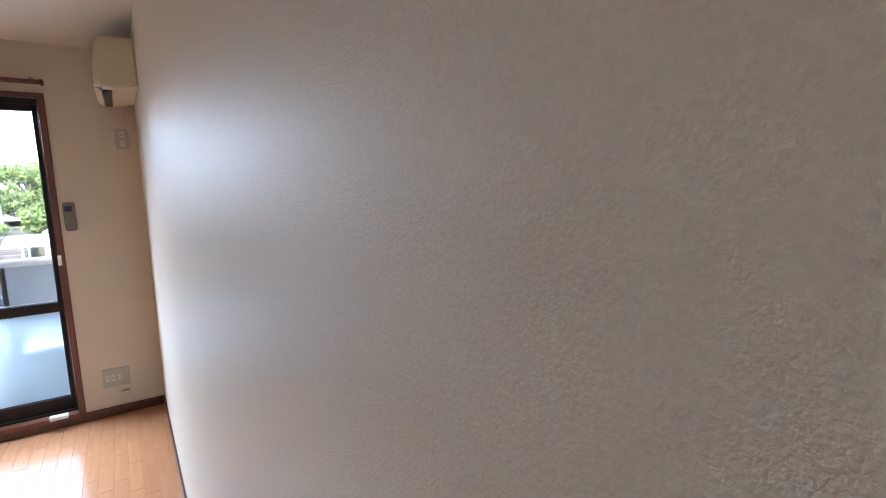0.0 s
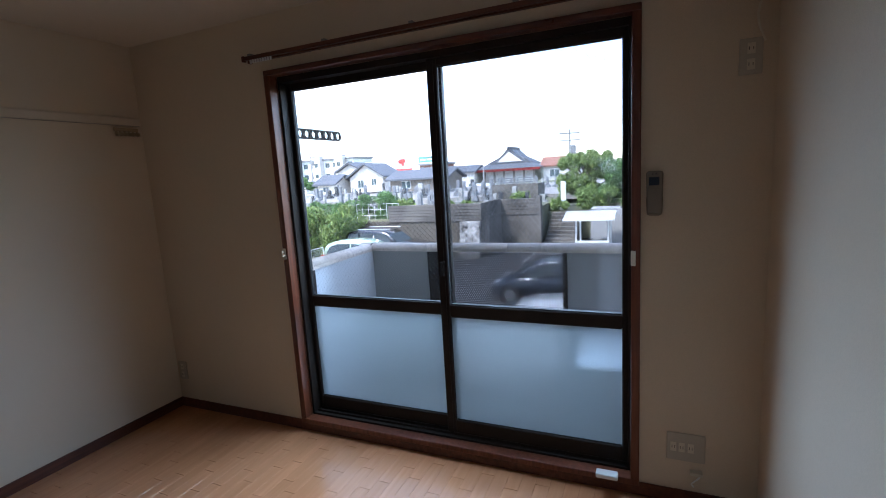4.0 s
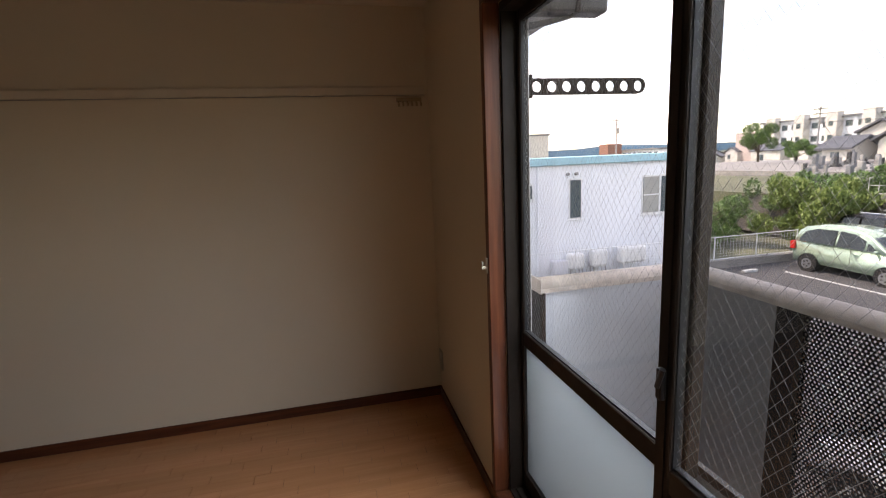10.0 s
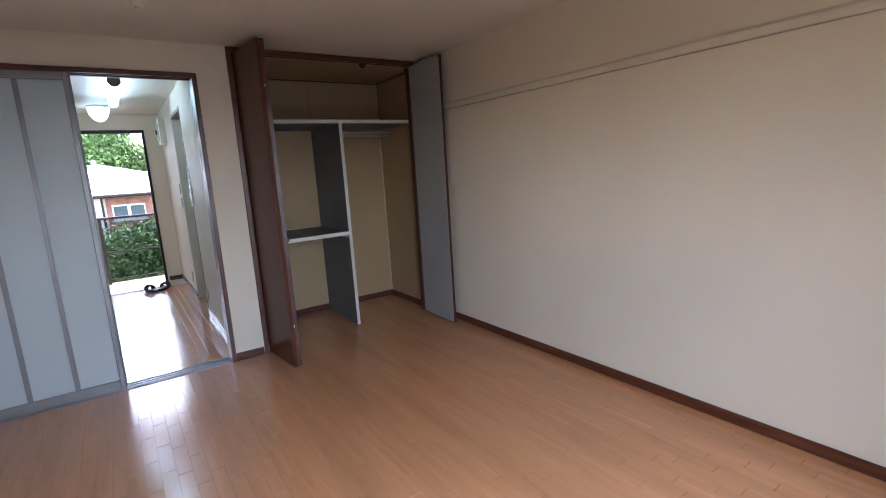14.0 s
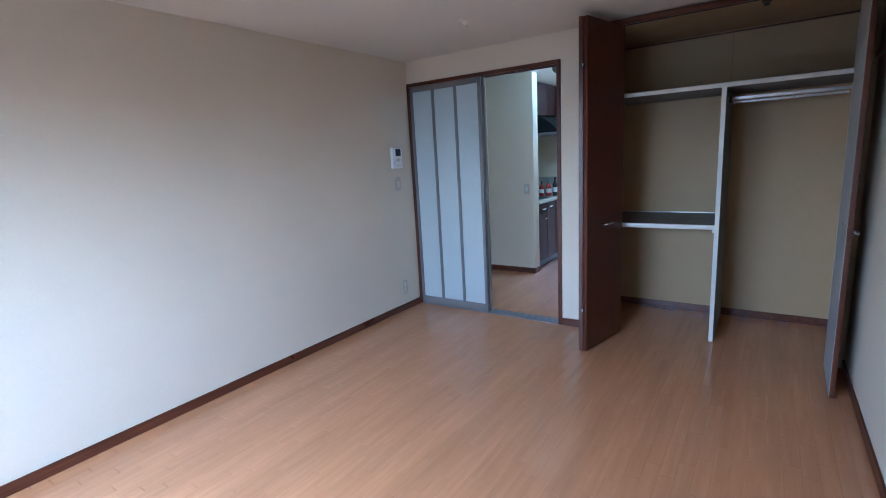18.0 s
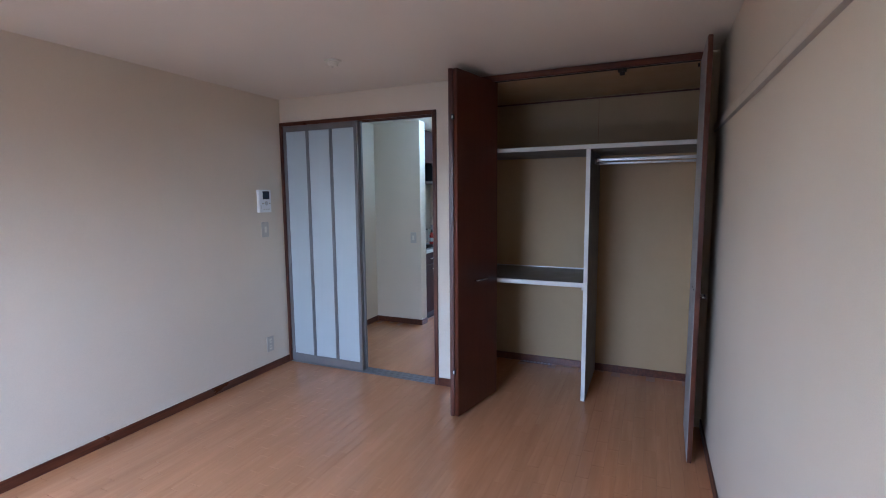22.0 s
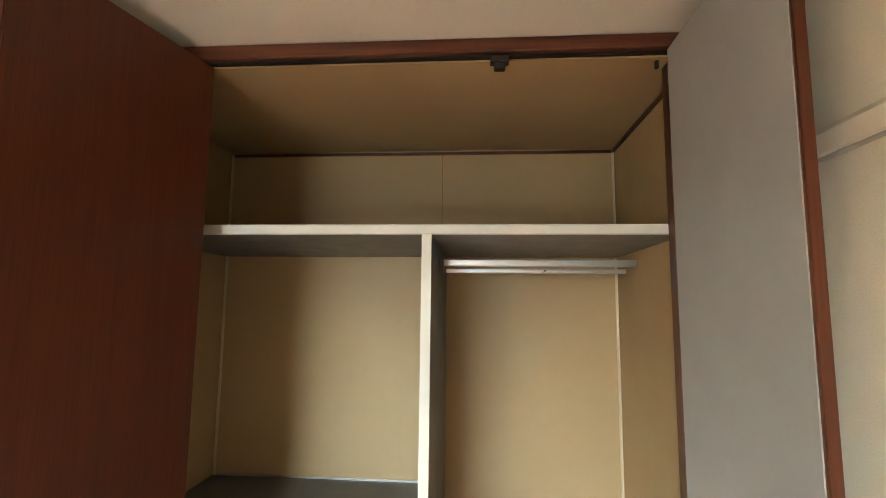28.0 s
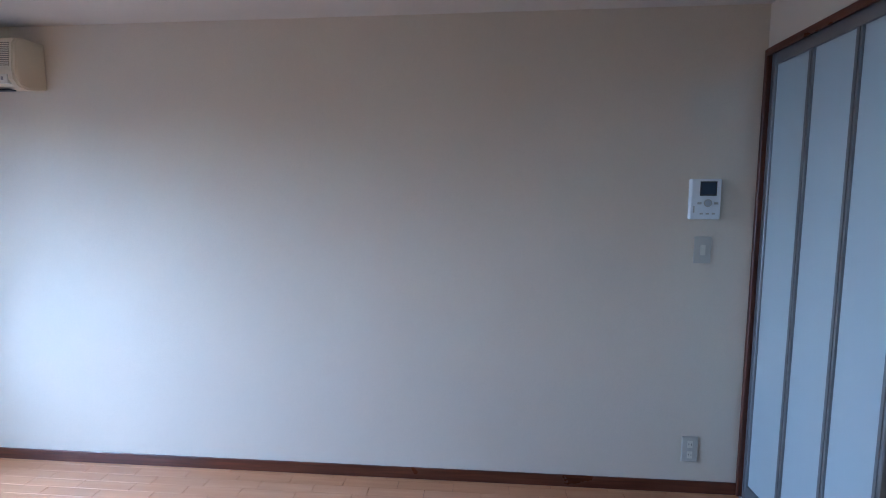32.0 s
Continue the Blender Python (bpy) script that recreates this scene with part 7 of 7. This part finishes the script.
# ---- outside the entrance ----
setting("gallery_floor", boxed(-2.0, 6.0, -5.2, EY - 0.1, -0.32, -0.14), M_CONC, "grey concrete access gallery floor", "gallery")
rl = thing("gallery_railing", (2.2, -5.1, -0.14), "dark metal railing of the access gallery", "railing")
part("top_rail", boxed(-2.0, 6.0, -5.13, -5.07, 0.855, 0.885, 0.004), M_BRONZE, rl)
part("middle_rail", boxed(-2.0, 6.0, -5.11, -5.09, 0.34, 0.36), M_BRONZE, rl)
part("bottom_rail", boxed(-2.0, 6.0, -5.11, -5.09, -0.08, -0.06), M_BRONZE, rl)
for x in (-1.4, 0.6, 2.57, 4.5):
    part("post", boxed(x - 0.02, x + 0.02, -5.12, -5.08, -0.14, 0.86), M_BRONZE, rl)
M_SMOKED = sheer("smoked_railing_panel", (0.56, 0.58, 0.61))
for x0, x1 in ((-1.38, 0.58), (0.62, 2.55), (2.59, 4.48)):
    part("infill_panel", boxed(x0, x1, -5.103, -5.097, -0.06, 0.855), M_SMOKED, rl, "smoked see-through panel").visible_shadow = False
setting("gallery_ceiling", boxed(-2.0, 6.0, -5.3, EY - 0.1, 2.45, 2.6), M_EXT, "ceiling of the access gallery", "ceiling")
setting("wall_outside_entrance", boxed(-3.0, 1.56, EY - 0.12, EY - 0.1, G, 2.6), M_EXT, "outer wall of the flats", "wall")
setting("road_front", boxed(-40, 40, -14.5, -10.2, G - 0.03, G + 0.002), M_ASPH, "grey lane before the flats", "road")
fh = thing("front_house", (2.8, -20.0, G), "pale house with a light hipped roof and a brown brick bay", "house")
part("wall", boxed(-0.7, 6.3, -23.5, -16.5, G, 1.02), M_PLASTER, fh, "cream plaster wall")
part("brick_bay", boxed(-0.7, 2.6, -16.5, -16.42, G, 0.93, 0.01), M_BRICK, fh, "brown brick bay")
bm = bmesh.new()
low = [bm.verts.new(p) for p in ((-1.3, -24.1, 1.0), (6.9, -24.1, 1.0), (6.9, -15.9, 1.0), (-1.3, -15.9, 1.0))]
rim = [bm.verts.new((v.co.x, v.co.y, 1.1)) for v in low]
peak = bm.verts.new((2.8, -20.0, 2.16))
bm.faces.new(low[::-1])
for i in range(4):
    j = (i + 1) % 4
    bm.faces.new((low[i], low[j], rim[j], rim[i]))
    bm.faces.new((rim[i], rim[j], peak))
part("roof", bm, M_SIDING, fh, "pale hipped roof")
for x, y in ((-1.3, -15.9), (6.9, -15.9), (6.9, -24.1), (-1.3, -24.1)):
    for k in range(14):
        p, q = Vector((x, y, 1.12)).lerp(Vector((2.8, -20.0, 2.18)), k / 14), Vector((x, y, 1.12)).lerp(Vector((2.8, -20.0, 2.18)), (k + 0.96) / 14)
        part("ridge_tile", bar(p, q, 0.09, 8, 0.075), M_PARAPET, fh)
for k in range(9):
    z = 1.1 + 1.06 * (k + 1) / 10
    o = 4.1 * (1 - (k + 1) / 10)
    part("tile_course", boxed(2.8 - o, 2.8 + o, -20.0 + o - 0.05, -20.0 + o + 0.02, z - 0.03, z + 0.012), M_SIDING, fh)
part("roof_finial", bar((2.8, -20.0, 2.14), (2.8, -20.0, 2.42), 0.12, 10, 0.07), M_PARAPET, fh)
part("gutter", bar((-1.35, -15.84, 1.02), (6.95, -15.84, 1.02), 0.055, 10), M_BRONZE, fh, "dark eave gutter")
part("downpipe", bar((2.7, -16.37, G), (2.7, -16.37, 0.98), 0.035, 8), M_BRONZE, fh)
pane_window(fh, 1, 1.45, 2.45, 0.16, 0.70, -16.42, 1)
pane_window(fh, 1, 1.0, 2.3, -1.5, -0.3, -16.42, 1)
pane_window(fh, 1, 3.4, 4.8, -2.4, -0.7, -16.5, 1)
part("balcony_band", boxed(2.75, 6.3, -16.5, -16.0, -0.7, -0.35, 0.02), M_PLASTER, fh)
tree("hedge_bush", (1.5, -8.3, G), lumps(51, 34, 0, 0, 2.0, 1.4, 0.6, 1.25, 0.6), 34000, 0.05, 51, "green hedge below the access gallery", M_LEAF, "hedge", 0.08)
tree("hedge_bush", (-0.6, -8.3, G), lumps(52, 30, 0, 0, 1.9, 1.3, 0.6, 1.2, 0.6), 28000, 0.05, 52, "green hedge below the access gallery", M_LEAF, "hedge", 0.08)
for k, (x, y, h) in enumerate(((-3, -30, 5.2), (2.4, -31, 5.6), (7.5, -29, 5.0), (-9, -31, 5.0), (12.5, -32, 5.5))):
    tree("tall_tree", (x, y, G), lumps(60 + k, 30, 0, 0, h, 2.7, 1.5, 2.6, 1.1), 24000, 0.13, 60 + k, "tall leafy green tree behind the house", M_LEAF, "tree", 0.25)
car("silver car parked in front of the flats", pose(4.1, -12.2, G, 0, 0, 90), paint("silver_car_paint", (0.5, 0.51, 0.53), 0.6), 4.2, 1.70, 0.98, 1.50, *HATCH, (1.36, -1.3), 0.31)

# ---- floor boards ----
floor = setting("floor", boxed(-0.1, W, -3.4, L - 0.002, -0.0125, -0.006), M_JOINT, "varnished light brown wooden floor", "floor")
BW, BL = 0.0635, 0.272


def board_mesh(w, l):
    bm = boxed(0.0002, w - 0.0002, 0.0007, l - 0.0007, -0.008, 0.0)
    bmesh.ops.bevel(bm, geom=[e for e in bm.edges if all(v.co.z > -0.001 for v in e.verts)], offset=0.0008, segments=1, affect="EDGES")
    return mesh("board", bm, M_FLOOR)


shared = {}
rng = random.Random(7)
rest_v, rest_f = [], []
near = 0
rows = int(W / BW) + 1
for i in range(rows):
    x0 = i * BW
    w = min(BW, W - x0)
    y = -3.4 - (0.0, 0.136, 0.068, 0.204)[i % 4]
    while y < L - 0.003:
        a, b = max(y, -3.4), min(y + BL, L - 0.003)
        y += BL
        if b - a < 0.01:
            continue
        mid = (a + b) / 2
        if mid < CB and x0 + w < KX or mid < KW and x0 > 2.63:
            continue
        if 1.15 < x0 < 2.95 and mid > 2.9 and near < 300:
            key = (round(w, 4), round(b - a, 4))
            if key not in shared:
                shared[key] = board_mesh(*key)
            ob = new("board", shared[key])
            ob.parent = floor
            ob.location = (x0, a, -0.0002)
            ob.rotation_euler = (rng.uniform(-0.0008, 0.0008), rng.uniform(-0.004, 0.004), 0)
            near += 1
        else:
            n = len(rest_v)
            c = 0.0008
            tilt = [rng.uniform(0, 0.0004) for _ in range(2)] + [rng.uniform(0, 0.00012)]
            xa, xb, ya, yb = x0 + 0.0002, x0 + w - 0.0002, a + 0.0007, b - 0.0007
            rest_v += [(xa, ya, -0.008), (xb, ya, -0.008), (xb, yb, -0.008), (xa, yb, -0.008), (xa, ya, -c), (xb, ya, -c), (xb, yb, -c), (xa, yb, -c),
                       (xa + c, ya + c, -tilt[0]), (xb - c, ya + c, -tilt[1]), (xb - c, yb - c, -tilt[1] - tilt[2]), (xa + c, yb - c, -tilt[0] - tilt[2])]
            for k in range(4):
                m = (k + 1) % 4
                rest_f += [(n + k, n + m, n + 4 + m, n + 4 + k), (n + 4 + k, n + 4 + m, n + 8 + m, n + 8 + k)]
            rest_f.append((n + 8, n + 9, n + 10, n + 11))
me = bpy.data.meshes.new("further_boards")
me.from_pydata(rest_v, [], rest_f)
me.materials.append(M_FLOOR)
ob = new("further_boards", me)
ob.parent = floor
tagged(ob, "more floor boards of the same kind", kind="stuff")
